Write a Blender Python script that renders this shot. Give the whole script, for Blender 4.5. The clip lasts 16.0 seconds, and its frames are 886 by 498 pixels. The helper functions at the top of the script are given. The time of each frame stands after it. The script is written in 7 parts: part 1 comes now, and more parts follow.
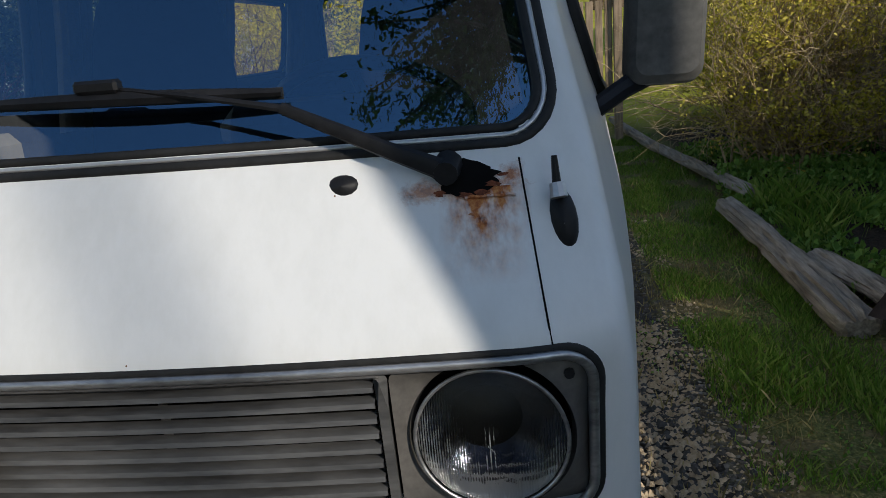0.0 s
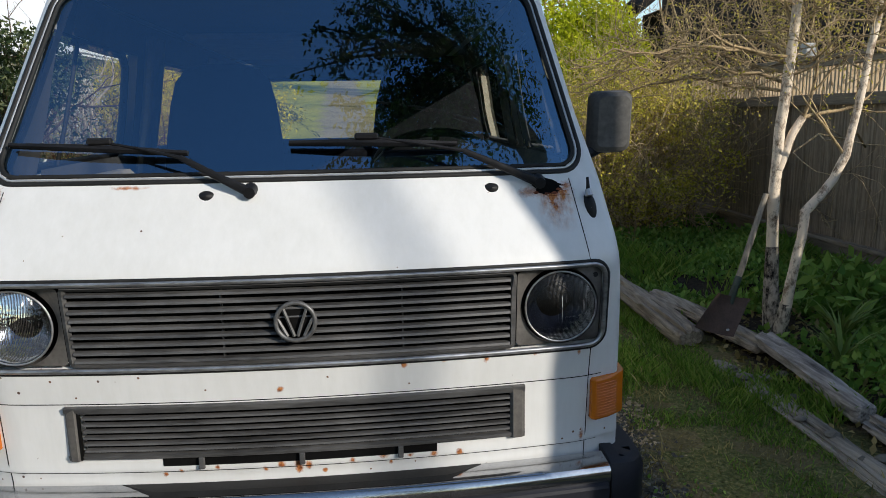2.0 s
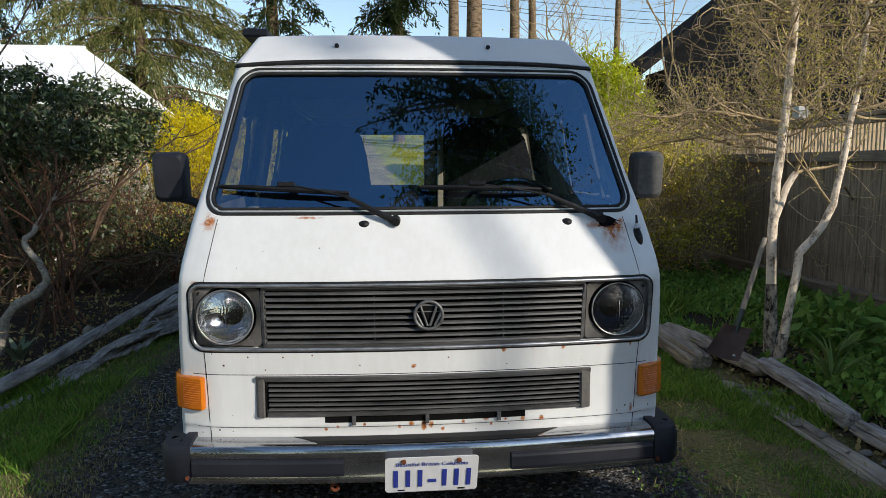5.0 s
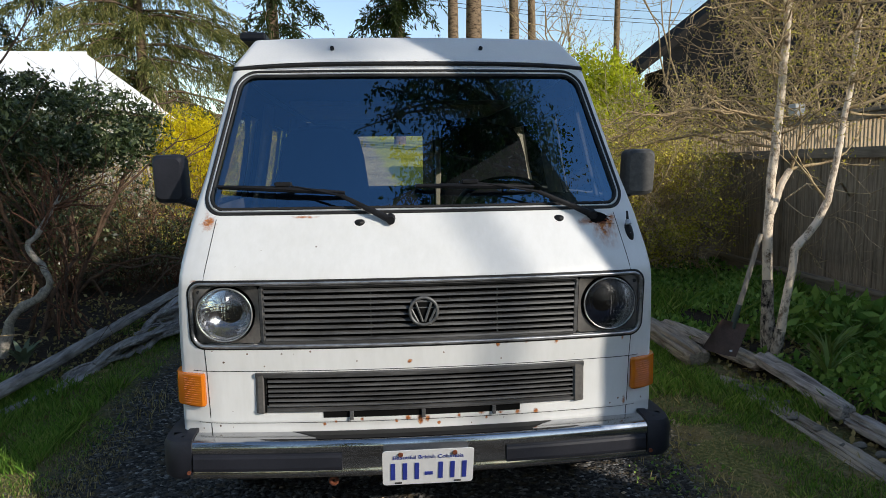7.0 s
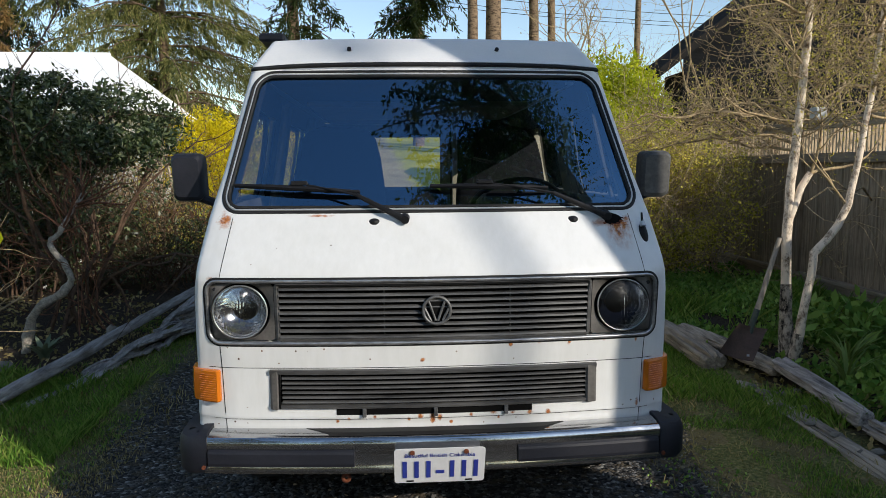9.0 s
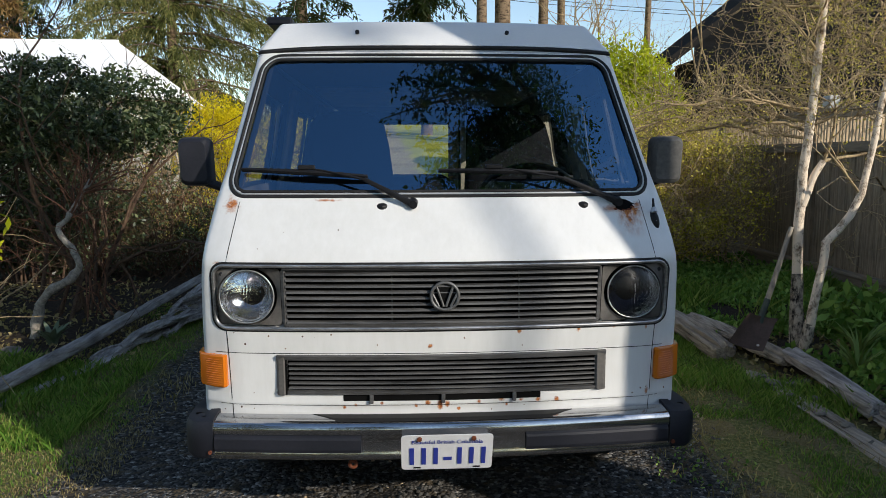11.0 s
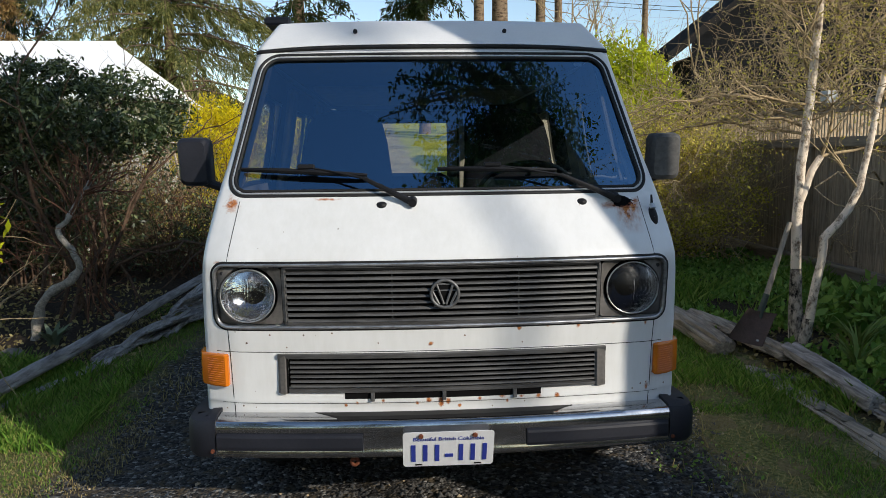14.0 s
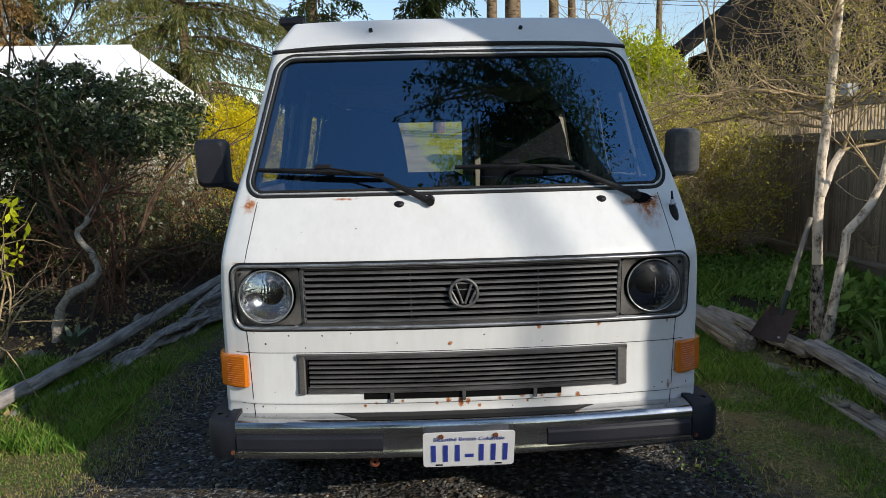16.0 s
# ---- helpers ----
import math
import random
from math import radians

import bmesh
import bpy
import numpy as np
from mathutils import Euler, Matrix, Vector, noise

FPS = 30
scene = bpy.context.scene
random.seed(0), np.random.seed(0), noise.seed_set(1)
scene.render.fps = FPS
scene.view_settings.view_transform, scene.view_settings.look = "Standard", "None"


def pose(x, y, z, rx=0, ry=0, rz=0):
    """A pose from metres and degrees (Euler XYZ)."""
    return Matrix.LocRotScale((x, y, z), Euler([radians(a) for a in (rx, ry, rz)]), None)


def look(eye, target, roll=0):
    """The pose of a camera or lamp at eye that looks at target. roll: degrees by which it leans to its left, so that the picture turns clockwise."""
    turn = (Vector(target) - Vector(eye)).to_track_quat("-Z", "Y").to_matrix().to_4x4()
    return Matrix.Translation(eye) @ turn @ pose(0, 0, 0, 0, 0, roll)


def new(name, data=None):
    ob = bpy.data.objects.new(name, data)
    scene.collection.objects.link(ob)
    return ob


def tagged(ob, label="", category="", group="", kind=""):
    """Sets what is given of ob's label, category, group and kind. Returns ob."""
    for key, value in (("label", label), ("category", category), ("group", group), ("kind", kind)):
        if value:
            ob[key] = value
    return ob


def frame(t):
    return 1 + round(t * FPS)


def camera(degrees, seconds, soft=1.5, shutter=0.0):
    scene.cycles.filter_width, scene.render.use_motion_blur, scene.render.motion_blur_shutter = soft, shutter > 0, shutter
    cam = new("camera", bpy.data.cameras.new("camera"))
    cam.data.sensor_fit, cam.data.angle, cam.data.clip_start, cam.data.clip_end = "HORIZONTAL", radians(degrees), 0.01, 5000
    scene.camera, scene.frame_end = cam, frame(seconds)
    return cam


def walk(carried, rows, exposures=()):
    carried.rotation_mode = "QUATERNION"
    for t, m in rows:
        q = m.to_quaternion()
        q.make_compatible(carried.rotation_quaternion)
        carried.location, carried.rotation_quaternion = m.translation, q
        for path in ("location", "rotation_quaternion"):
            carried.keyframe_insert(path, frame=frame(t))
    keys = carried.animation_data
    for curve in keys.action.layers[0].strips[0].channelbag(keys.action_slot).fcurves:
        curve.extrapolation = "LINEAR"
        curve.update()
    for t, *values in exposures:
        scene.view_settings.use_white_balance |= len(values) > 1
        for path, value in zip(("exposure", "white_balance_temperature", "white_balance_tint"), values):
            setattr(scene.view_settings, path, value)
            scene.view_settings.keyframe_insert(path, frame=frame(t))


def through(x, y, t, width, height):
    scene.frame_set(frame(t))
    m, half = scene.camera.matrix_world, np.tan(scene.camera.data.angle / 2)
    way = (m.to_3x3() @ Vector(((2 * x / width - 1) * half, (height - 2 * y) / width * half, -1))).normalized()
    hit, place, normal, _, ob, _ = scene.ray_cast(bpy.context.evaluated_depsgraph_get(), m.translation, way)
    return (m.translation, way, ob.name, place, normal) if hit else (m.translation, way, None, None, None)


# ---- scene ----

# ---- camera ----
cam = camera(62.8, 16.0, soft=0.8)
# seconds, eye, target, roll
PATH = [
    (0, (0.735, -0.654, 1.415), (0.46, 1.248, 0.862), -4.7),
    (0.5, (0.598, -0.896, 1.409), (0.511, 1.045, 0.931), -2.9),
    (1, (0.45, -1.193, 1.44), (0.452, 0.759, 1.010), -1.8),
    (1.5, (0.385, -1.465, 1.449), (0.417, 0.499, 1.073), -1.7),
    (2, (0.208, -1.655, 1.441), (0.382, 0.304, 1.078), -1.0),
    (2.5, (0.07, -1.785, 1.45), (0.271, 0.174, 1.104), -0.75),
    (3, (0.026, -1.938, 1.443), (0.154, 0.03, 1.107), -1.3),
    (3.5, (-0.003, -2.088, 1.449), (0.084, -0.111, 1.163), -1.0),
    (4, (-0.09, -2.162, 1.451), (0.0, -0.18, 1.2), -0.2),
    (4.5, (-0.171, -2.264, 1.458), (0.008, -0.286, 1.223), -0.0),
    (7, (-0.146, -2.369, 1.447), (0.029, -0.39, 1.22), -0.8),
    (7.5, (-0.139, -2.377, 1.447), (0.056, -0.399, 1.226), -0.7),
    (8, (-0.136, -2.39, 1.45), (0.028, -0.409, 1.232), -0.5),
    (10.5, (-0.131, -2.361, 1.421), (-0.02, -0.379, 1.18), -0.3),
    (11, (-0.134, -2.357, 1.422), (-0.029, -0.375, 1.173), -0.2),
    (11.5, (-0.137, -2.359, 1.422), (-0.025, -0.378, 1.173), -0.2),
    (12, (-0.135, -2.362, 1.422), (-0.011, -0.382, 1.166), -0.2),
    (12.5, (-0.133, -2.36, 1.427), (-0.012, -0.38, 1.175), -0.3),
    (13, (-0.137, -2.367, 1.419), (-0.029, -0.384, 1.186), -0.4),
    (13.5, (-0.139, -2.37, 1.421), (-0.036, -0.386, 1.185), -0.5),
    (14, (-0.136, -2.368, 1.421), (-0.029, -0.387, 1.168), -0.7),
    (14.5, (-0.144, -2.369, 1.421), (-0.067, -0.388, 1.163), -1.1),
    (15, (-0.146, -2.367, 1.42), (-0.074, -0.384, 1.17), -1.3),
    (15.5, (-0.14, -2.362, 1.421), (-0.064, -0.379, 1.174), -1.4),
    (16, (-0.147, -2.351, 1.419), (-0.081, -0.368, 1.164), -1.4),
]
walk(cam, [(t, look(eye, target, roll)) for t, eye, target, roll in PATH], exposures=[(0.0, -0.45), (1.2, -0.30), (2.5, -0.20), (16.0, -0.20)])

# ---- world, sun ----
SUN_EL, SUN_AZ = 22.6, 46.0  # degrees up, and to the right of straight behind the camera
world = bpy.data.worlds.new("world")
scene.world = world
world.use_nodes = True
wn = world.node_tree.nodes
sky = wn.new("ShaderNodeTexSky")
sky.sky_type = "NISHITA"
sky.sun_disc = False
sky.sun_elevation = radians(SUN_EL)
sky.sun_rotation = radians(180 - SUN_AZ)
sky.air_density, sky.dust_density, sky.ozone_density = 1.0, 0.25, 1.0
wn["Background"].inputs["Strength"].default_value = 0.205
world.node_tree.links.new(sky.outputs[0], wn["Background"].inputs["Color"])

sun = new("sun", bpy.data.lights.new("sun", "SUN"))
sun.data.energy, sun.data.angle, sun.data.color = 5.0, radians(0.45), (1.0, 0.925, 0.81)
SUN_WAY = Vector((-math.sin(radians(SUN_AZ)), math.cos(radians(SUN_AZ)), -math.tan(radians(SUN_EL)))).normalized()
sun.matrix_world = look((0, -20, 20), Vector((0, -20, 20)) + SUN_WAY)


# ---- materials ----
class Nodes:
    """A small wrapper to write node trees in few lines."""

    def __init__(self, name):
        self.mat = bpy.data.materials.new(name)
        self.mat.use_nodes = True
        self.tree = self.mat.node_tree
        self.bsdf = self.tree.nodes["Principled BSDF"]
        self.out = self.tree.nodes["Material Output"]

    def node(self, kind, **given):
        n = self.tree.nodes.new(kind)
        for key, value in given.items():
            if key in n.inputs:
                self.put(n.inputs[key], value)
        return n

    def put(self, socket, value):
        if isinstance(value, bpy.types.NodeSocket):
            self.tree.links.new(value, socket)
        elif isinstance(value, bpy.types.Node):
            self.tree.links.new(value.outputs[0], socket)
        else:
            socket.default_value = value

    def set(self, **given):
        for key, value in given.items():
            self.put(self.bsdf.inputs[key.replace("_", " ")], value)
        return self

    def coord(self, scale=(1, 1, 1)):
        t = self.node("ShaderNodeTexCoord")
        m = self.node("ShaderNodeMapping")
        self.put(m.inputs["Vector"], t.outputs["Object"])
        m.inputs["Scale"].default_value = scale
        return m.outputs[0]

    def noise(self, vec, scale, detail=4.0, rough=0.6):
        n = self.node("ShaderNodeTexNoise", Vector=vec, Scale=scale, Detail=detail, Roughness=rough)
        return n.outputs["Fac"]

    def ramp(self, fac, stops):
        n = self.node("ShaderNodeValToRGB", Fac=fac)
        e = n.color_ramp.elements
        while len(e) < len(stops):
            e.new(0.5)
        for el, (p, c) in zip(e, stops):
            el.position = p
            el.color = (*c, 1) if len(c) == 3 else c
        return n.outputs["Color"]

    def math(self, op, a, b=0.0, c=0.0, clamp=False):
        n = self.node("ShaderNodeMath")
        n.operation, n.use_clamp = op, clamp
        for socket, value in zip(n.inputs, (a, b, c)):
            self.put(socket, value)
        return n.outputs[0]

    def mix(self, fac, a, b, how="MIX"):
        n = self.node("ShaderNodeMixRGB")
        n.blend_type = how
        self.put(n.inputs["Fac"], fac)
        for key, v in (("Color1", a), ("Color2", b)):
            self.put(n.inputs[key], (*v, 1) if isinstance(v, tuple) and len(v) == 3 else v)
        return n.outputs[0]

    def bump(self, height, strength=0.3, dist=0.01, normal=None):
        n = self.node("ShaderNodeBump", Height=height, Strength=strength, Distance=dist)
        if normal is not None:
            self.put(n.inputs["Normal"], normal)
        self.put(self.bsdf.inputs["Normal"], n.outputs[0])
        return n.outputs[0]


def plain(name, dark, light, rough=0.6, metal=0.0, scale=8.0, fine=120.0, bump=0.2, dist=0.003, stretch=(1, 1, 1), spec=0.5):
    """A surface of two close colours, varied at two scales, with fine relief."""
    k = Nodes(name)
    v = k.coord(stretch)
    a, b = k.noise(v, scale), k.noise(v, fine, 3.0)
    f = k.math("ADD", k.math("MULTIPLY", a, 0.65), k.math("MULTIPLY", b, 0.35))
    k.set(Base_Color=k.ramp(f, [(0.32, dark), (0.68, light)]), Metallic=metal, Specular_IOR_Level=spec)
    k.set(Roughness=k.math("ADD", k.math("MULTIPLY", a, 0.25), rough - 0.12, clamp=True))
    if bump:
        k.bump(f, bump, dist)
    return k.mat


def leaf(name, tones, shine=0.45, through=0.3):
    """Leaves whose tone varies from leaf to leaf, with some light passing through."""
    k = Nodes(name)
    g = k.node("ShaderNodeNewGeometry")
    n = len(tones)
    col = k.ramp(g.outputs["Random Per Island"], [(i / (n - 1), c) for i, c in enumerate(tones)])
    k.set(Base_Color=col, Roughness=shine, Specular_IOR_Level=0.35 if shine < 0.4 else 0.12)
    t = k.node("ShaderNodeBsdfTranslucent", Color=k.mix(0.35, col, (0.35, 0.42, 0.05)))
    m = k.node("ShaderNodeMixShader", Fac=through)
    k.put(m.inputs[1], k.bsdf.outputs[0])
    k.put(m.inputs[2], t.outputs[0])
    k.put(k.out.inputs["Surface"], m.outputs[0])
    return k.mat


def wood(name, dark, light, along="z", grain=40.0, rough=0.85, bump=0.6, dist=0.006):
    """Weathered wood: grain drawn out along one axis, cracks and stains."""
    k = Nodes(name)
    s = {"x": (0.06, 1, 1), "y": (1, 0.06, 1), "z": (1, 1, 0.06)}[along]
    v, w = k.coord(s), k.coord()
    r = k.node("ShaderNodeObjectInfo").outputs["Random"]
    shift = k.node("ShaderNodeVectorMath")
    shift.operation = "ADD"
    k.put(shift.inputs[0], v)
    k.put(shift.inputs[1], k.node("ShaderNodeCombineXYZ", X=k.math("MULTIPLY", r, 9.0), Y=k.math("MULTIPLY", r, 5.0)).outputs[0])
    a, b = k.noise(shift.outputs[0], grain, 5.0, 0.7), k.noise(w, 3.0)
    f = k.math("ADD", k.math("MULTIPLY", a, 0.7), k.math("MULTIPLY", b, 0.3))
    col = k.ramp(f, [(0.33, dark), (0.6, light)])
    col = k.mix(k.math("MULTIPLY", r, 0.45), col, tuple(c * 0.55 for c in light))
    k.set(Base_Color=col, Roughness=rough, Specular_IOR_Level=0.2)
    k.bump(a, bump, dist)
    return k.mat


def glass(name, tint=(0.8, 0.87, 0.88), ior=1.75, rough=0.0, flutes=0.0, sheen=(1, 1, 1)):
    """Window glass: clear behind, with the sheen of both of its faces. sheen: colour that tints what it mirrors."""
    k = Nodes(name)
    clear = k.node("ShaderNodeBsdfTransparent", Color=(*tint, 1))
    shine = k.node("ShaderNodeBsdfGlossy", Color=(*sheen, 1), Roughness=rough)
    f = k.node("ShaderNodeFresnel", IOR=ior)
    if flutes:
        # Moulded ribs and prism blocks of a lamp lens.
        v = k.coord()
        rib = k.node("ShaderNodeTexWave", Vector=v, Scale=95.0, Distortion=0.4)
        block = k.node("ShaderNodeTexVoronoi", Vector=k.coord((1.0, 1.0, 2.2)), Scale=42.0)
        b = k.node("ShaderNodeBump", Height=k.math("ADD", rib.outputs["Fac"], block.outputs["Distance"]), Strength=flutes, Distance=0.004)
        k.put(shine.inputs["Normal"], b.outputs[0])
        k.put(f.inputs["Normal"], b.outputs[0])
    m = k.node("ShaderNodeMixShader", Fac=f.outputs[0])
    k.put(m.inputs[1], clear.outputs[0])
    k.put(m.inputs[2], shine.outputs[0])
    k.put(k.out.inputs["Surface"], m.outputs[0])
    return k.mat


def rusty_paint():
    """White van paint with chips, grime and rust blooms at fixed spots of the front (x, z, half width, half height, strength)."""
    k = Nodes("white_paint")
    v = k.coord()
    sep = k.node("ShaderNodeSeparateXYZ", Vector=v)
    x, y, z = sep.outputs
    rag = k.math("SUBTRACT", k.noise(v, 45.0, 6.0, 0.75), 0.5)
    front = k.math("LESS_THAN", y, 0.34)
    spots = [
        (0.655, 1.243, 0.045, 0.012, 0.9), (0.600, 1.242, 0.030, 0.010, 0.6), (0.700, 1.252, 0.014, 0.014, 0.7), (-0.735, 1.262, 0.022, 0.022, 0.8),
        (-0.40, 1.277, 0.035, 0.004, 0.7), (-0.05, 0.777, 0.007, 0.007, 1.0), (0.26, 0.826, 0.006, 0.006, 0.9), (0.47, 0.828, 0.006, 0.008, 0.9),
        (-0.31, 0.566, 0.006, 0.006, 0.9), (-0.015, 0.574, 0.012, 0.012, 1.0), (-0.06, 0.572, 0.008, 0.009, 0.9), (0.20, 0.582, 0.010, 0.010, 0.9),
        (0.33, 0.574, 0.008, 0.007, 0.8), (-0.22, 0.573, 0.006, 0.005, 0.8), (0.12, 0.573, 0.006, 0.006, 0.8), (0.60, 0.832, 0.006, 0.005, 0.8),
        (-0.72, 0.505, 0.05, 0.010, 0.7), (0.27, 0.575, 0.006, 0.005, 0.8), (-0.015, 0.556, 0.009, 0.012, 1.0), (0.01, 0.566, 0.007, 0.009, 1.0), (-0.10, 0.560, 0.005, 0.006, 1.0), (0.40, 0.572, 0.008, 0.009, 1.0),
        (-0.35, 0.556, 0.006, 0.007, 1.0), (0.05, 0.548, 0.005, 0.006, 1.0), (0.22, 0.560, 0.005, 0.007, 1.0), (0.72, 0.826, 0.005, 0.007, 0.9), (0.36, 0.833, 0.005, 0.006, 0.9), (-0.76, 1.068, 0.022, 0.006, 0.9),
        (-0.28, 0.590, 0.05, 0.004, 0.8), (0.30, 0.606, 0.03, 0.004, 0.7), (0.735, 0.585, 0.006, 0.014, 0.7), (0.08, 0.590, 0.02, 0.004, 0.7),
    ]
    total = None
    for sx, sz, rx, rz, s in spots:
        dx = k.math("DIVIDE", k.math("SUBTRACT", x, sx), rx)
        dz = k.math("DIVIDE", k.math("SUBTRACT", z, sz), rz)
        d = k.math("SQRT", k.math("ADD", k.math("MULTIPLY", dx, dx), k.math("MULTIPLY", dz, dz)))
        one = k.math("MULTIPLY", k.math("SUBTRACT", 1.35, k.math("ADD", d, k.math("MULTIPLY", rag, 3.4)), clamp=True), s * 1.3, clamp=True)
        total = one if total is None else k.math("MAXIMUM", total, one)
    # Rust water that ran down below the wiper's hole.
    streak = k.noise(k.coord((1, 1, 0.05)), 60.0, 3.0)
    down = k.math("MULTIPLY", k.math("SUBTRACT", 1.0, k.math("DIVIDE", k.math("SUBTRACT", 1.24, z), 0.10), clamp=True), k.math("LESS_THAN", z, 1.243))
    side = k.math("SUBTRACT", 1.0, k.math("POWER", k.math("ABSOLUTE", k.math("DIVIDE", k.math("SUBTRACT", x, 0.668), 0.055)), 2.0), clamp=True)
    run = k.math("MULTIPLY", k.math("MULTIPLY", down, side), k.math("MULTIPLY", k.math("SUBTRACT", streak, 0.30, clamp=True), 4.6), clamp=True)
    total = k.math("MULTIPLY", k.math("MAXIMUM", total, run), front, clamp=True)
    grime = k.noise(v, 2.2, 5.0, 0.65)
    fine = k.noise(k.coord((1, 1, 0.15)), 35.0, 4.0, 0.7)
    white = k.ramp(k.math("ADD", k.math("MULTIPLY", grime, 0.6), k.math("MULTIPLY", fine, 0.4)), [(0.3, (0.62, 0.62, 0.605)), (0.6, (0.71, 0.71, 0.705))])
    chips = k.node("ShaderNodeTexVoronoi", Vector=v, Scale=14.0)
    chip = k.math("MULTIPLY", k.math("LESS_THAN", chips.outputs["Distance"], 0.055), front)
    white = k.mix(k.math("MULTIPLY", chip, k.math("GREATER_THAN", k.noise(v, 5.0), 0.5)), white, (0.09, 0.05, 0.035))
    specks = k.node("ShaderNodeTexVoronoi", Vector=v, Scale=26.0)
    zone = None
    for zc, zr in ((0.80, 0.045), (0.575, 0.04), (1.066, 0.010), (0.995, 0.0), (1.15, 0.10)):
        one = k.math("LESS_THAN", k.math("ABSOLUTE", k.math("SUBTRACT", z, zc)), zr)
        one = k.math("MULTIPLY", one, 1.0 if zc < 1.1 else 0.45)
        zone = one if zone is None else k.math("MAXIMUM", zone, one)
    thin = k.math("LESS_THAN", specks.outputs["Distance"], k.math("MULTIPLY", zone, 0.085))
    thin = k.math("MULTIPLY", k.math("MULTIPLY", thin, front), k.math("GREATER_THAN", k.noise(v, 11.0, 2.0), 0.52))
    white = k.mix(thin, white, (0.14, 0.07, 0.035))
    rust = k.ramp(k.noise(v, 130.0, 4.0), [(0.3, (0.11, 0.030, 0.010)), (0.5, (0.38, 0.12, 0.03)), (0.75, (0.60, 0.30, 0.10))])
    k.set(Base_Color=k.mix(total, white, rust), Roughness=k.math("ADD", 0.30, k.math("MULTIPLY", total, 0.5)), Specular_IOR_Level=0.5)
    k.bump(k.math("ADD", k.math("MULTIPLY", total, k.noise(v, 200.0)), k.math("MULTIPLY", k.noise(v, 6.0), 0.25)), 0.12, 0.004)
    return k.mat


def ground_mat():
    """One ground: gravel drive, mossy grass edges, garden soil, and a lawn with a dirt road in the distance."""
    k = Nodes("ground")
    v = k.coord()
    sep = k.node("ShaderNodeSeparateXYZ", Vector=v)
    x, y, _ = sep.outputs
    wob = k.math("SUBTRACT", k.noise(v, 1.6, 5.0, 0.7), 0.5)
    wob2 = k.math("SUBTRACT", k.noise(v, 9.0, 5.0, 0.75), 0.5)
    stone = k.node("ShaderNodeTexVoronoi", Vector=v, Scale=62.0)
    stone2 = k.node("ShaderNodeTexVoronoi", Vector=v, Scale=28.0)
    tone = k.node("ShaderNodeSeparateColor", Color=stone.outputs["Color"]).outputs[0]
    gravel = k.ramp(tone, [(0.0, (0.018, 0.017, 0.016)), (0.45, (0.050, 0.046, 0.042)), (0.85, (0.125, 0.117, 0.106)), (1.0, (0.32, 0.31, 0.285))])
    gravel = k.mix(k.math("MULTIPLY", k.math("LESS_THAN", k.noise(v, 14.0, 5.0), 0.44), 0.75), gravel, (0.085, 0.066, 0.042))
    grass = k.ramp(k.noise(v, 55.0, 5.0, 0.75), [(0.3, (0.045, 0.052, 0.018)), (0.5, (0.13, 0.14, 0.045)), (0.72, (0.34, 0.28, 0.13))])
    grass = k.mix(k.math("MULTIPLY", k.math("GREATER_THAN", k.noise(v, 2.5, 5.0), 0.53), 0.7), grass, (0.19, 0.145, 0.075))
    soil = k.ramp(k.noise(v, 30.0, 6.0, 0.75), [(0.3, (0.018, 0.013, 0.009)), (0.55, (0.05, 0.036, 0.025)), (0.8, (0.12, 0.09, 0.065))])
    edge = k.math("ADD", k.math("ABSOLUTE", k.math("SUBTRACT", x, -0.2)), k.math("ADD", k.math("MULTIPLY", wob, 0.7), k.math("MULTIPLY", wob2, 0.55)))
    f1 = k.math("MULTIPLY", k.math("SUBTRACT", edge, 1.46), 5.0, clamp=True)
    f2 = k.math("MULTIPLY", k.math("SUBTRACT", k.math("ADD", k.math("ABSOLUTE", x), k.math("MULTIPLY", wob2, 0.3)), 2.25), 8.0, clamp=True)
    near = k.mix(f2, k.mix(f1, gravel, grass), soil)
    lawn = k.ramp(k.noise(v, 0.5, 6.0, 0.7), [(0.3, (0.30, 0.31, 0.03)), (0.55, (0.50, 0.47, 0.06)), (0.8, (0.60, 0.53, 0.13))])
    road = k.ramp(k.noise(v, 1.2, 6.0, 0.7), [(0.3, (0.34, 0.27, 0.14)), (0.7, (0.52, 0.43, 0.25))])
    bend = k.math("ADD", k.math("SUBTRACT", x, k.math("MULTIPLY", k.math("SUBTRACT", y, 9.0), -0.05)), k.math("MULTIPLY", wob, 1.2))
    f3 = k.math("MULTIPLY", k.math("SUBTRACT", k.math("ABSOLUTE", bend), 0.7), 3.0, clamp=True)
    far = k.mix(f3, road, lawn)
    f4 = k.math("MULTIPLY", k.math("SUBTRACT", k.math("ADD", y, wob), 9.0), 0.6, clamp=True)
    k.set(Base_Color=k.mix(f4, near, far), Roughness=0.95, Specular_IOR_Level=0.2)
    h = k.math("ADD", k.math("MULTIPLY", stone.outputs["Distance"], -0.8), k.math("ADD", k.math("MULTIPLY", stone2.outputs["Distance"], -0.5), k.noise(v, 18.0, 5.0)))
    k.bump(h, 0.85, 0.02)
    return k.mat


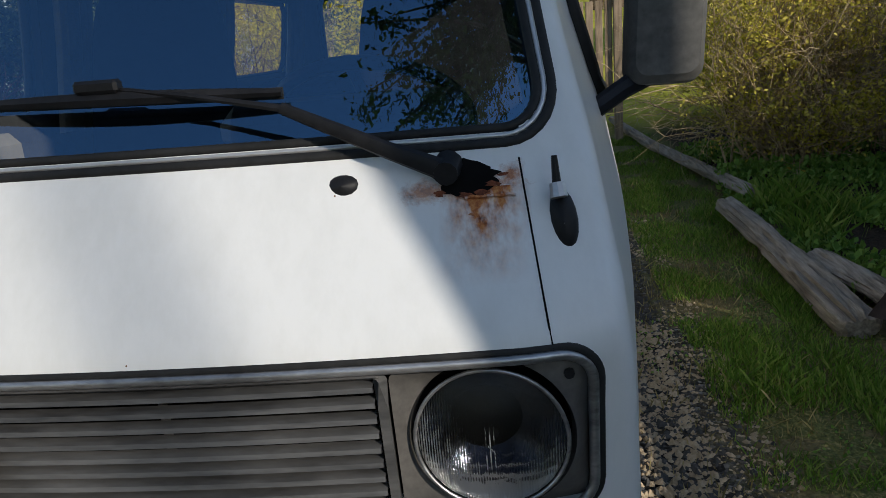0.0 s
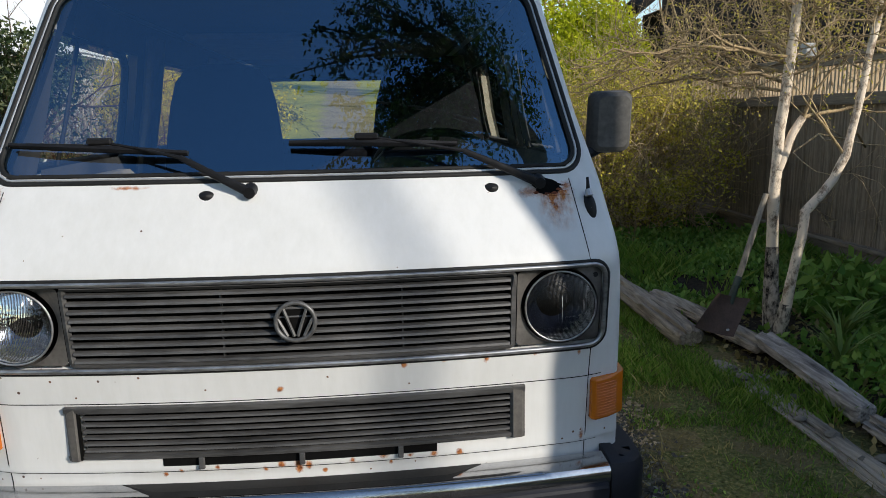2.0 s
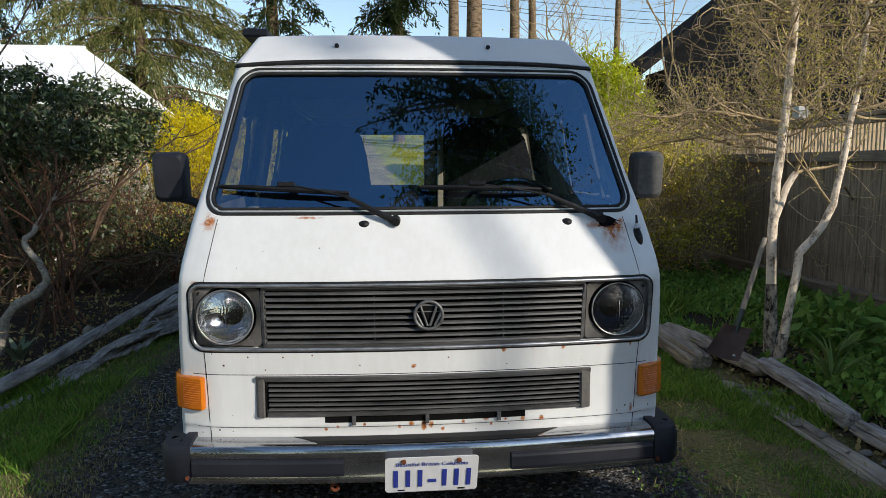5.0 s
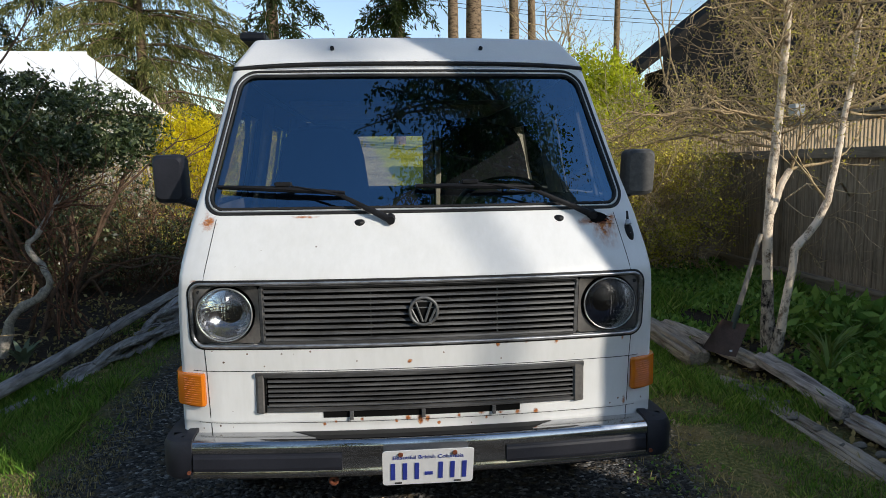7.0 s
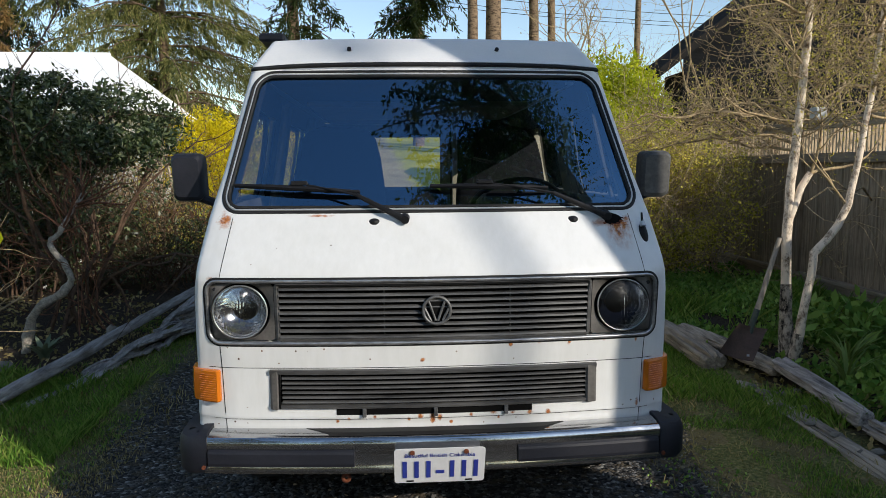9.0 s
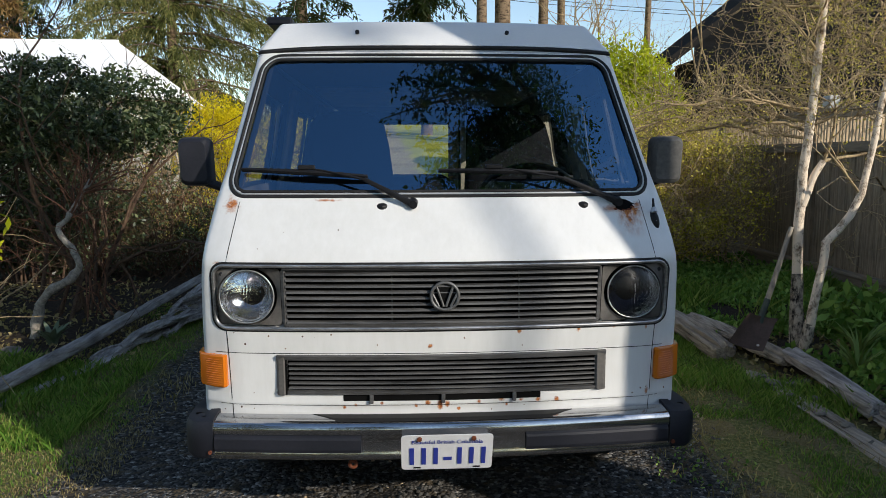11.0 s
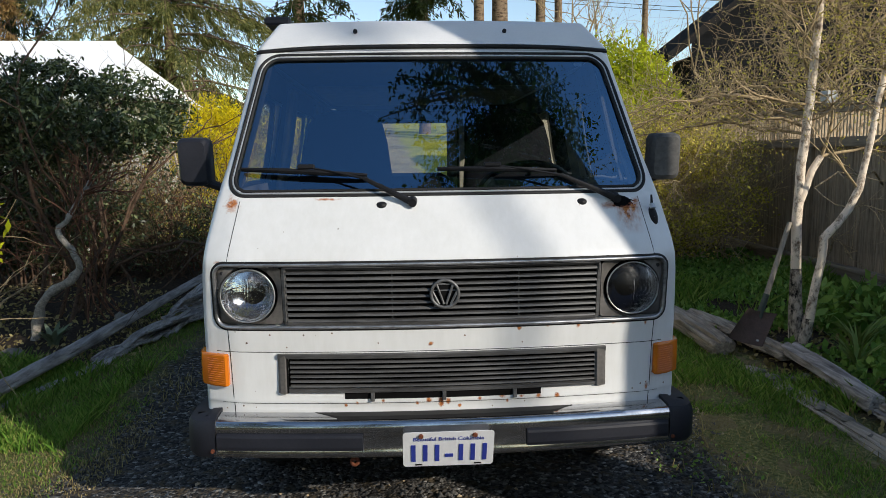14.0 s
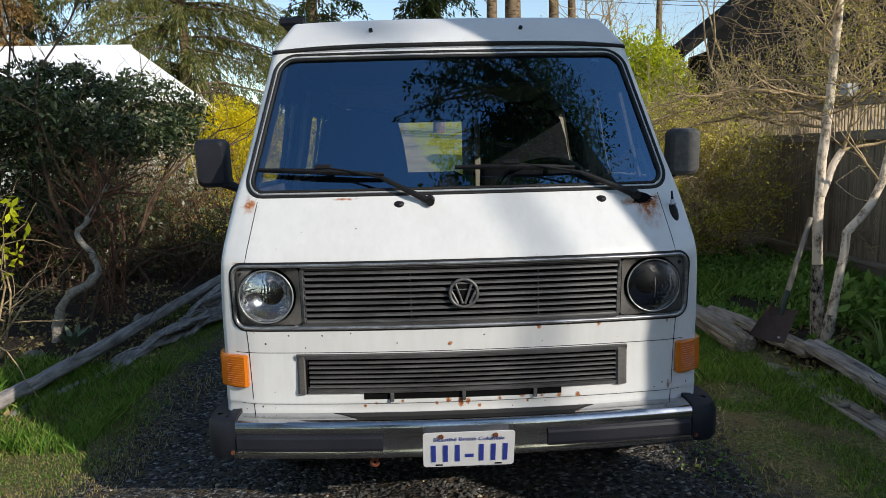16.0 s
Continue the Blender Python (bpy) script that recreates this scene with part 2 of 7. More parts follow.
def bark(name, dark, light, scale=14.0, bands=0.25, squash=2.6, cut=0.0):
    """Bark with lenticels across the trunk and lichen."""
    k = Nodes(name)
    a, b = k.noise(k.coord((1, 1, squash)), scale, 6.0, 0.75), k.noise(k.coord((1, 1, bands)), 70.0, 4.0, 0.7)
    f = k.math("ADD", k.math("MULTIPLY", a, 0.82), k.math("MULTIPLY", b, 0.18))
    k.set(Base_Color=k.ramp(f, [(0.40 + cut, dark), (0.47 + cut, tuple((p + q) / 2 for p, q in zip(dark, light))), (0.53 + cut, light)]), Roughness=0.9, Specular_IOR_Level=0.2)
    k.bump(f, 0.7, 0.012)
    return k.mat


PAINT = rusty_paint()
ROOF_PAINT = plain("pop_top_paint", (0.60, 0.61, 0.62), (0.70, 0.70, 0.70), 0.42, scale=3.0, bump=0.04)
PLASTIC = plain("weathered_grille_plastic", (0.024, 0.024, 0.025), (0.120, 0.118, 0.117), 0.48, scale=9.0, fine=60.0, bump=0.15, stretch=(0.35, 1, 2.5))
BEZEL = plain("faded_bezel_plastic", (0.045, 0.042, 0.040), (0.135, 0.125, 0.115), 0.5, scale=7.0, fine=90.0, bump=0.1)
BLACK = plain("black_plastic", (0.006, 0.006, 0.007), (0.018, 0.018, 0.020), 0.5, scale=12.0, bump=0.15, spec=0.22)
CAP = plain("navy_black_plastic", (0.006, 0.007, 0.011), (0.017, 0.018, 0.026), 0.55, scale=6.0, bump=0.15, spec=0.35)
RUBBER = plain("rubber", (0.010, 0.010, 0.010), (0.024, 0.024, 0.024), 0.6, scale=20.0, bump=0.1, spec=0.25)
# Near-black that puts the shade of hollows, gaps and slots into colour.
VOID = plain("hollow_shade_black", (0.004, 0.004, 0.004), (0.008, 0.008, 0.008), 0.9, bump=0, spec=0.05)
CHROME = plain("chrome", (0.36, 0.37, 0.39), (0.56, 0.56, 0.57), 0.13, 1.0, scale=5.0, bump=0.03)
TRIM = plain("worn_silver_trim", (0.12, 0.12, 0.122), (0.62, 0.62, 0.63), 0.34, 0.8, scale=16.0, bump=0.1, stretch=(0.3, 1, 1))
SILVER = plain("silver_strip", (0.45, 0.45, 0.46), (0.6, 0.6, 0.6), 0.35, 0.6, scale=9.0, bump=0.03)
EMBLEM = plain("dull_grey_emblem", (0.05, 0.05, 0.05), (0.17, 0.17, 0.17), 0.4, 0.3, scale=20.0, bump=0.05)
MIRROR = plain("mirror", (0.85, 0.86, 0.87), (0.9, 0.9, 0.9), 0.14, 1.0, bump=0)
AMBER = Nodes("amber_lens").set(Base_Color=(0.66, 0.175, 0.008, 1), Roughness=0.25, Transmission_Weight=0.15).mat
# Blue sheen paints the sky's hue into the reflection; high index brightens it.
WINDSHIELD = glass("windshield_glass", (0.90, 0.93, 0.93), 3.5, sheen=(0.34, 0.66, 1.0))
SIDE_GLASS = glass("side_glass", (0.93, 0.96, 0.95), 1.45)
BOWL = plain("silvered_bowl", (0.50, 0.51, 0.53), (0.74, 0.74, 0.74), 0.16, 1.0, scale=40.0, fine=160.0, bump=0.25, dist=0.006)
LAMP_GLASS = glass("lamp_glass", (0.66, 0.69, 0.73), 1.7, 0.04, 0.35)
# Dusty glass whose near-black tint also holds the shade on this lamp.
LAMP_GLASS_DULL = glass("dusty_shaded_lamp_glass", (0.13, 0.14, 0.17), 1.35, 0.35, 0.2)
PLATE = plain("plate_white", (0.58, 0.59, 0.61), (0.68, 0.68, 0.69), 0.4, scale=12.0, bump=0.05)
PLATE_BLUE = plain("plate_blue", (0.02, 0.03, 0.22), (0.03, 0.05, 0.30), 0.4, bump=0)
RUST = plain("flaked_rust", (0.05, 0.012, 0.006), (0.22, 0.06, 0.02), 0.9, scale=60.0, fine=300.0, bump=0.8, dist=0.004)
LINING = plain("grey_interior_lining", (0.06, 0.064, 0.072), (0.11, 0.115, 0.125), 0.7, scale=6.0)
SEAT = plain("dark_seat_cloth", (0.008, 0.009, 0.011), (0.020, 0.021, 0.025), 0.95, scale=30.0, fine=300.0, spec=0.03)
DASH = plain("dashboard_vinyl", (0.02, 0.02, 0.022), (0.05, 0.05, 0.055), 0.6, scale=12.0)
CABINET = plain("interior_laminate", (0.010, 0.010, 0.008), (0.020, 0.019, 0.015), 0.7, scale=5.0, spec=0.06)
CREAM = plain("cream_cloth", (0.28, 0.26, 0.20), (0.40, 0.37, 0.30), 0.9, scale=14.0, fine=200.0)
TYRE = plain("tyre_rubber", (0.012, 0.012, 0.012), (0.03, 0.029, 0.028), 0.85, scale=20.0, bump=0.4)
STEEL = plain("wheel_steel", (0.30, 0.30, 0.30), (0.45, 0.45, 0.45), 0.5, 0.4, scale=8.0)
GROUND = ground_mat()
FENCE = wood("weathered_fence_wood", (0.08, 0.058, 0.039), (0.40, 0.305, 0.21), "z", 34.0)
FENCE_RAIL = wood("weathered_rail_wood", (0.10, 0.075, 0.055), (0.38, 0.30, 0.22), "y", 34.0)
# Lattice wood set paler than the boards, sunlight on its slats included.
LATTICE = wood("lattice_wood", (0.36, 0.26, 0.16), (0.66, 0.52, 0.35), "z", 40.0)
LOG = wood("silver_log_wood", (0.045, 0.034, 0.025), (0.50, 0.43, 0.35), "y", 40.0, bump=1.0, dist=0.015)
DRIFT = wood("driftwood", (0.055, 0.048, 0.043), (0.52, 0.48, 0.45), "y", 44.0, bump=1.0, dist=0.014)
PALE_BARK = bark("pale_bark", (0.14, 0.09, 0.055), (0.78, 0.66, 0.52), scale=13.0, bands=0.6, squash=0.7, cut=-0.03)
BLACK_BARK = bark("blackened_bark", (0.012, 0.011, 0.010), (0.50, 0.43, 0.35), 16.0, squash=0.6, cut=0.035)
TAN_SPRAY = leaf("tan_conifer_spray", [(0.16, 0.085, 0.03), (0.30, 0.18, 0.07), (0.42, 0.28, 0.13)], 0.7, 0.25)
CANE = plain("pale_cane_bark", (0.30, 0.23, 0.15), (0.60, 0.50, 0.38), 0.8, scale=14.0, bump=0.3)
TWIG = plain("twig_bark", (0.065, 0.042, 0.022), (0.64, 0.475, 0.26), 0.9, scale=20.0)
# Lighter copy of the twig bark, painted for twigs in sun.
TWIG_SUNLIT = plain("sunlit_twig_bark", (0.22, 0.16, 0.08), (0.66, 0.52, 0.30), 0.9, scale=20.0)
TWIG_DARK = plain("dark_twig_bark", (0.035, 0.022, 0.016), (0.16, 0.105, 0.07), 0.9, scale=20.0, spec=0.15)
TWIG_RED = plain("reddish_twig_bark", (0.06, 0.028, 0.018), (0.24, 0.12, 0.075), 0.9, scale=20.0, spec=0.15)
STEM_GREY = plain("grey_stem_bark", (0.09, 0.08, 0.065), (0.48, 0.43, 0.36), 0.9, scale=34.0, bump=0.9)
FIR_BARK = bark("fir_bark", (0.045, 0.03, 0.02), (0.21, 0.15, 0.10), 5.0)
# Palest tone paints the sunlit, glinting leaves among the dark ones.
LEAF_DARK = leaf("glossy_dark_leaf", [(0.010, 0.018, 0.008), (0.022, 0.038, 0.014), (0.05, 0.072, 0.028), (0.20, 0.225, 0.11)], 0.30, 0.15)
LEAF_BRIGHT = leaf("bright_spring_leaf", [(0.30, 0.35, 0.012), (0.52, 0.56, 0.02), (0.68, 0.68, 0.035)], 0.5, 0.45)
LEAF_YELLOW = leaf("yellow_blossom", [(0.60, 0.48, 0.008), (0.80, 0.64, 0.012), (0.90, 0.75, 0.03)], 0.6, 0.45)
LEAF_OLIVE = leaf("olive_spring_leaf", [(0.18, 0.165, 0.025), (0.46, 0.40, 0.055), (0.70, 0.58, 0.10), (0.80, 0.66, 0.18)], 0.6, 0.4)
# Olive leaf toned golden to hold the sun on the shrub's top.
LEAF_SUNLIT = leaf("sunlit_spring_leaf", [(0.42, 0.34, 0.05), (0.66, 0.54, 0.08), (0.78, 0.64, 0.12), (0.85, 0.70, 0.20)], 0.6, 0.4)
LEAF_COVER = leaf("ground_cover_leaf", [(0.07, 0.17, 0.028), (0.16, 0.30, 0.055), (0.29, 0.42, 0.10)], 0.5, 0.25)
NEEDLE = leaf("conifer_spray", [(0.035, 0.046, 0.016), (0.12, 0.135, 0.042), (0.36, 0.33, 0.13)], 0.6, 0.25)
NEEDLE_DARK = leaf("dark_conifer_spray", [(0.012, 0.020, 0.008), (0.025, 0.038, 0.014), (0.04, 0.055, 0.02)], 0.6, 0.2)
GRASS = leaf("grass_blade", [(0.045, 0.11, 0.018), (0.14, 0.29, 0.04), (0.34, 0.40, 0.10)], 0.5, 0.4)
GRASS_DRY = leaf("dry_grass", [(0.14, 0.105, 0.045), (0.30, 0.235, 0.11), (0.48, 0.39, 0.19)], 0.7, 0.3)
STRAP = leaf("strap_leaf", [(0.09, 0.15, 0.04), (0.17, 0.25, 0.07), (0.28, 0.34, 0.12)], 0.45, 0.3)
SUCCULENT = leaf("grey_green_succulent", [(0.13, 0.17, 0.11), (0.20, 0.24, 0.16)], 0.5, 0.1)
WHITE_METAL = plain("white_roof_sheet", (0.84, 0.85, 0.86), (0.92, 0.92, 0.92), 0.5, scale=2.0, bump=0.05)
SHINGLE = plain("dark_shingle", (0.012, 0.012, 0.012), (0.028, 0.026, 0.025), 0.95, scale=4.0, fine=30.0, bump=0.6, dist=0.02, spec=0.1)
SIDING = plain("dark_siding", (0.006, 0.0065, 0.0075), (0.015, 0.016, 0.018), 0.85, scale=3.0, fine=40.0, bump=0.4, stretch=(1, 1, 8), spec=0.04)
PALE_SIDING = plain("pale_siding", (0.42, 0.42, 0.41), (0.56, 0.56, 0.54), 0.8, scale=3.0, fine=40.0)
STONE = plain("garden_stone", (0.09, 0.08, 0.065), (0.24, 0.215, 0.18), 0.85, scale=15.0, fine=100.0, bump=0.6, dist=0.006)
# Dusty shell, made paler for the sun on the driver-side mirror.
MIRROR_SHELL = plain("sunlit_dusty_mirror_shell", (0.035, 0.033, 0.032), (0.12, 0.115, 0.105), 0.7, scale=16.0, fine=70.0, bump=0.15)
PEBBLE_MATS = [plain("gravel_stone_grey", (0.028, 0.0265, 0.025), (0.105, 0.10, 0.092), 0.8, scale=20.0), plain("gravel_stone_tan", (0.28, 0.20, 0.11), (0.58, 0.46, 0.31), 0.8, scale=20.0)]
SHOVEL_STEEL = plain("rusted_steel", (0.055, 0.035, 0.028), (0.13, 0.085, 0.068), 0.75, 0.2, scale=10.0, fine=90.0, bump=0.3)
SHAFT = wood("worn_shaft", (0.12, 0.10, 0.08), (0.45, 0.40, 0.33), "z", 50.0)
PAINT_GREEN = plain("chipped_green_paint", (0.02, 0.035, 0.03), (0.05, 0.075, 0.06), 0.6, scale=30.0)
RED = plain("red_paint", (0.42, 0.02, 0.015), (0.55, 0.03, 0.02), 0.5, scale=8.0)


# ---- building tools ----
class Geo:
    """Collects vertices and faces of one mesh."""

    def __init__(self):
        self.v, self.f, self.n = [], [], 0

    def add(self, verts, faces):
        self.v.extend(tuple(map(float, p)) for p in verts)
        self.f.extend(tuple(i + self.n for i in f) for f in faces)
        self.n += len(verts)
        return self

    def grid(self, rows, closed=False):
        """Quads over equally long rows of points."""
        k, base = len(rows[0]), []
        for a in range(len(rows) - 1):
            for b in range(k if closed else k - 1):
                c = (b + 1) % k
                base.append((a * k + b, a * k + c, (a + 1) * k + c, (a + 1) * k + b))
        return self.add([p for r in rows for p in r], base)

    def tube(self, pts, radii, sides=6, closed=False, flat=1.0, caps=True):
        """A round rod along points; flat squeezes it along its second axis."""
        pts = [Vector(p) for p in pts]
        if isinstance(radii, (int, float)):
            radii = [radii] * len(pts)
        rows, n = [], len(pts)
        ref = None
        for i, p in enumerate(pts):
            a, b = pts[(i - 1) % n if closed else max(i - 1, 0)], pts[(i + 1) % n if closed else min(i + 1, n - 1)]
            d = (b - a).normalized() if (b - a).length > 1e-9 else Vector((0, 0, 1))
            if ref is None:
                ref = Vector((0, 0, 1)) if abs(d.z) < 0.9 else Vector((1, 0, 0))
            side = d.cross(ref).normalized()
            up = side.cross(d).normalized()
            ref = up
            rows.append([p + radii[i] * (math.cos(t) * side * flat + math.sin(t) * up) for t in (2 * math.pi * k / sides for k in range(sides))])
        if closed:
            rows.append(rows[0])
        start = self.n
        self.grid(rows, True)
        if caps and not closed:
            self.f.append(tuple(start + k for k in range(sides))[::-1])
            self.f.append(tuple(start + (len(rows) - 1) * sides + k for k in range(sides)))
        return self

    def box(self, lo, hi, bevel=0.0, m=None):
        """A box from corner to corner with chamfered edges."""
        lo, hi = Vector(lo), Vector(hi)
        bm = bmesh.new()
        b = min(bevel, 0.45 * min(hi - lo))
        for sx in (0, 1):
            for sy in (0, 1):
                for sz in (0, 1):
                    c = [hi[i] if s else lo[i] for i, s in enumerate((sx, sy, sz))]
                    w = [-b if s else b for s in (sx, sy, sz)]
                    if b <= 0:
                        bm.verts.new(c)
                        continue
                    for free in range(3):
                        bm.verts.new([c[i] + (0 if i == free else w[i]) for i in range(3)])
        bmesh.ops.convex_hull(bm, input=bm.verts)
        bm.verts.index_update()
        self.add([m @ v.co if m else v.co for v in bm.verts], [[v.index for v in f.verts] for f in bm.faces])
        bm.free()
        return self

    def prism(self, outline, z0, z1, m=None):
        """An upright prism over a plan outline."""
        n = len(outline)
        pts = [Vector((x, y, z)) for z in (z0, z1) for x, y in outline]
        faces = [(k, (k + 1) % n, n + (k + 1) % n, n + k) for k in range(n)] + [tuple(range(n))[::-1], tuple(range(n, 2 * n))]
        return self.add([m @ p for p in pts] if m else pts, faces)

    def quads(self, corners):
        """Loose quads from an array of shape (n, 4, 3)."""
        c = np.asarray(corners, float)
        k = np.arange(len(c) * 4).reshape(-1, 4) + self.n
        self.v.extend(map(tuple, c.reshape(-1, 3).tolist()))
        self.f.extend(map(tuple, k.tolist()))
        self.n += len(c) * 4
        return self

    def make(self, name, mat, smooth=False, angle=None):
        me = bpy.data.meshes.new(name)
        me.from_pydata(self.v, [], self.f)
        me.update()
        if mat is not None:
            me.materials.append(mat)
        if smooth:
            me.polygons.foreach_set("use_smooth", [True] * len(me.polygons))
        if angle:
            me.set_sharp_from_angle(angle=radians(angle))
        return me


def part(name, geo, mat, parent=None, label="", smooth=False, angle=40):
    ob = new(name, geo.make(name, mat, smooth, angle if smooth else None))
    ob.parent = parent
    return tagged(ob, label)


def thing(name, label, category, at=(0, 0, 0), group=""):
    ob = new(name)
    ob.location = at
    ob.empty_display_size = 0.1
    return tagged(ob, label, category, group)


def mesh_thing(name, geo, mat, label, category, group="", kind="", smooth=False, angle=40):
    ob = new(name, geo.make(name, mat, smooth, angle if smooth else None))
    return tagged(ob, label, category, group, kind)


rng = np.random.default_rng(7)


def units(n, r=rng):
    a = r.normal(size=(n, 3))
    return a / np.linalg.norm(a, axis=1, keepdims=True)


def leaf_quads(at, size, wide=0.5, lean=None, r=rng, spread=1.0):
    """A pointed leaf at each place: base, side, tip, side. lean: a common direction that the leaves follow."""
    n = len(at)
    u = units(n, r) * spread
    if lean is not None:
        u = u + np.asarray(lean, float)
        u /= np.linalg.norm(u, axis=1, keepdims=True)
    v = np.cross(u, units(n, r))
    v /= np.linalg.norm(v, axis=1, keepdims=True) + 1e-9
    s = (size * r.uniform(0.6, 1.35, n))[:, None]
    at = np.asarray(at, float)
    mid = at + u * s * 0.5
    return np.stack([at, mid + v * s * wide * 0.5, at + u * s, mid - v * s * wide * 0.5], 1)


def crown_points(n, centre, radii, clumps=40, tight=0.22, shell=0.6, r=rng):
    """Places in clumps through an uneven ellipsoid, most of them near its outside."""
    c = units(clumps, r) * (shell + (1 - shell) * r.random((clumps, 1)) ** 0.5) * r.uniform(0.72, 1.12, (clumps, 1))
    pick = r.integers(0, clumps, n)
    p = c[pick] + r.normal(size=(n, 3)) * tight * r.uniform(0.5, 1.2, clumps)[pick][:, None]
    return np.asarray(centre) + p * np.asarray(radii)


def branches(geo, start, way, length, radius, depth, r, tips, bend=0.5, kids=3, spread=0.8, lift=0.12, sides=5, shrink=0.62):
    """A branch that bends, tapers and forks; collects places along its outer twigs in tips."""
    p, d = Vector(start), Vector(way).normalized()
    steps = 5 if depth else 4
    pts, rad = [p.copy()], [radius]
    for k in range(steps):
        d = (d + Vector(r.normal(size=3)) * bend * 0.28 + Vector((0, 0, lift * 0.3))).normalized()
        p = p + d * length / steps
        pts.append(p.copy())
        rad.append(radius * (1 - (0.42 if depth else 0.6) * (k + 1) / steps))
    geo.tube(pts, rad, sides if radius > 0.008 else 3, caps=False)
    if depth <= 1:
        tips.extend(pts[1:])
    if depth:
        for k in range(kids):
            i = int(r.integers(2, steps + 1)) if k else steps
            w = (d + Vector(units(1, r)[0]) * spread).normalized()
            branches(geo, pts[i], w, length * shrink * r.uniform(0.75, 1.2), rad[i] * 0.78, depth - 1, r, tips, bend, kids, spread, lift, sides, shrink)


def rounded(x0, x1, z0, z1, rad, n=8):
    """A rounded rectangle as a list of (x, z), counter-clockwise."""
    out = []
    for cx, cz, a in ((x1 - rad, z1 - rad, 0), (x0 + rad, z1 - rad, 90), (x0 + rad, z0 + rad, 180), (x1 - rad, z0 + rad, 270)):
        for k in range(n + 1):
            t = radians(a + 90 * k / n)
            out.append((cx + rad * math.cos(t), cz + rad * math.sin(t)))
    return out


def dense(loop, step=0.03):
    """A closed outline with points at even steps."""
    out = []
    for (x0, z0), (x1, z1) in zip(loop, loop[1:] + loop[:1]):
        n = max(1, int(math.hypot(x1 - x0, z1 - z0) / step))
        out += [(x0 + (x1 - x0) * k / n, z0 + (z1 - z0) * k / n) for k in range(n)]
    return out


# ---- ground ----
def lie(x, y):
    """Height of the ground: level by the van, rising behind it."""
    rise = 0.10 * max(0.0, min(y, 60.0) - 8.5) * min(1.0, max(0.0, (y - 8.5) / 6.0))
    return rise


def spaced(lo, hi, step, far):
    mid = list(np.arange(lo, hi + step / 2, step))
    out, s, p = [], step, hi
    while p < far:
        s *= 1.35
        p += s
        out.append(p)
    low, s, p = [], step, lo
    while p > -far:
        s *= 1.35
        p -= s
        low.append(p)
    return low[::-1] + mid + out


gx, gy = spaced(-5, 5, 0.14, 900), spaced(-3, 10, 0.14, 900)
rows = []
for y in gy:
    row = []
    for x in gx:
        z = lie(x, y)
        if abs(x) < 8 and -6 < y < 14:
            z += 0.025 * (noise.noise((x * 0.9, y * 0.9, 0)) + 0.5 * noise.noise((x * 3.1, y * 3.1, 4)))
            bed = min(max((abs(x) - 2.3) / 0.5, 0), 1)
            z += 0.05 * bed
            if abs(x) < 1.2:
                z -= 0.01
        row.append((x, y, z))
    rows.append(row)
mesh_thing("ground", Geo().grid(rows), GROUND, "gravel drive between mossy grass strips and garden soil", "ground", kind="structure", smooth=True, angle=None)

# ---- fence beside the drive ----
FX, F0, F1 = 4.50, -14.0, 9.6
fence = tagged(thing("fence", "weathered board fence with a lattice top", "fence", (FX, 2.8, 0)), kind="structure")


def fpart(name, geo, mat, at=None, me=None, label=""):
    ob = new(name, me or geo.make(name, mat))
    ob.parent = fence
    ob.matrix_parent_inverse = Matrix.Translation((-FX, -2.8, 0))
    if at:
        ob.location = at
    return tagged(ob, label)


post = Geo().box((-0.05, -0.05, 0.0), (0.05, 0.05, 1.90), 0.006).make("post", FENCE)
POSTS = [-13.2, -10.8, -8.4, -6.0, -3.6, -1.2, 1.2, 3.6, 5.62, 8.0, 9.55]
for y in POSTS:
    fpart("post", None, None, (FX - 0.03, y, 0), post)
fpart("cap_rail", Geo().box((FX - 0.10, F0, 1.895), (FX + 0.06, F1, 1.935), 0.006), FENCE_RAIL)
fpart("top_rail", Geo().box((FX - 0.075, F0, 1.83), (FX - 0.035, F1, 1.893), 0.005), FENCE_RAIL)
fpart("middle_rail", Geo().box((FX - 0.085, F0, 1.47), (FX - 0.035, F1, 1.575), 0.005), FENCE_RAIL)
fpart("kick_board", Geo().box((FX - 0.075, F0, 0.06), (FX - 0.035, F1, 0.20), 0.005), FENCE_RAIL)
fpart("ledge_rail", Geo().box((FX - 0.11, F0, 0.205), (FX - 0.02, F1, 0.245), 0.005), FENCE_RAIL)
board_meshes = []
for k in range(5):
    top = 1.49 + 0.006 * k
    board_meshes.append(Geo().box((-0.011, -0.0712 + 0.0006 * (k % 3), 0.20), (0.011, 0.0712 - 0.0006 * (k % 2), top), 0.008).make("board", FENCE))
y, k = F0, 0
while y < F1:
    ob = fpart("board", None, None, (FX - 0.015 + 0.004 * math.sin(k * 1.7), y, 0), board_meshes[k % 5])
    y += 0.1435
    k += 1
slat_me = Geo().box((-0.014, -0.011, 1.55), (0.014, 0.011, 1.86), 0.002).make("lattice_slat", LATTICE)
y, k = 0.2, 0
while y < F1 - 0.05:
    fpart("lattice_slat", None, None, (FX - 0.05 + 0.003 * math.sin(k * 2.3), y, 0), slat_me)
    y += 0.056
    k += 1
rest = Geo()
y = F0 + 0.05
while y < 0.15:
    rest.box((FX - 0.064, y - 0.011, 1.55), (FX - 0.036, y + 0.011, 1.86), 0.0)
    y += 0.056
tagged(fpart("lattice_run", rest, LATTICE), kind="stuff")
mesh_thing("fence_block", Geo().box((FX - 0.10, 5.28, 1.936), (FX + 0.02, 5.42, 2.07), 0.008), PALE_SIDING, "pale block standing on the fence's cap rail", "block")


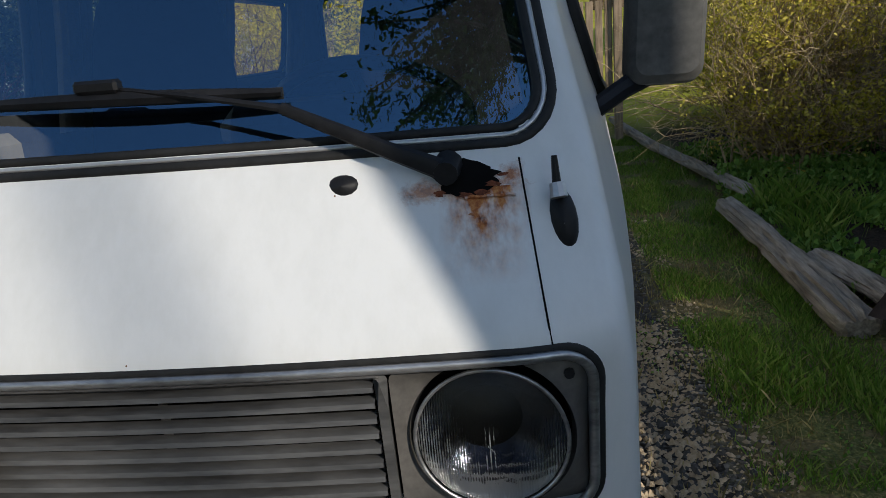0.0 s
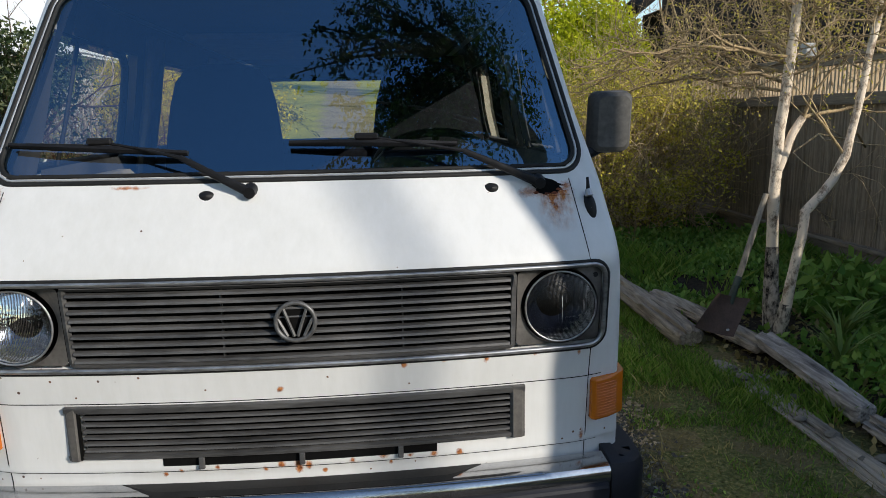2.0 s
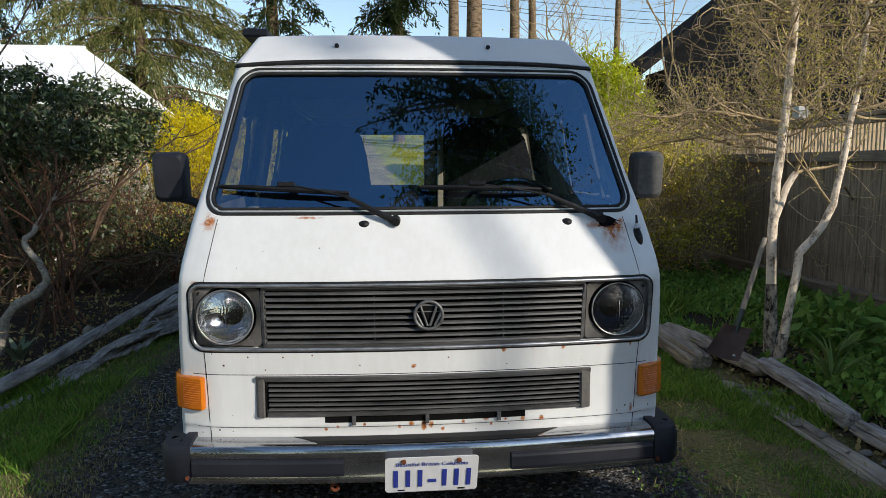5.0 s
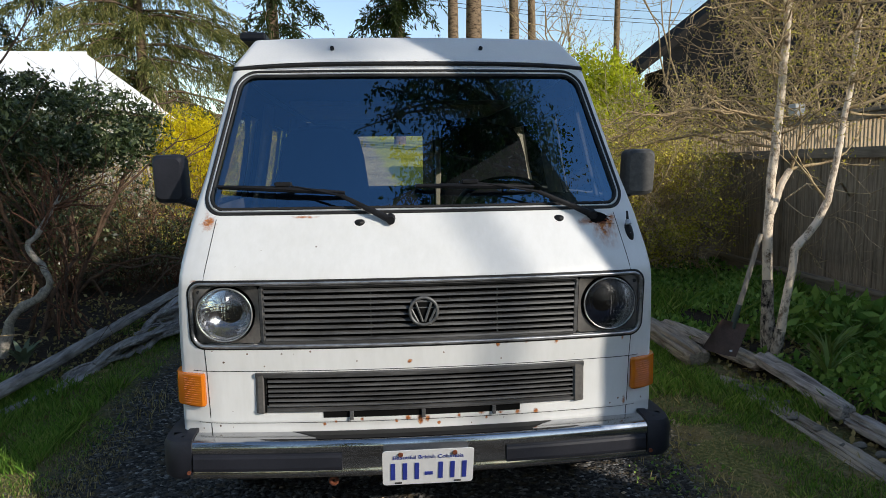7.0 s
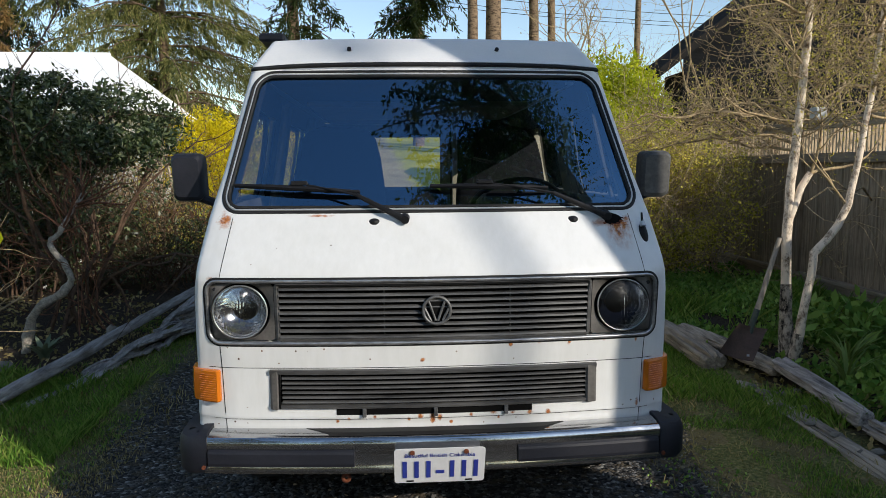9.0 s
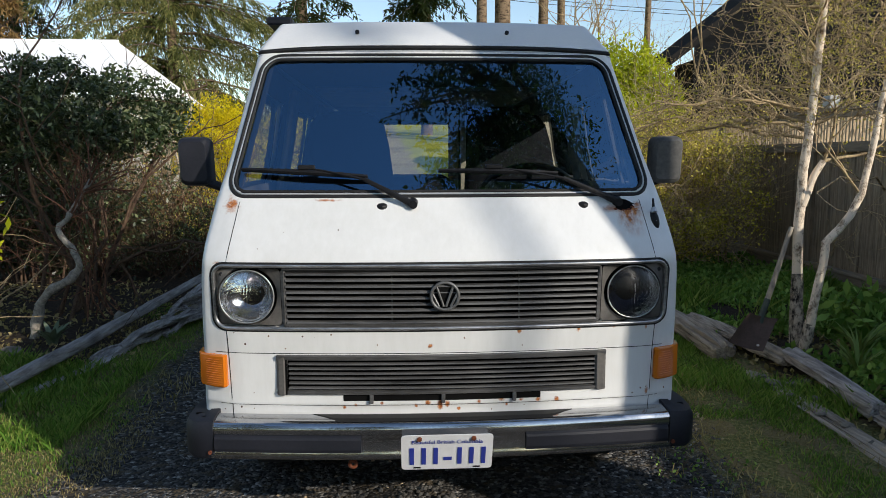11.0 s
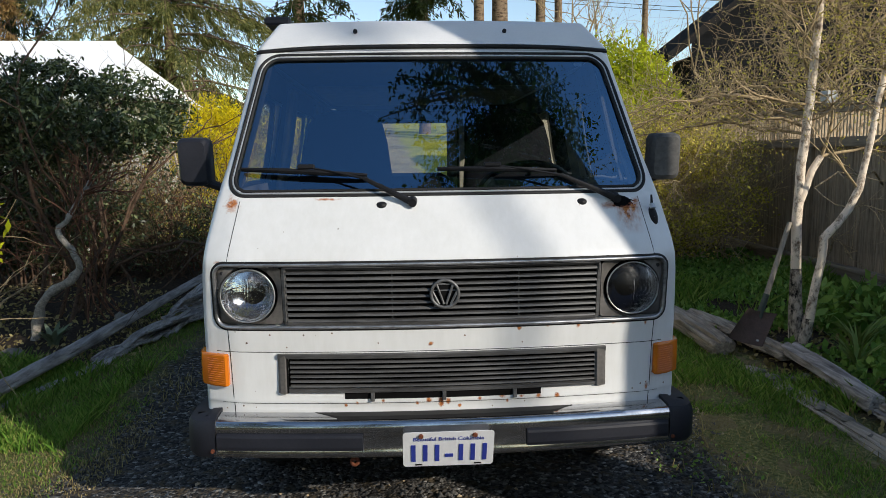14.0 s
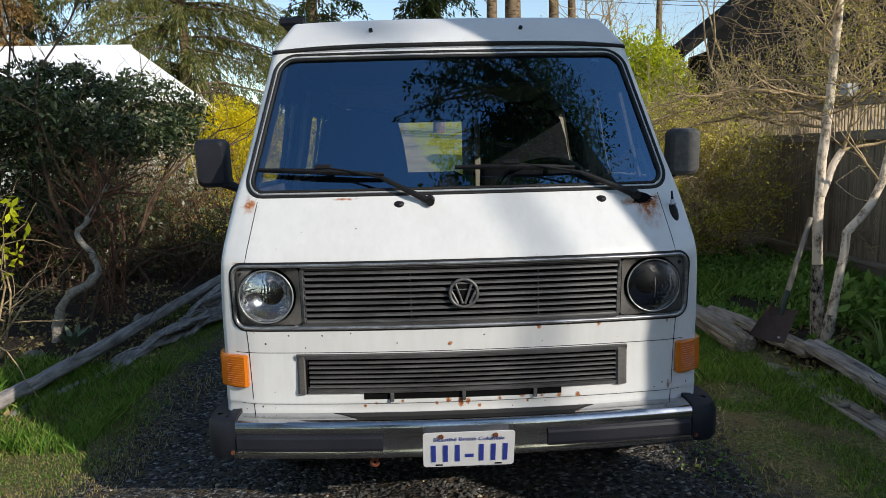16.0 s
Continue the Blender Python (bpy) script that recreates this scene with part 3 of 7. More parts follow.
# ---- the camper van ----
# Middle line of its front, from the apron to the roof: height and depth.
FRONT = ((0.30, 0.115), (0.52, 0.100), (0.528, 0.104), (0.562, 0.101), (0.568, 0.096), (0.61, 0.095), (0.75, 0.09), (0.84, 0.077),
         (1.00, 0.060), (1.06, 0.055), (1.085, 0.060), (1.12, 0.078), (1.235, 0.150), (1.26, 0.165), (1.28, 0.180), (1.87, 0.595), (2.05, 0.80))
FZ, FY = [a for a, _ in FRONT], [b for _, b in FRONT]
WIDE = ((0.30, 0.845), (0.50, 0.858), (0.85, 0.848), (1.00, 0.841), (1.13, 0.828), (1.28, 0.803), (1.44, 0.768), (1.85, 0.706))


def front_y(x, z):
    """Depth of the front skin: bowed, and rounding off towards the corners."""
    return float(np.interp(z, FZ, FY)) + 0.057 * (x / 0.79) ** 2 + 1.5 * max(abs(x) - 0.69, 0.0) ** 2


def half(z):
    return float(np.interp(z, [a for a, _ in WIDE], [b for _, b in WIDE]))


def side_x(y, z):
    """The body swells a little behind its nose."""
    t = min(max((y - float(np.interp(z, FZ, FY)) - 0.15) / 0.9, 0), 1)
    return half(z) + 0.07 * t * (2 - t)


def on_front(x, z, off=0.0):
    return (x, front_y(x, z) + off, z)


van = thing("camper_van", "white camper van with rust spots, parked on the gravel drive", "van")

# Windshield outline: half width by height, with rounded corners.
WS0, WS1 = 1.283, 1.827


def ws_half(z, inset=0.0):
    return float(np.interp(z, (WS0, WS1), (0.769, 0.681))) - inset


def ws_outline(inset=0.0, rad=0.075, n=7):
    out, r = [], max(rad - inset, 0.02)
    z0, z1 = WS0 + inset, WS1 - inset
    for sx, zc, a in ((1, z1 - r, 0), (-1, z1 - r, 90), (-1, z0 + r, 180), (1, z0 + r, 270)):
        for k in range(n + 1):
            t = radians(a + 90 * k / n)
            z = zc + r * math.sin(t)
            out.append((sx * (ws_half(z, inset) - r) + r * math.cos(t), z))
    return dense(out, 0.03)


def in_windshield(x, z, inset=0.016, rad=0.065):
    z0, z1, w = WS0 + inset, WS1 - inset, ws_half(z, inset)
    if not z0 < z < z1 or abs(x) > w:
        return False
    dx, dz = abs(x) - (w - rad), max(z - (z1 - rad), (z0 + rad) - z)
    return not (dx > 0 and dz > 0 and math.hypot(dx, dz) > rad)


SIDE_WINDOWS = ((0.64, 1.52), (1.72, 2.74), (2.92, 3.95))
WIN_Z = (1.30, 1.70)
REAR_Y, REAR_WIN = 4.25, (-0.66, 0.66, 1.20, 1.735)
WHEELS_Y = (1.02, 3.48)
GRILLE_OPEN = (-0.786, 0.783, 0.839, 1.066)


def recess(x, z):
    """How far the front is sunk in at a place: the opening for grille and lamps, and the slot below."""
    x0, x1, z0, z1 = GRILLE_OPEN
    cx, cz, hx, hz, r = (x0 + x1) / 2, (z0 + z1) / 2, (x1 - x0) / 2, (z1 - z0) / 2, 0.04
    qx, qz = abs(x - cx) - hx + r, abs(z - cz) - hz + r
    d = math.hypot(max(qx, 0), max(qz, 0)) + min(max(qx, qz), 0) - r
    deep = 0.055 * min(max(-d / 0.008, 0), 1)
    if -0.560 < x < 0.551 and 0.614 < z < 0.738:
        deep = 0.045
    return deep


def ring(z, front_n=145, arc_n=8, side_ys=None):
    """A level outline of the body from the left rear, round the nose, to the right rear. Gives points and their kinds."""
    w, rc = half(z), 0.045
    xe = w - rc
    ye = front_y(xe, z)
    slope = math.atan2(2 * 0.057 * xe / 0.79 ** 2 + 3.0 * max(xe - 0.69, 0.0), 1)
    pts = []
    for y in reversed(side_ys):
        y = max(y, ye + rc)
        pts.append((-side_x(y, z), y, z, "side"))
    for k in range(arc_n):
        t = slope + (math.pi / 2 - slope) * (1 - k / arc_n)
        pts.append((-(xe + rc * math.sin(t)), ye + rc * (1 - math.cos(t)), z, "corner"))
    for k in range(front_n):
        x = -xe + 2 * xe * k / (front_n - 1)
        pts.append((x, front_y(x, z) + recess(x, z), z, "front"))
    for k in range(arc_n):
        t = slope + (math.pi / 2 - slope) * ((k + 1) / arc_n)
        pts.append((xe + rc * math.sin(t), ye + rc * (1 - math.cos(t)), z, "corner"))
    for y in side_ys:
        y = max(y, ye + rc)
        pts.append((side_x(y, z), y, z, "side"))
    return pts


def build_body():
    zs = [0.42, 0.45, 0.48, 0.505, 0.52, 0.526, 0.530, 0.545, 0.560, 0.566, 0.571, 0.5795, 0.5815, 0.5965, 0.5985, 0.606]
    zs += list(np.arange(0.618, 1.845, 0.0112)) + [1.85]
    ys = [0.30, 0.42, 0.54, 0.66] + [0.78 + 0.0578 * k for k in range(61)]
    rows = [ring(z, side_ys=ys) for z in zs]
    verts = [p[:3] for r in rows for p in r]
    k, faces = len(rows[0]), []
    for a in range(len(rows) - 1):
        for b in range(k - 1):
            q = [rows[a][b], rows[a][b + 1], rows[a + 1][b + 1], rows[a + 1][b]]
            cx, cy, cz = (sum(p[i] for p in q) / 4 for i in range(3))
            kinds = {p[3] for p in q}
            if "side" not in kinds and cy < 1.0 and in_windshield(cx, cz):
                continue
            if "side" in kinds and WIN_Z[0] < cz < WIN_Z[1] and any(p < cy < q2 for p, q2 in SIDE_WINDOWS):
                continue
            if abs(cx) > 0.8 and any(math.hypot(cy - w, cz - 0.33) < 0.37 for w in WHEELS_Y):
                continue
            faces.append((a * k + b, a * k + b + 1, (a + 1) * k + b + 1, (a + 1) * k + b))
    g = Geo().add(verts, faces)
    # Roof sheet under the pop top, and the tailgate with its window opening.
    g.add([p[:3] for p in rows[-1]], [tuple(range(k))])
    xs = [-1, -0.9, -0.55, 0, 0.55, 0.9, 1]
    x0, x1, z0, z1 = REAR_WIN
    gz = [0.33, 0.6, 0.9, z0, (z0 + z1) / 2, z1, 1.85]
    gx = lambda z: [-half(z) - 0.07, x0, x0 / 2, 0, x1 / 2, x1, half(z) + 0.07]
    tail = [[(x, REAR_Y, z) for x in gx(z)] for z in gz]
    tv, tf = [p for r in tail for p in r], []
    for a in range(6):
        for b in range(6):
            if a in (3, 4) and b in (1, 2, 3, 4):
                continue
            tf.append((a * 7 + b, a * 7 + b + 1, (a + 1) * 7 + b + 1, (a + 1) * 7 + b))
    g.add(tv, tf)
    return part("body", g, PAINT, van, "white body panels with rust blooms and chips", smooth=True, angle=35)


body = build_body()

# Interior lining inside the side walls, the roof and the tail.
g = Geo()
lz = [0.45, 0.7, 1.0, 1.20, WIN_Z[0], 1.40, 1.50, 1.60, WIN_Z[1], 1.78, 1.83]
ly = sorted({0.62, 0.72, 4.22, *[y for w in SIDE_WINDOWS for y in w], *[float(v) for v in np.arange(0.9, 4.2, 0.15)]})
for s in (-1, 1):
    vs = [(s * (side_x(y, z) - 0.045), y, z) for z in lz for y in ly]
    fs = []
    for a in range(len(lz) - 1):
        for b in range(len(ly) - 1):
            cz, cy = (lz[a] + lz[a + 1]) / 2, (ly[b] + ly[b + 1]) / 2
            if WIN_Z[0] < cz < WIN_Z[1] and any(p < cy < q for p, q in SIDE_WINDOWS):
                continue
            if cy < 0.72 and cz > 1.25:
                continue
            fs.append((a * len(ly) + b, a * len(ly) + b + 1, (a + 1) * len(ly) + b + 1, (a + 1) * len(ly) + b))
    g.add(vs, fs)
g.grid([[(-0.70, 0.66, 1.835), (0.70, 0.66, 1.835)], [(-0.70, 4.22, 1.835), (0.70, 4.22, 1.835)]])
g.grid([[(-0.86, 0.3, 0.48), (0.86, 0.3, 0.48)], [(-0.86, 4.22, 0.48), (0.86, 4.22, 0.48)]])
g.grid([[(-0.8, 4.22, 0.48), (0.8, 4.22, 0.48)], [(-0.8, 4.22, REAR_WIN[2]), (0.8, 4.22, REAR_WIN[2])]])
part("interior_lining", g, LINING, van, "dark grey interior lining")
for s in (-1, 1):
    rows = []
    for z in np.linspace(1.27, 1.83, 8):
        y0 = front_y(half(z) - 0.06, z) + 0.035
        rows.append([(s * (half(z) - 0.075), y0, z), (s * (half(z) - 0.04), y0 + 0.04, z), (s * (side_x(0.63, z) - 0.03), max(0.63, y0 + 0.05), z)])
    part("pillar_lining", Geo().grid(rows), LINING, van, "dark grey windshield pillar lining", smooth=True)

# Windshield glass with its rubber seal and bright strip.
rows = []
for k in range(25):
    z = WS0 + 0.016 + (WS1 - WS0 - 0.032) * k / 24
    r, w = 0.06, ws_half(z, 0.014)
    e = max(z - (WS1 - 0.016 - r), WS0 + 0.016 + r - z, 0)
    w -= r - math.sqrt(max(r * r - e * e, 0))
    rows.append([on_front(-w + 2 * w * j / 36, z, 0.010) for j in range(37)])
windshield = part("windshield", Geo().grid(rows), WINDSHIELD, van, "windshield mirroring sky and trees, its reflection tinted blue", smooth=True, angle=None)
windshield.visible_shadow = False
part("windshield_seal", Geo().tube([on_front(x, z, 0.003) for x, z in ws_outline(0.005)], 0.0075, 8, True), RUBBER, windshield, "black rubber windshield seal", smooth=True, angle=None)
part("seal_strip", Geo().tube([on_front(x, z, 0.000) for x, z in ws_outline(0.0145)], 0.0036, 6, True), SILVER, windshield, "bright strip set into the seal", smooth=True, angle=None)
part("seal_lip", Geo().tube([on_front(x, z, 0.003) for x, z in ws_outline(0.0225)], 0.0068, 6, True), RUBBER, windshield, smooth=True, angle=None)

# Side windows and tailgate window.
for s, side in ((-1, "passenger"), (1, "driver")):
    for y0, y1 in SIDE_WINDOWS:
        zz = np.linspace(WIN_Z[0], WIN_Z[1], 6)
        pane = part("side_window", Geo().grid([[(s * (side_x(y, z) - 0.012), y, z) for y in np.linspace(y0, y1, 4)] for z in zz]), SIDE_GLASS, van)
        pane.visible_shadow = False
        loop = [(y0 + 0.05, WIN_Z[0]), (y1 - 0.05, WIN_Z[0]), (y1, WIN_Z[0] + 0.05), (y1, WIN_Z[1] - 0.05), (y1 - 0.05, WIN_Z[1]), (y0 + 0.05, WIN_Z[1]), (y0, WIN_Z[1] - 0.05), (y0, WIN_Z[0] + 0.05)]
        part("window_seal", Geo().tube([(s * (side_x(y, z) + 0.002), y, z) for y, z in dense(loop, 0.08)], 0.016, 6, True), RUBBER, pane, smooth=True, angle=None)
    # Vent window frame of the front door.
    part("vent_frame", Geo().tube([(s * (side_x(y, z) - 0.02), y, z) for y, z in ((0.84, 1.30), (0.85, 1.45), (0.88, 1.70))], 0.007, 6), RUBBER, van, smooth=True)
x0, x1, z0, z1 = REAR_WIN
pane = part("tailgate_window", Geo().grid([[(x0, REAR_Y - 0.006, z0), (x1, REAR_Y - 0.006, z0)], [(x0, REAR_Y - 0.006, z1), (x1, REAR_Y - 0.006, z1)]]), SIDE_GLASS, van)
pane.visible_shadow = False
part("window_seal", Geo().tube([(x, REAR_Y, z) for x, z in dense(rounded(x0, x1, z0, z1, 0.06), 0.1)], 0.018, 6, True), RUBBER, pane, smooth=True, angle=None)

# Pop top: a moulded lid that starts above the windshield.
LID = ((1.862, 0.702, 0.576), (1.868, 0.701, 0.580), (1.972, 0.646, 0.728), (1.980, 0.640, 0.741), (1.985, 0.628, 0.765), (2.000, 0.50, 1.30))
rows = []
for z, w, y0 in LID:
    row, rc, drop = [], 0.03, 0.014 if z < 1.9 else 0.004
    for k in range(9):
        t = math.pi / 2 * k / 8
        row.append((-(w - rc) - rc * math.cos(t), y0 + 0.035 + rc * (1 - math.sin(t)), z - drop))
    for k in range(1, 20):
        x = -(w - rc) + 2 * (w - rc) * k / 20
        row.append((x, y0 + 0.035 * (x / (w - rc)) ** 2, z - drop * (x / (w - rc)) ** 4))
    for k in range(9):
        t = math.pi / 2 * (1 - k / 8)
        row.append(((w - rc) + rc * math.cos(t), y0 + 0.035 + rc * (1 - math.sin(t)), z - drop))
    row += [(w, 3.0, z), (w - 0.05, 3.95, z), (-(w - 0.05), 3.95, z), (-w, 3.0, z)]
    rows.append(row)
g = Geo().grid(rows, True)
g.add(rows[-1], [tuple(range(len(rows[-1])))])
pop = part("pop_top", g, ROOF_PAINT, van, "chalky grey-white moulded pop-top roof", smooth=True, angle=30)
g = Geo().tube([(x, y + 0.004, z - 0.010) for x, y, z in rows[0][:37]], 0.009, 6)
part("lid_seal", g, RUBBER, pop, "black seal under the lid", smooth=True)
g = Geo().tube([(x * 1.004, y + 0.002, z - 0.024) for x, y, z in rows[0][:37]], 0.006, 6)
part("rain_gutter", g, SILVER, van, "pale rain gutter over the windshield", smooth=True)
for bx in (-0.316, 0.288):
    g = Geo().tube([(bx, 0.672, 1.9190), (bx, 0.653, 1.9265)], 0.0085, 10)
    part("lid_bolt", g, BLACK, pop, "small black bolt")
g = Geo().box((-0.79, 1.28, 2.06), (-0.665, 1.75, 2.10), 0.01).box((-0.72, 1.40, 1.97), (-0.68, 1.55, 2.065), 0.004)
part("awning_bracket", g, CAP, pop, "dark bracket on the roof edge")

# Panel gaps: the front skin's side seams, the seam above the lower grille.
for s in (-1, 1):
    upper = [on_front(s * (0.710 + 0.031 * (1.27 - z) / 0.2), z, -0.0006) for z in np.linspace(1.272, 1.07, 9)]
    lower = [on_front(s * (0.753 - 0.008 * (0.83 - z) / 0.3), z, -0.0006) for z in np.linspace(0.832, 0.50, 12)]
    for pts in (upper, lower):
        part("panel_gap", Geo().tube(pts, 0.0012, 4, flat=1.0), VOID, body)
part("panel_gap", Geo().tube([on_front(x, 0.752, -0.0006) for x in np.linspace(-0.80, 0.79, 40)], 0.0012, 4), VOID, body)
part("panel_gap", Geo().tube([on_front(x, 0.5645, -0.0004) for x in np.linspace(-0.79, 0.78, 40)], 0.0012, 4), VOID, body)


# Upper grille with lamps.
def strip(xs, z, prof, off):
    """A moulding along x: prof gives its section as (depth, height) pairs."""
    return Geo().grid([[(x, front_y(x, z) + off + dy, z + dz) for dy, dz in prof] for x in xs])


# Black sheet behind the slats paints the recess's shade.
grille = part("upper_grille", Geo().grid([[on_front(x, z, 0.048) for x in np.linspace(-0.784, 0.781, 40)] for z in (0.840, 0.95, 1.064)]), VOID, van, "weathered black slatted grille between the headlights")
part("grille_trim", Geo().tube([on_front(x, z, -0.002) for x, z in dense(rounded(-0.789, 0.786, 0.843, 1.062, 0.040), 0.03)], 0.0065, 8, True, flat=0.8), TRIM, grille, "scuffed silver trim round grille and lamps", smooth=True, angle=None)
part("grille_gasket", Geo().tube([on_front(x, z, 0.006) for x, z in dense(rounded(-0.796, 0.793, 0.836, 1.069, 0.045), 0.03)], 0.0085, 6, True), RUBBER, grille, smooth=True, angle=None)
GX0, GX1 = -0.548, 0.540
part("grille_frame", Geo().tube([on_front(x, z, 0.014) for x, z in dense(rounded(GX0, GX1, 0.855, 1.050, 0.008, 2), 0.03)], 0.0085, 4, True), PLASTIC, grille, "faded black grille frame")
part("grille_edge", Geo().grid([[on_front(x, 1.046, 0.008), on_front(x, 1.052, -0.001), on_front(x, 1.058, 0.006)] for x in np.linspace(GX0, GX1, 40)]), PLASTIC, grille)
xs = np.linspace(GX0 + 0.008, GX1 - 0.008, 44)
for k in range(9):
    z = 1.0335 - 0.0212 * k
    part("slat", strip(xs, z, ((0.018, 0.0046), (0.008, 0.0044), (0.002, 0.0020), (0.000, -0.0036), (0.003, -0.0052), (0.018, -0.0052)), 0.004), PLASTIC, grille, smooth=True, angle=30)
for x in (-0.18, 0.26):
    part("rib", Geo().box((x - 0.002, front_y(x, 0.95) + 0.026, 0.862), (x + 0.002, front_y(x, 0.95) + 0.04, 1.045)), PLASTIC, grille)

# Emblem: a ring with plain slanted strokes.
EMB = (0.0, 0.957)
ey = front_y(*EMB) - 0.004
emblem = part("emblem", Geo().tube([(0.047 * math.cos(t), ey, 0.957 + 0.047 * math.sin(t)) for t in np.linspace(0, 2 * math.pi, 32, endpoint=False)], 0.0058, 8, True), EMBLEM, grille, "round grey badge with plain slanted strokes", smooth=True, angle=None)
disc = [(0.044 * math.cos(t), ey + 0.008, 0.957 + 0.044 * math.sin(t)) for t in np.linspace(0, 2 * math.pi, 32, endpoint=False)]
part("emblem_back", Geo().add(disc, [tuple(range(32))]), VOID, emblem)
for xa, za, xb, zb in ((-0.028, 0.033, -0.004, -0.036), (0.028, 0.033, 0.004, -0.036), (-0.042, 0.008, -0.02, -0.036), (0.042, 0.008, 0.02, -0.036)):
    part("stroke", Geo().tube([(xa, ey + 0.001, 0.957 + za), (xb, ey + 0.001, 0.957 + zb)], 0.0045, 6), EMBLEM, emblem)


def headlight(cx, glass_mat, label):
    """A round sealed-beam lamp in its square bezel."""
    cz, R = 0.955, 0.0885
    y = front_y(cx, cz)
    x0, x1 = (cx - 0.118, cx + 0.118)
    if cx < 0:
        x0, x1 = -0.783, GX0 - 0.010
    else:
        x0, x1 = GX1 + 0.010, 0.780
    lamp = part("headlight", Geo().tube([(cx + (R + 0.003) * math.cos(t), y + 0.002, cz + (R + 0.003) * math.sin(t)) for t in np.linspace(0, 2 * math.pi, 48, endpoint=False)], 0.0026, 8, True), TRIM, van, label, smooth=True, angle=None)
    # Bezel plate with a round hole and a sunk collar.
    sq = dense(rounded(x0, x1, 0.853, 1.052, 0.012, 3), 0.012)
    ang = [math.atan2(z - cz, x - cx) for x, z in sq]
    g = Geo().grid([[(x, front_y(x, z) + 0.012, z) for x, z in sq], [(cx + 0.101 * math.cos(a), y + 0.012, cz + 0.101 * math.sin(a)) for a in ang], [(cx + 0.096 * math.cos(a), y + 0.035, cz + 0.096 * math.sin(a)) for a in ang]], True)
    part("bezel", g, BEZEL, lamp, "faded black plastic lamp surround", smooth=True, angle=30)
    # Lens: domed glass with moulded flutes.
    rows = []
    for i in range(15):
        rr = R * i / 14 + 1e-4
        row = []
        for a in np.linspace(0, 2 * math.pi, 56, endpoint=False):
            x, z = rr * math.cos(a), rr * math.sin(a)
            flute = 0.0016 * math.sin(x * 620) * (abs(z) < 0.062) * (i < 13) + 0.0008 * math.sin(z * 400) * (z < -0.01) * (i < 13)
            row.append((cx + x, y - 0.016 + 0.022 * (rr / R) ** 2 + flute, cz + z))
        rows.append(row)
    lens = part("lens", Geo().grid(rows, True), glass_mat, lamp, "fluted round glass lens", smooth=True, angle=None)
    lens.visible_shadow = False
    rows = []
    for i in range(11):
        rr = R * i / 10 + 1e-4
        rows.append([(cx + rr * math.cos(a), y + 0.062 - 0.056 * (rr / R) ** 2, cz + rr * math.sin(a)) for a in np.linspace(0, 2 * math.pi, 40, endpoint=False)])
    part("reflector", Geo().grid(rows, True), BOWL, lamp, "silvered bowl", smooth=True, angle=None)
    part("bulb_shield", Geo().tube([(cx, y + 0.05, cz), (cx, y + 0.018, cz)], [0.012, 0.009], 10), CHROME, lamp)
    sx = x0 + 0.022 if cx < 0 else x1 - 0.022
    part("adjusting_screw", Geo().tube([(sx, front_y(sx, 1.03) + 0.016, 1.032), (sx, front_y(sx, 1.03) + 0.006, 1.032)], 0.007, 8), BLACK, lamp)


headlight(-0.674, LAMP_GLASS, "round headlight in a faded black bezel, clear glass")
headlight(0.664, LAMP_GLASS_DULL, "round headlight in a faded black bezel, dusty glass toned darker for shade")

# Lower grille.
LX0, LX1, LZ0, LZ1 = -0.582, 0.573, 0.604, 0.748
# Another black sheet gives the intake its painted shade.
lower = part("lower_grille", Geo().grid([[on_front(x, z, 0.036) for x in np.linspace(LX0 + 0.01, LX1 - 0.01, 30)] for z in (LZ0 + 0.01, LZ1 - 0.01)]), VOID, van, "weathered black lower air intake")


def bar(x0, x1, z0, z1, deep=0.013, n=30):
    """A moulded bar that follows the bow of the front."""
    return Geo().grid([[(x, front_y(x, z0) + 0.004, z0), (x, front_y(x, z0) - deep * 0.8, z0 + 0.003), (x, front_y(x, z1) - deep, z1 - 0.003), (x, front_y(x, z1) + 0.004, z1)] for x in np.linspace(x0, x1, n)])


part("frame_bar", bar(LX0, LX1, 0.727, LZ1), PLASTIC, lower)
part("frame_bar", bar(LX0, LX1, LZ0, 0.620), PLASTIC, lower)
for x0, x1 in ((LX0, LX0 + 0.033), (LX1 - 0.040, LX1)):
    part("end_bar", Geo().prism([(x0 + 0.004, front_y(x0, 0.68) + 0.005), (x0, front_y(x0, 0.68) - 0.005), (x0 + 0.008, front_y(x0, 0.68) - 0.0135), (x1 - 0.008, front_y(x1, 0.68) - 0.0140), (x1, front_y(x1, 0.68) - 0.009), (x1, front_y(x1, 0.68) + 0.005)], LZ0 + 0.001, LZ1 - 0.001), BEZEL, lower)
part("end_joint", Geo().box((LX0 + 0.031, front_y(-0.55, 0.68) - 0.0125, LZ0 + 0.004), (LX0 + 0.036, front_y(-0.55, 0.68) - 0.004, LZ1 - 0.004)), VOID, lower)
xs = np.linspace(LX0 + 0.042, LX1 - 0.040, 40)
for k in range(6):
    z = 0.7165 - 0.0172 * k
    part("slat", strip(xs, z, ((0.006, 0.0026), (-0.004, 0.0030), (-0.009, 0.0016), (-0.010, -0.0030), (-0.007, -0.0040), (0.004, -0.0040)), -0.001), PLASTIC, lower, smooth=True, angle=30)
for x in (-0.255, -0.005, 0.245):
    part("tab", Geo().box((x - 0.007, front_y(x, 0.595) - 0.012, 0.574), (x + 0.007, front_y(x, 0.595) - 0.002, 0.606), 0.002), PLASTIC, lower)
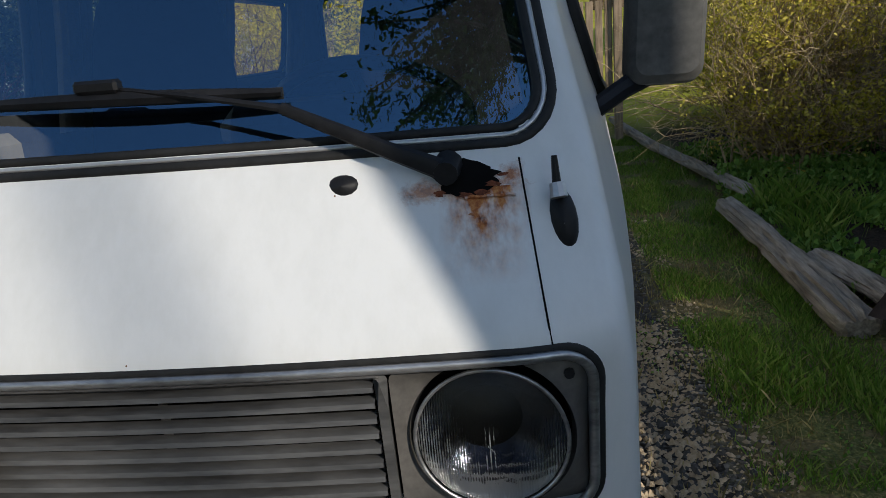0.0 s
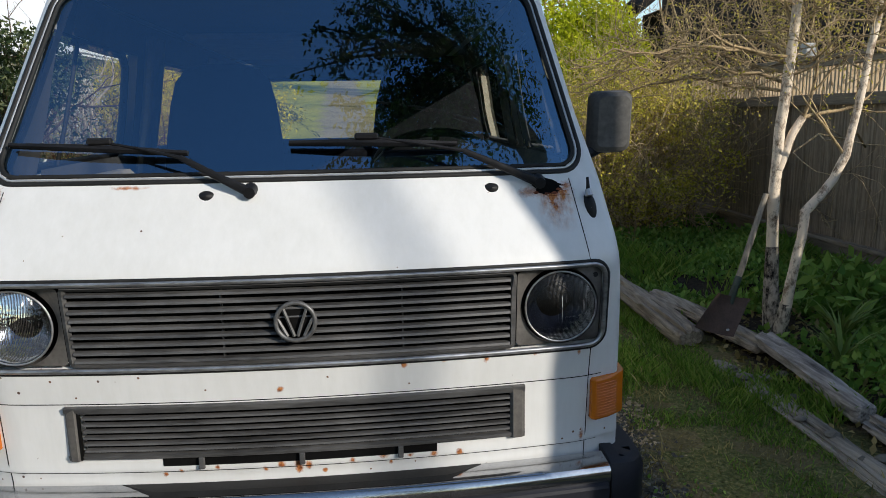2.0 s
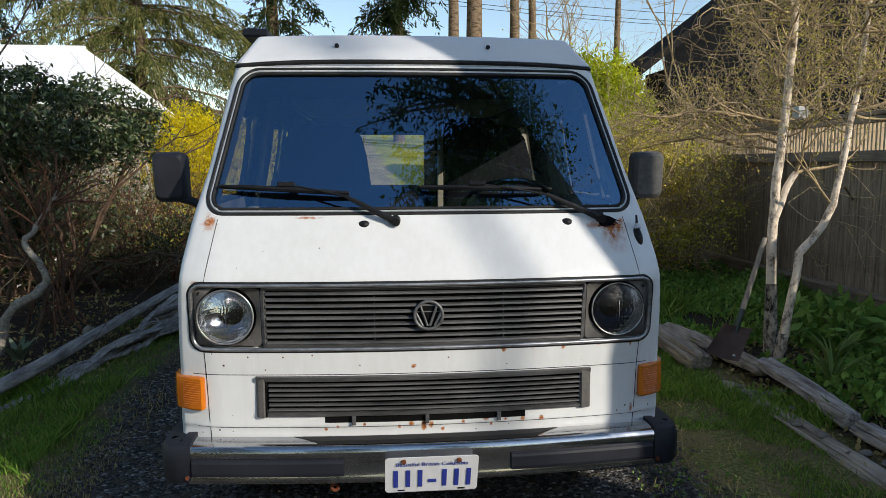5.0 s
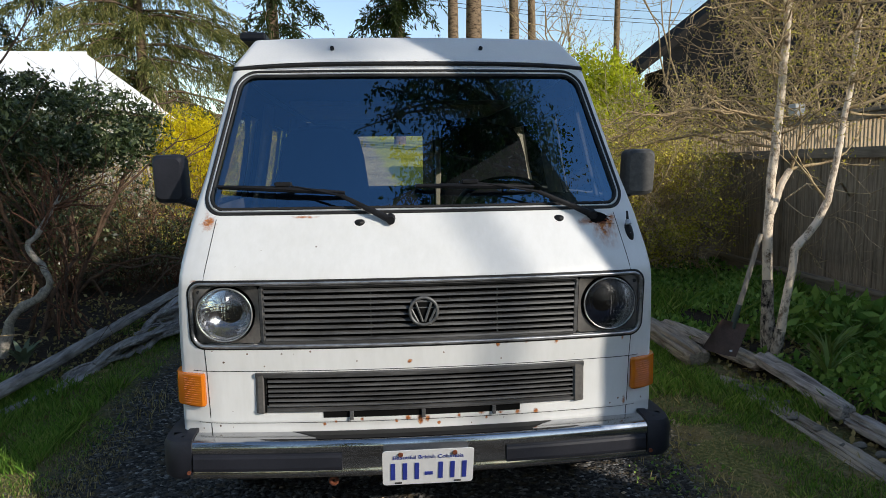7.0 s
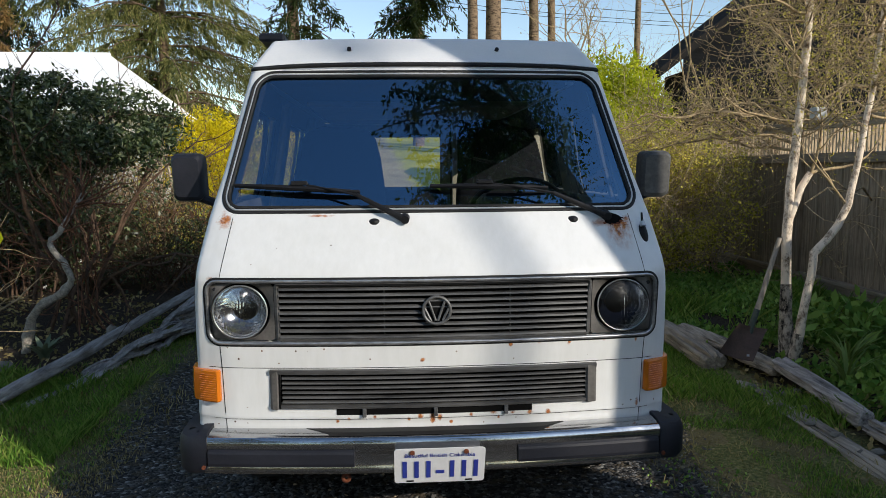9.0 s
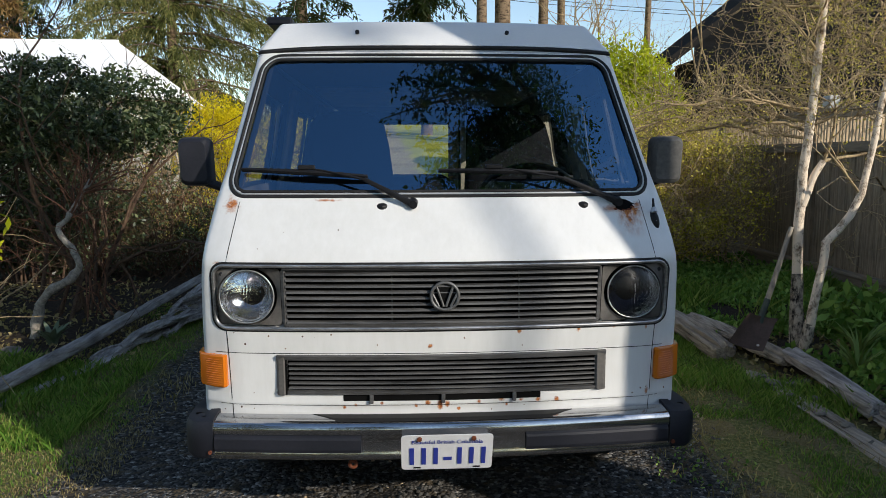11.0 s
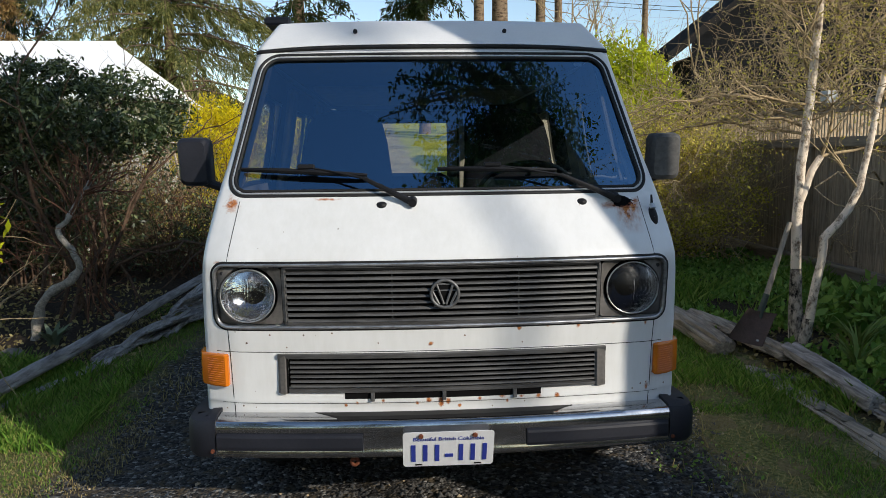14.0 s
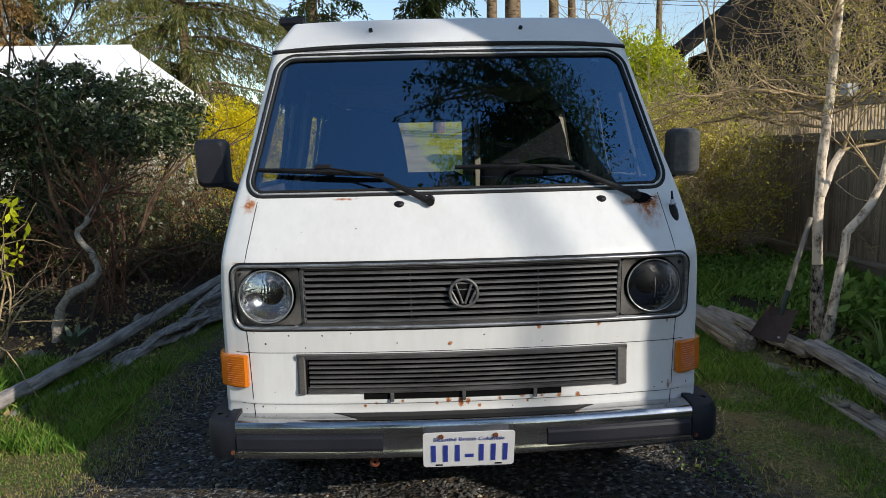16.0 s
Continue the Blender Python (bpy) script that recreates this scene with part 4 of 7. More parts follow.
# Slot is a flat black strip on the skin, shade as colour.
part("slot_shade", Geo().grid([[on_front(x, z, -0.0012) for x in np.linspace(-0.353, 0.340, 20)] for z in (0.581, 0.604)]), VOID, van, "flat black strip painting the shaded slot under the lower grille")


# Turn signals on the corners.
def signal(s):
    plan = []
    for x, off in ((0.757, 0.004), (0.758, -0.016), (0.768, -0.024), (0.81, -0.024), (0.842, -0.018)):
        plan.append((s * x, front_y(x, 0.69) + off))
    plan += [(s * 0.860, front_y(0.842, 0.69) - 0.004), (s * 0.872, front_y(0.842, 0.69) + 0.024), (s * 0.876, front_y(0.842, 0.69) + 0.075), (s * 0.845, front_y(0.842, 0.69) + 0.075), (s * 0.80, front_y(0.842, 0.69) + 0.02)]
    if s < 0:
        plan = plan[::-1]
    cx, cy = sum(p[0] for p in plan) / len(plan), sum(p[1] for p in plan) / len(plan)
    small = [(cx + (x - cx) * 0.93, cy + (y - cy) * 0.90) for x, y in plan]
    n = len(plan)
    rows = [[(x, y, 0.628) for x, y in small], [(x, y, 0.633) for x, y in plan], [(x, y, 0.738) for x, y in plan], [(x, y, 0.743) for x, y in small]]
    g = Geo().grid(rows, True)
    g.add(rows[0], [tuple(range(n))])
    g.add(rows[-1], [tuple(range(n))])
    lamp = part("turn_signal", g, AMBER, van, "amber turn signal wrapped round the corner", smooth=True, angle=25)
    for k in range(12):
        z = 0.640 + 0.008 * k
        part("flute", Geo().tube([(s * x, front_y(x, 0.69) - 0.0238, z) for x in (0.772, 0.79, 0.81, 0.835)], 0.0009, 4), AMBER, lamp)


signal(-1)
signal(1)


# Bumper.
def bump_y(x):
    return 0.012 + 0.052 * (x / 0.8) ** 2


BUMPER = ((0.085, 0.533), (0.030, 0.531), (0.010, 0.526), (0.002, 0.515), (0.0, 0.490), (0.004, 0.482), (0.004, 0.424), (0.0, 0.416), (0.002, 0.405), (0.010, 0.398), (0.05, 0.396))
bumper = part("bumper", Geo().grid([[(x, bump_y(x) + dy, z) for dy, z in BUMPER] for x in np.linspace(-0.805, 0.80, 50)]), CHROME, van, "chrome front bumper with black rubber strips", smooth=True, angle=40)
for x0, x1 in ((-0.790, -0.288), (0.276, 0.786)):
    part("rubber_strip", Geo().grid([[(x, bump_y(x) + dy, z) for dy, z in ((0.006, 0.425), (-0.007, 0.429), (-0.010, 0.440), (-0.010, 0.474), (-0.007, 0.482), (0.006, 0.486))] for x in np.linspace(x0, x1, 20)]), CAP, bumper, "black rubber strip")
    for x in (x0, x1):
        part("strip_end", Geo().add([(x, bump_y(x) + dy, z) for dy, z in ((0.006, 0.425), (-0.007, 0.429), (-0.010, 0.440), (-0.010, 0.474), (-0.007, 0.482), (0.006, 0.486))], [tuple(range(6))]), CAP, bumper)
part("step_pad", Geo().grid([[(x, bump_y(x) + 0.085 + (dy - 0.085) * min(1.0, (0.462 - abs(x)) / 0.09), z) for dy, z in ((0.085, 0.5335), (0.040, 0.5345), (0.018, 0.5295))] for x in np.linspace(-0.46, 0.455, 40)]), RUBBER, bumper, "black tread pad on the bumper's top")
for s in (-1, 1):
    rows = []
    for x, y, sc in ((0.795, bump_y(0.8) - 0.004, 1.0), (0.83, bump_y(0.8) + 0.002, 1.0), (0.872, bump_y(0.8) + 0.02, 1.0), (0.900, bump_y(0.8) + 0.055, 1.0), (0.915, bump_y(0.8) + 0.11, 1.0), (0.918, bump_y(0.8) + 0.20, 1.0), (0.912, bump_y(0.8) + 0.33, 0.96)):
        nx, ny = (0, 1) if x < 0.85 else ((-0.7, 0.7) if x < 0.905 else (-1, 0))
        row = []
        for dy, z in ((0.12, 0.540), (0.04, 0.540), (0.012, 0.533), (0.0, 0.512), (0.0, 0.420), (0.012, 0.402), (0.05, 0.388), (0.12, 0.388)):
            zz = 0.46 + (z - 0.46) * sc
            row.append((s * (x + nx * dy * 0.9), y + ny * dy, zz - 0.012 * (x - 0.79) / 0.12))
        rows.append(row)
    g = Geo().grid(rows)
    g.add(rows[-1], [tuple(range(8))])
    g.add(rows[0], [tuple(range(8))])
    cap = part("bumper_cap", g, CAP, bumper, "blue-black plastic bumper corner", smooth=True, angle=35)
    part("cap_bolt", Geo().tube([(s * 0.806, bump_y(0.8) - 0.002, 0.425), (s * 0.806, bump_y(0.8) - 0.009, 0.425)], 0.007, 8), RUST, cap)

# Number plate: its characters are plain bars.
plate_m = Matrix.Translation((0, -0.040, 0.447)) @ Euler((radians(22), 0, 0)).to_matrix().to_4x4()
g = Geo()
outline = rounded(-0.1525, 0.1525, -0.076, 0.076, 0.012, 4)
n = len(outline)
g.add([plate_m @ Vector((x, y, z)) for y in (0.0, 0.003) for x, z in outline], [tuple(range(n)), tuple(range(n, 2 * n))] + [(k, (k + 1) % n, n + (k + 1) % n, n + k) for k in range(n)])
plate = part("number_plate", g, PLATE, bumper, "white plate with blue bars for its characters")
for x in (-0.118, -0.078, -0.038, 0.042, 0.082, 0.122):
    part("character_bar", Geo().box((x - 0.0075, -0.0022, -0.052), (x + 0.0075, -0.0008, 0.022), m=plate_m), PLATE_BLUE, plate)
part("crest_bar", Geo().box((-0.012, -0.0022, -0.034), (0.016, -0.0008, -0.020), m=plate_m), PLATE_BLUE, plate)
for x in (-0.092, 0.088):
    part("plate_bolt", Geo().tube([plate_m @ Vector((x, 0, 0.062)), plate_m @ Vector((x, -0.006, 0.062))], 0.0085, 7), RUST, plate, "rusty bolt")
for x in (-0.10, 0.10):
    part("plate_slot", Geo().box((x - 0.012, -0.0016, -0.070), (x + 0.012, -0.0006, -0.064), m=plate_m), VOID, plate)
curve = bpy.data.curves.new("slogan", "FONT")
curve.body = "Beautiful British Columbia"
curve.size, curve.align_x, curve.extrude = 0.0225, "CENTER", 0.0003
slogan = new("slogan", curve)
slogan.parent = plate
slogan.matrix_local = plate_m @ Matrix.Translation((0, -0.0015, 0.040)) @ Euler((radians(90), 0, 0)).to_matrix().to_4x4()
curve.materials.append(PLATE_BLUE)


# Wipers, washer jets, aerial foot, rust hole.
def lift(x, z, off):
    return Vector(on_front(x, z, off))


def wiper(pivot, elbow, joint, blade0, blade1, label):
    base = lift(*pivot, -0.012)
    w = part("wiper", Geo().tube([base + Vector((0, 0.02, 0.004)), base + Vector((0, -0.016, -0.002))], [0.018, 0.0145], 12), BLACK, van, label, smooth=True)
    e, j = lift(*elbow, -0.045), lift(*joint, -0.030)
    part("wiper_arm", Geo().tube([base + Vector((0, -0.006, 0)), base.lerp(e, 0.35) + Vector((0, -0.012, 0)), e], [0.0135, 0.0105, 0.0075], 8, flat=0.8), BLACK, w, smooth=True)
    part("wiper_rod", Geo().tube([e, e.lerp(j, 0.5) + Vector((0, 0.004, 0.002)), j], [0.005, 0.0036, 0.0036], 6), BLACK, w, smooth=True)
    a, b = lift(*blade0, -0.010), lift(*blade1, -0.010)
    pts = [a.lerp(b, k / 10) for k in range(11)]
    pts = [Vector((p.x, front_y(p.x, p.z) - 0.008, p.z)) for p in pts]
    part("rubber_blade", Geo().tube(pts, 0.0075, 4, flat=0.4), RUBBER, w)
    bow = [p + Vector((0, -0.006 - 0.006 * math.sin(math.pi * k / 10), 0.002 + 0.002 * math.sin(math.pi * k / 10))) for k, p in enumerate(pts)]
    part("blade_bow", Geo().tube(bow, [0.0055 + 0.0045 * math.sin(math.pi * k / 10) for k in range(11)], 6), BLACK, w, smooth=True)
    part("blade_clip", Geo().box(j + Vector((-0.03, -0.014, -0.007)), j + Vector((0.03, 0.006, 0.010)), 0.004), BLACK, w)


wiper((-0.104, 1.264), (-0.272, 1.349), (-0.478, 1.389), (-0.714, 1.383), (-0.262, 1.357), "black wiper parked on the windshield")
wiper((0.625, 1.266), (0.429, 1.351), (0.184, 1.390), (-0.012, 1.377), (0.418, 1.366), "black wiper parked above a rust hole")
for x in (-0.211, 0.499):
    c = Vector(on_front(x, 1.257, 0))
    rows = []
    for i in range(6):
        r = 1 - (i / 5) ** 1.5
        rows.append([c + Vector((0.0185 * r * math.cos(a), -0.010 * i / 5 + 0.4 * 0.012 * r * math.sin(a), (0.0125 if math.sin(a) > 0 else 0.019) * r * math.sin(a) * 0.85)) for a in np.linspace(0, 2 * math.pi, 14, endpoint=False)])
    part("washer_jet", Geo().grid(rows, True), BLACK, van, "black washer jet", smooth=True)
c = Vector(on_front(0.760, 1.199, 0.004))
rows = []
for i in range(7):
    r = math.cos(math.pi / 2 * i / 6) + 0.02
    rows.append([c + Vector((0.0165 * r * math.cos(a) + 0.006 * math.sin(a) * r * -0.6, -0.018 * math.sin(math.pi / 2 * i / 6) + 0.019 * r * math.sin(a) * 0.55, 0.036 * r * math.sin(a))) for a in np.linspace(0, 2 * math.pi, 16, endpoint=False)])
aerial = part("aerial_foot", Geo().grid(rows, True), BLACK, van, "black aerial foot with a broken-off mast", smooth=True, angle=None)
part("aerial_collar", Geo().tube([c + Vector((-0.005, -0.012, 0.030)), c + Vector((-0.007, -0.006, 0.046))], [0.011, 0.009], 10), SILVER, aerial)
part("aerial_stub", Geo().tube([c + Vector((-0.007, -0.006, 0.044)), c + Vector((-0.009, -0.003, 0.078))], [0.0055, 0.0035], 8), BLACK, aerial)
r2 = np.random.default_rng(3)
hole = [(0.648 + 0.040 * math.cos(a) * r2.uniform(0.75, 1.15), 1.254 + 0.020 * math.sin(a) * r2.uniform(0.7, 1.15)) for a in np.linspace(0, 2 * math.pi, 26, endpoint=False)]
# Hole drawn as a near-black patch on the skin, its shade painted.
g = Geo().add([on_front(x, z, -0.0015) for x, z in hole], [tuple(range(26))])
rust = part("rust_hole", g, VOID, body, "ragged rusted-through hole under the wiper")
for x, z, s in ((0.678, 1.246, 0.007), (0.664, 1.238, 0.007), (0.690, 1.256, 0.005), (0.645, 1.236, 0.006), (0.615, 1.240, 0.006)):
    loop = [on_front(x + 1.5 * s * math.cos(a) * r2.uniform(0.4, 1.3), z + 0.6 * s * math.sin(a) * r2.uniform(0.4, 1.3), -0.0025 - 0.002 * r2.random()) for a in np.linspace(0, 2 * math.pi, 11, endpoint=False)]
    part("rust_flake", Geo().add(loop, [tuple(range(11))]), RUST, rust, "loose flake of rust")
part("torn_paint", Geo().tube([on_front(x, 1.2335 + 0.001 * math.sin(x * 300), -0.003) for x in np.linspace(0.645, 0.705, 8)], 0.0022, 5), PAINT, rust)


# Door mirrors.
def mirror(s, cx, label):
    cz, cy = 1.411, 0.615
    ex, ez = 0.062, 0.097
    rows = []
    for y, k in ((0.052, 0.90), (0.045, 0.99), (0.0, 1.0), (-0.030, 0.94), (-0.044, 0.80)):
        loop = dense(rounded(-ex * k, ex * k, -ez * k, ez * k, 0.022 * k + 0.004, 5), 0.03)
        rows.append([(cx + x + s * 0.004 * (z / 0.1), cy + y, cz + z) for x, z in loop])
    n = min(len(r) for r in rows)
    rows = [[r[int(i * len(r) / n)] for i in range(n)] for r in rows]
    g = Geo().grid(rows, True)
    g.add(rows[-1], [tuple(range(n))])
    # Paler shell paints the sunlit mirror, darker plastic the shaded one.
    m = part("door_mirror", g, MIRROR_SHELL if s > 0 else CAP, van, label, smooth=True, angle=30)
    loop = rounded(cx - 0.054, cx + 0.054, cz - 0.088, cz + 0.088, 0.02, 4)
    part("mirror_glass", Geo().add([(x, cy + 0.050, z) for x, z in loop], [tuple(range(len(loop)))]), MIRROR, m)
    part("mirror_arm", Geo().tube([(s * 0.812, 0.60, 1.272), (s * 0.84, 0.602, 1.290), (s * 0.875, 0.608, 1.312), (s * (abs(cx) - 0.025), 0.616, 1.335)], [0.019, 0.017, 0.017, 0.020], 8), CAP, m, smooth=True)
    part("mirror_foot", Geo().box((s * 0.822 - 0.014, 0.56, 1.235), (s * 0.822 + 0.014, 0.64, 1.285), 0.008), CAP, m)


mirror(-1, -0.964, "dark grey door mirror on a bent arm")
mirror(1, 0.945, "dusty dark grey door mirror on a bent arm, toned paler as sunlit")


# Wheels.
def wheel(x, y):
    rows = []
    for dx, r in ((-0.09, 0.20), (-0.092, 0.29), (-0.07, 0.318), (0.07, 0.318), (0.092, 0.29), (0.09, 0.20)):
        rows.append([(x + dx, y + r * math.cos(a), 0.318 + r * math.sin(a)) for a in np.linspace(0, 2 * math.pi, 40, endpoint=False)])
    w = part("wheel", Geo().grid(rows, True), TYRE, van, "black tyre on a grey steel rim", smooth=True)
    rows = []
    for dx, r in ((-0.05, 0.20), (0.06, 0.195), (0.02, 0.15), (0.04, 0.06), (0.04, 0.001)):
        rows.append([(x + (dx if x > 0 else -dx), y + r * math.cos(a), 0.318 + r * math.sin(a)) for a in np.linspace(0, 2 * math.pi, 28, endpoint=False)])
    part("rim", Geo().grid(rows, True), STEEL, w, smooth=True)


for wy in WHEELS_Y:
    wheel(-0.74, wy)
    wheel(0.74, wy)
# Black apron added where shade fills the space below the bumper.
part("under_bumper_shade", Geo().grid([[(x, 0.24 + 0.06 * x * x, 0.345), (x, 0.17 + 0.08 * x * x, 0.345 + 0.05 * x ** 4), (x, 0.125 + 0.09 * x * x, 0.352 + 0.06 * x ** 4), (x, 0.115 + 0.09 * x * x, 0.41)] for x in np.linspace(-0.78, 0.78, 26)]), VOID, van, "black apron standing in for the shade under the bumper")
part("underbody", Geo().box((-0.80, 0.30, 0.30), (0.80, 4.15, 0.46), 0.03), BLACK, van, "dark underbody")
part("axle_beam", Geo().tube([(-0.70, 0.95, 0.26), (0.70, 0.95, 0.26)], 0.035, 8), BLACK, van)
part("tow_eye", Geo().tube([(-0.325 + 0.012 * math.cos(a), 0.12, 0.345 + 0.012 * math.sin(a)) for a in np.linspace(0, 2 * math.pi, 10, endpoint=False)], 0.007, 6, True), RUST, van, "rusty tow eye under the bumper")

# Cab and living space, seen through the glass.
g = Geo().grid([[(x, front_y(x, 1.28) + dy, z) for dy, z in ((0.03, 1.262), (0.20, 1.275), (0.42, 1.262), (0.47, 1.22), (0.50, 1.05), (0.55, 0.80))] for x in np.linspace(-0.80, 0.80, 24)])
dash = part("dashboard", g, DASH, van, "dark vinyl dashboard under the windshield", smooth=True, angle=35)
part("instrument_hood", Geo().box((0.20, 0.50, 1.25), (0.62, 0.68, 1.335), 0.03), DASH, dash)
wc = Vector((0.40, 0.83, 1.265))
tilt = Euler((radians(-38), 0, 0)).to_matrix()
g = Geo().tube([wc + tilt @ Vector((0.20 * math.cos(a), 0.20 * math.sin(a), 0)) for a in np.linspace(0, 2 * math.pi, 40, endpoint=False)], 0.014, 8, True)
wheel_ob = part("steering_wheel", g, BLACK, van, "black steering wheel", smooth=True, angle=None)
for a in (200, 340, 270):
    part("spoke", Geo().tube([wc, wc + tilt @ Vector((0.19 * math.cos(radians(a)), 0.19 * math.sin(radians(a)), 0))], 0.012, 6), BLACK, wheel_ob)
part("column", Geo().tube([wc, wc + Vector((0, -0.20, -0.16))], 0.03, 8), BLACK, wheel_ob)


def cab_seat(cx):
    seat = part("cab_seat", Geo().box((cx - 0.25, 1.02, 0.85), (cx + 0.25, 1.52, 1.00), 0.05), SEAT, van, "dark cloth cab seat with a high back")
    rows = []
    for z, w, y in ((0.95, 0.25, 1.50), (1.15, 0.255, 1.54), (1.35, 0.245, 1.585), (1.50, 0.225, 1.61), (1.60, 0.20, 1.63), (1.65, 0.16, 1.64), (1.672, 0.08, 1.645)):
        rows.append([(cx + w * math.cos(a), y + 0.07 * math.sin(a) * (1 if w > 0.1 else 0.6), z) for a in np.linspace(0, 2 * math.pi, 24, endpoint=False)])
    g = Geo().grid(rows, True)
    g.add(rows[-1], [tuple(range(24))])
    part("backrest", g, SEAT, seat, smooth=True)


cab_seat(-0.44)
cab_seat(0.44)
part("wardrobe", Geo().box((0.262, 2.95, 0.5), (0.80, 4.18, 1.80), 0.01), CABINET, van, "dark laminate wardrobe beside the tailgate window")
part("wardrobe_edge", Geo().box((0.275, 2.925, 0.6), (0.315, 2.948, 1.80), 0.004), CREAM, van, "pale wardrobe edge")
part("rear_bench", Geo().box((-0.80, 3.05, 0.5), (0.25, 4.18, 1.28), 0.06), SEAT, van, "folded rear bench")
part("kitchen_unit", Geo().box((0.42, 1.95, 0.5), (0.82, 2.9, 1.22), 0.02), CABINET, van, "low kitchen unit")
part("bed_board", Geo().box((-0.62, 1.75, 1.785), (0.62, 2.9, 1.815), 0.008), CREAM, van, "cream bed board under the pop top")
r3 = np.random.default_rng(5)
for s, y0, y1 in ((-1, 1.55, 1.74), (-1, 2.66, 2.95), (1, 2.62, 2.95), (-1, 3.8, 4.1)):
    rows = []
    for z in np.linspace(1.22, 1.78, 5):
        rows.append([(s * (half(z) - 0.005 - 0.018 * math.sin(t * 34)), y0 + (y1 - y0) * t, z) for t in np.linspace(0, 1, 30)])
    part("curtain", Geo().grid(rows), CREAM, van, "gathered cream curtain", smooth=True)
part("map_pocket", Geo().box((-0.80, 0.72, 1.14), (-0.70, 1.25, 1.26), 0.03), CREAM, van, "pale door armrest")
part("registration_tag", Geo().add([on_front(x, z, 0.014) for x, z in ((0.555, 1.785), (0.590, 1.785), (0.590, 1.772), (0.555, 1.772))], [(0, 1, 2, 3)]), PLATE, windshield, "small pale sticker on the glass")


# ---- logs and edging ----
def rough_log(pts, rad, flat=0.8, seed=0, sides=30, n=60, knots=0.25):
    """A weathered log: a rod with lengthwise cracks, swellings and broken ends."""
    pts = [Vector(p) for p in pts]
    g, rows = Geo(), []
    lens = [0.0]
    for a, b in zip(pts, pts[1:]):
        lens.append(lens[-1] + (b - a).length)
    for i in range(n + 1):
        d = lens[-1] * i / n
        k = max(j for j in range(len(pts) - 1) if lens[j] <= d + 1e-6)
        t = (d - lens[k]) / (lens[k + 1] - lens[k])
        p = pts[k].lerp(pts[k + 1], t)
        way = (pts[k + 1] - pts[k]).normalized()
        side = Vector((way.y, -way.x, 0)).normalized()
        up = side.cross(way)
        r = (rad[0] + (rad[1] - rad[0]) * i / n) * (0.72 if i in (0, n) else 1.0)
        row = []
        for j in range(sides):
            a = 2 * math.pi * j / sides
            w = 0.86 + knots * noise.noise((math.cos(a) * 1.6 + seed, math.sin(a) * 1.6, d * 1.3)) + 0.05 * noise.noise((j * 5.1, seed, d * 9))
            crack = abs(noise.noise((math.cos(a) * 3.2 + seed * 1.7, math.sin(a) * 3.2, d * 0.55)))
            w -= 0.30 * max(0.0, 1 - crack * 11) + 0.12 * max(0.0, 1 - abs(noise.noise((math.cos(a) * 7 + seed, math.sin(a) * 7, d * 0.8))) * 9)
            row.append(p + r * w * (math.cos(a) * side + math.sin(a) * up * flat))
        rows.append(row)
    g.grid(rows, True)
    g.add(rows[0], [tuple(range(sides))])
    g.add(rows[-1], [tuple(range(sides))])
    return g


def log_thing(pts, rad, label, mat, **more):
    return mesh_thing("log", rough_log(pts, rad, **more), mat, label, "log", "logs edging the garden beds", smooth=True, angle=60)


log_thing([(2.06, 4.75, 0.10), (2.07, 3.9, 0.11), (2.08, 3.1, 0.09), (2.10, 2.48, 0.06)], (0.085, 0.12), "thick weathered grey log edging the bed", LOG, seed=1)
log_thing([(2.33, 5.02, 0.11), (2.15, 6.5, 0.10), (1.98, 8.0, 0.08), (1.78, 10.2, 0.12)], (0.075, 0.07), "long pale weathered log edging the bed", LOG, seed=5)
log_thing([(2.22, 3.42, 0.10), (2.32, 2.85, 0.10), (2.44, 2.25, 0.06)], (0.10, 0.10), "split weathered log under the shovel", LOG, seed=9, flat=0.55)
log_thing([(2.47, 2.30, 0.10), (2.42, 1.8, 0.10), (2.38, 1.25, 0.07)], (0.085, 0.08), "square-sawn grey timber edging the bed", DRIFT, seed=12, sides=16, knots=0.08)
log_thing([(2.38, 1.20, 0.06), (2.36, 0.7, 0.07), (2.30, 0.0, 0.06)], (0.08, 0.07), "half-buried grey timber edging the bed", DRIFT, seed=15, flat=0.7)
log_thing([(2.13, 2.22, 0.0), (2.16, 1.5, 0.005), (2.16, 0.9, 0.005), (2.12, 0.1, 0.0)], (0.075, 0.09), "rotten brown plank sunk into the grass edge", LOG, seed=21, flat=0.35, knots=0.35)
log_thing([(-2.62, 1.3, 0.08), (-2.49, 2.0, 0.11), (-2.385, 2.6, 0.15), (-2.31, 3.47, 0.18), (-2.19, 4.9, 0.23), (-2.12, 5.8, 0.25)], (0.052, 0.044), "long silver driftwood pole lying along the bed", DRIFT, seed=31, flat=1.0, knots=0.16, n=110)
log_thing([(-2.50, 1.65, 0.01), (-2.36, 2.2, 0.02), (-2.22, 2.75, 0.02)], (0.045, 0.04), "half-buried grey log beside the grass", DRIFT, seed=35, flat=0.7, knots=0.3)


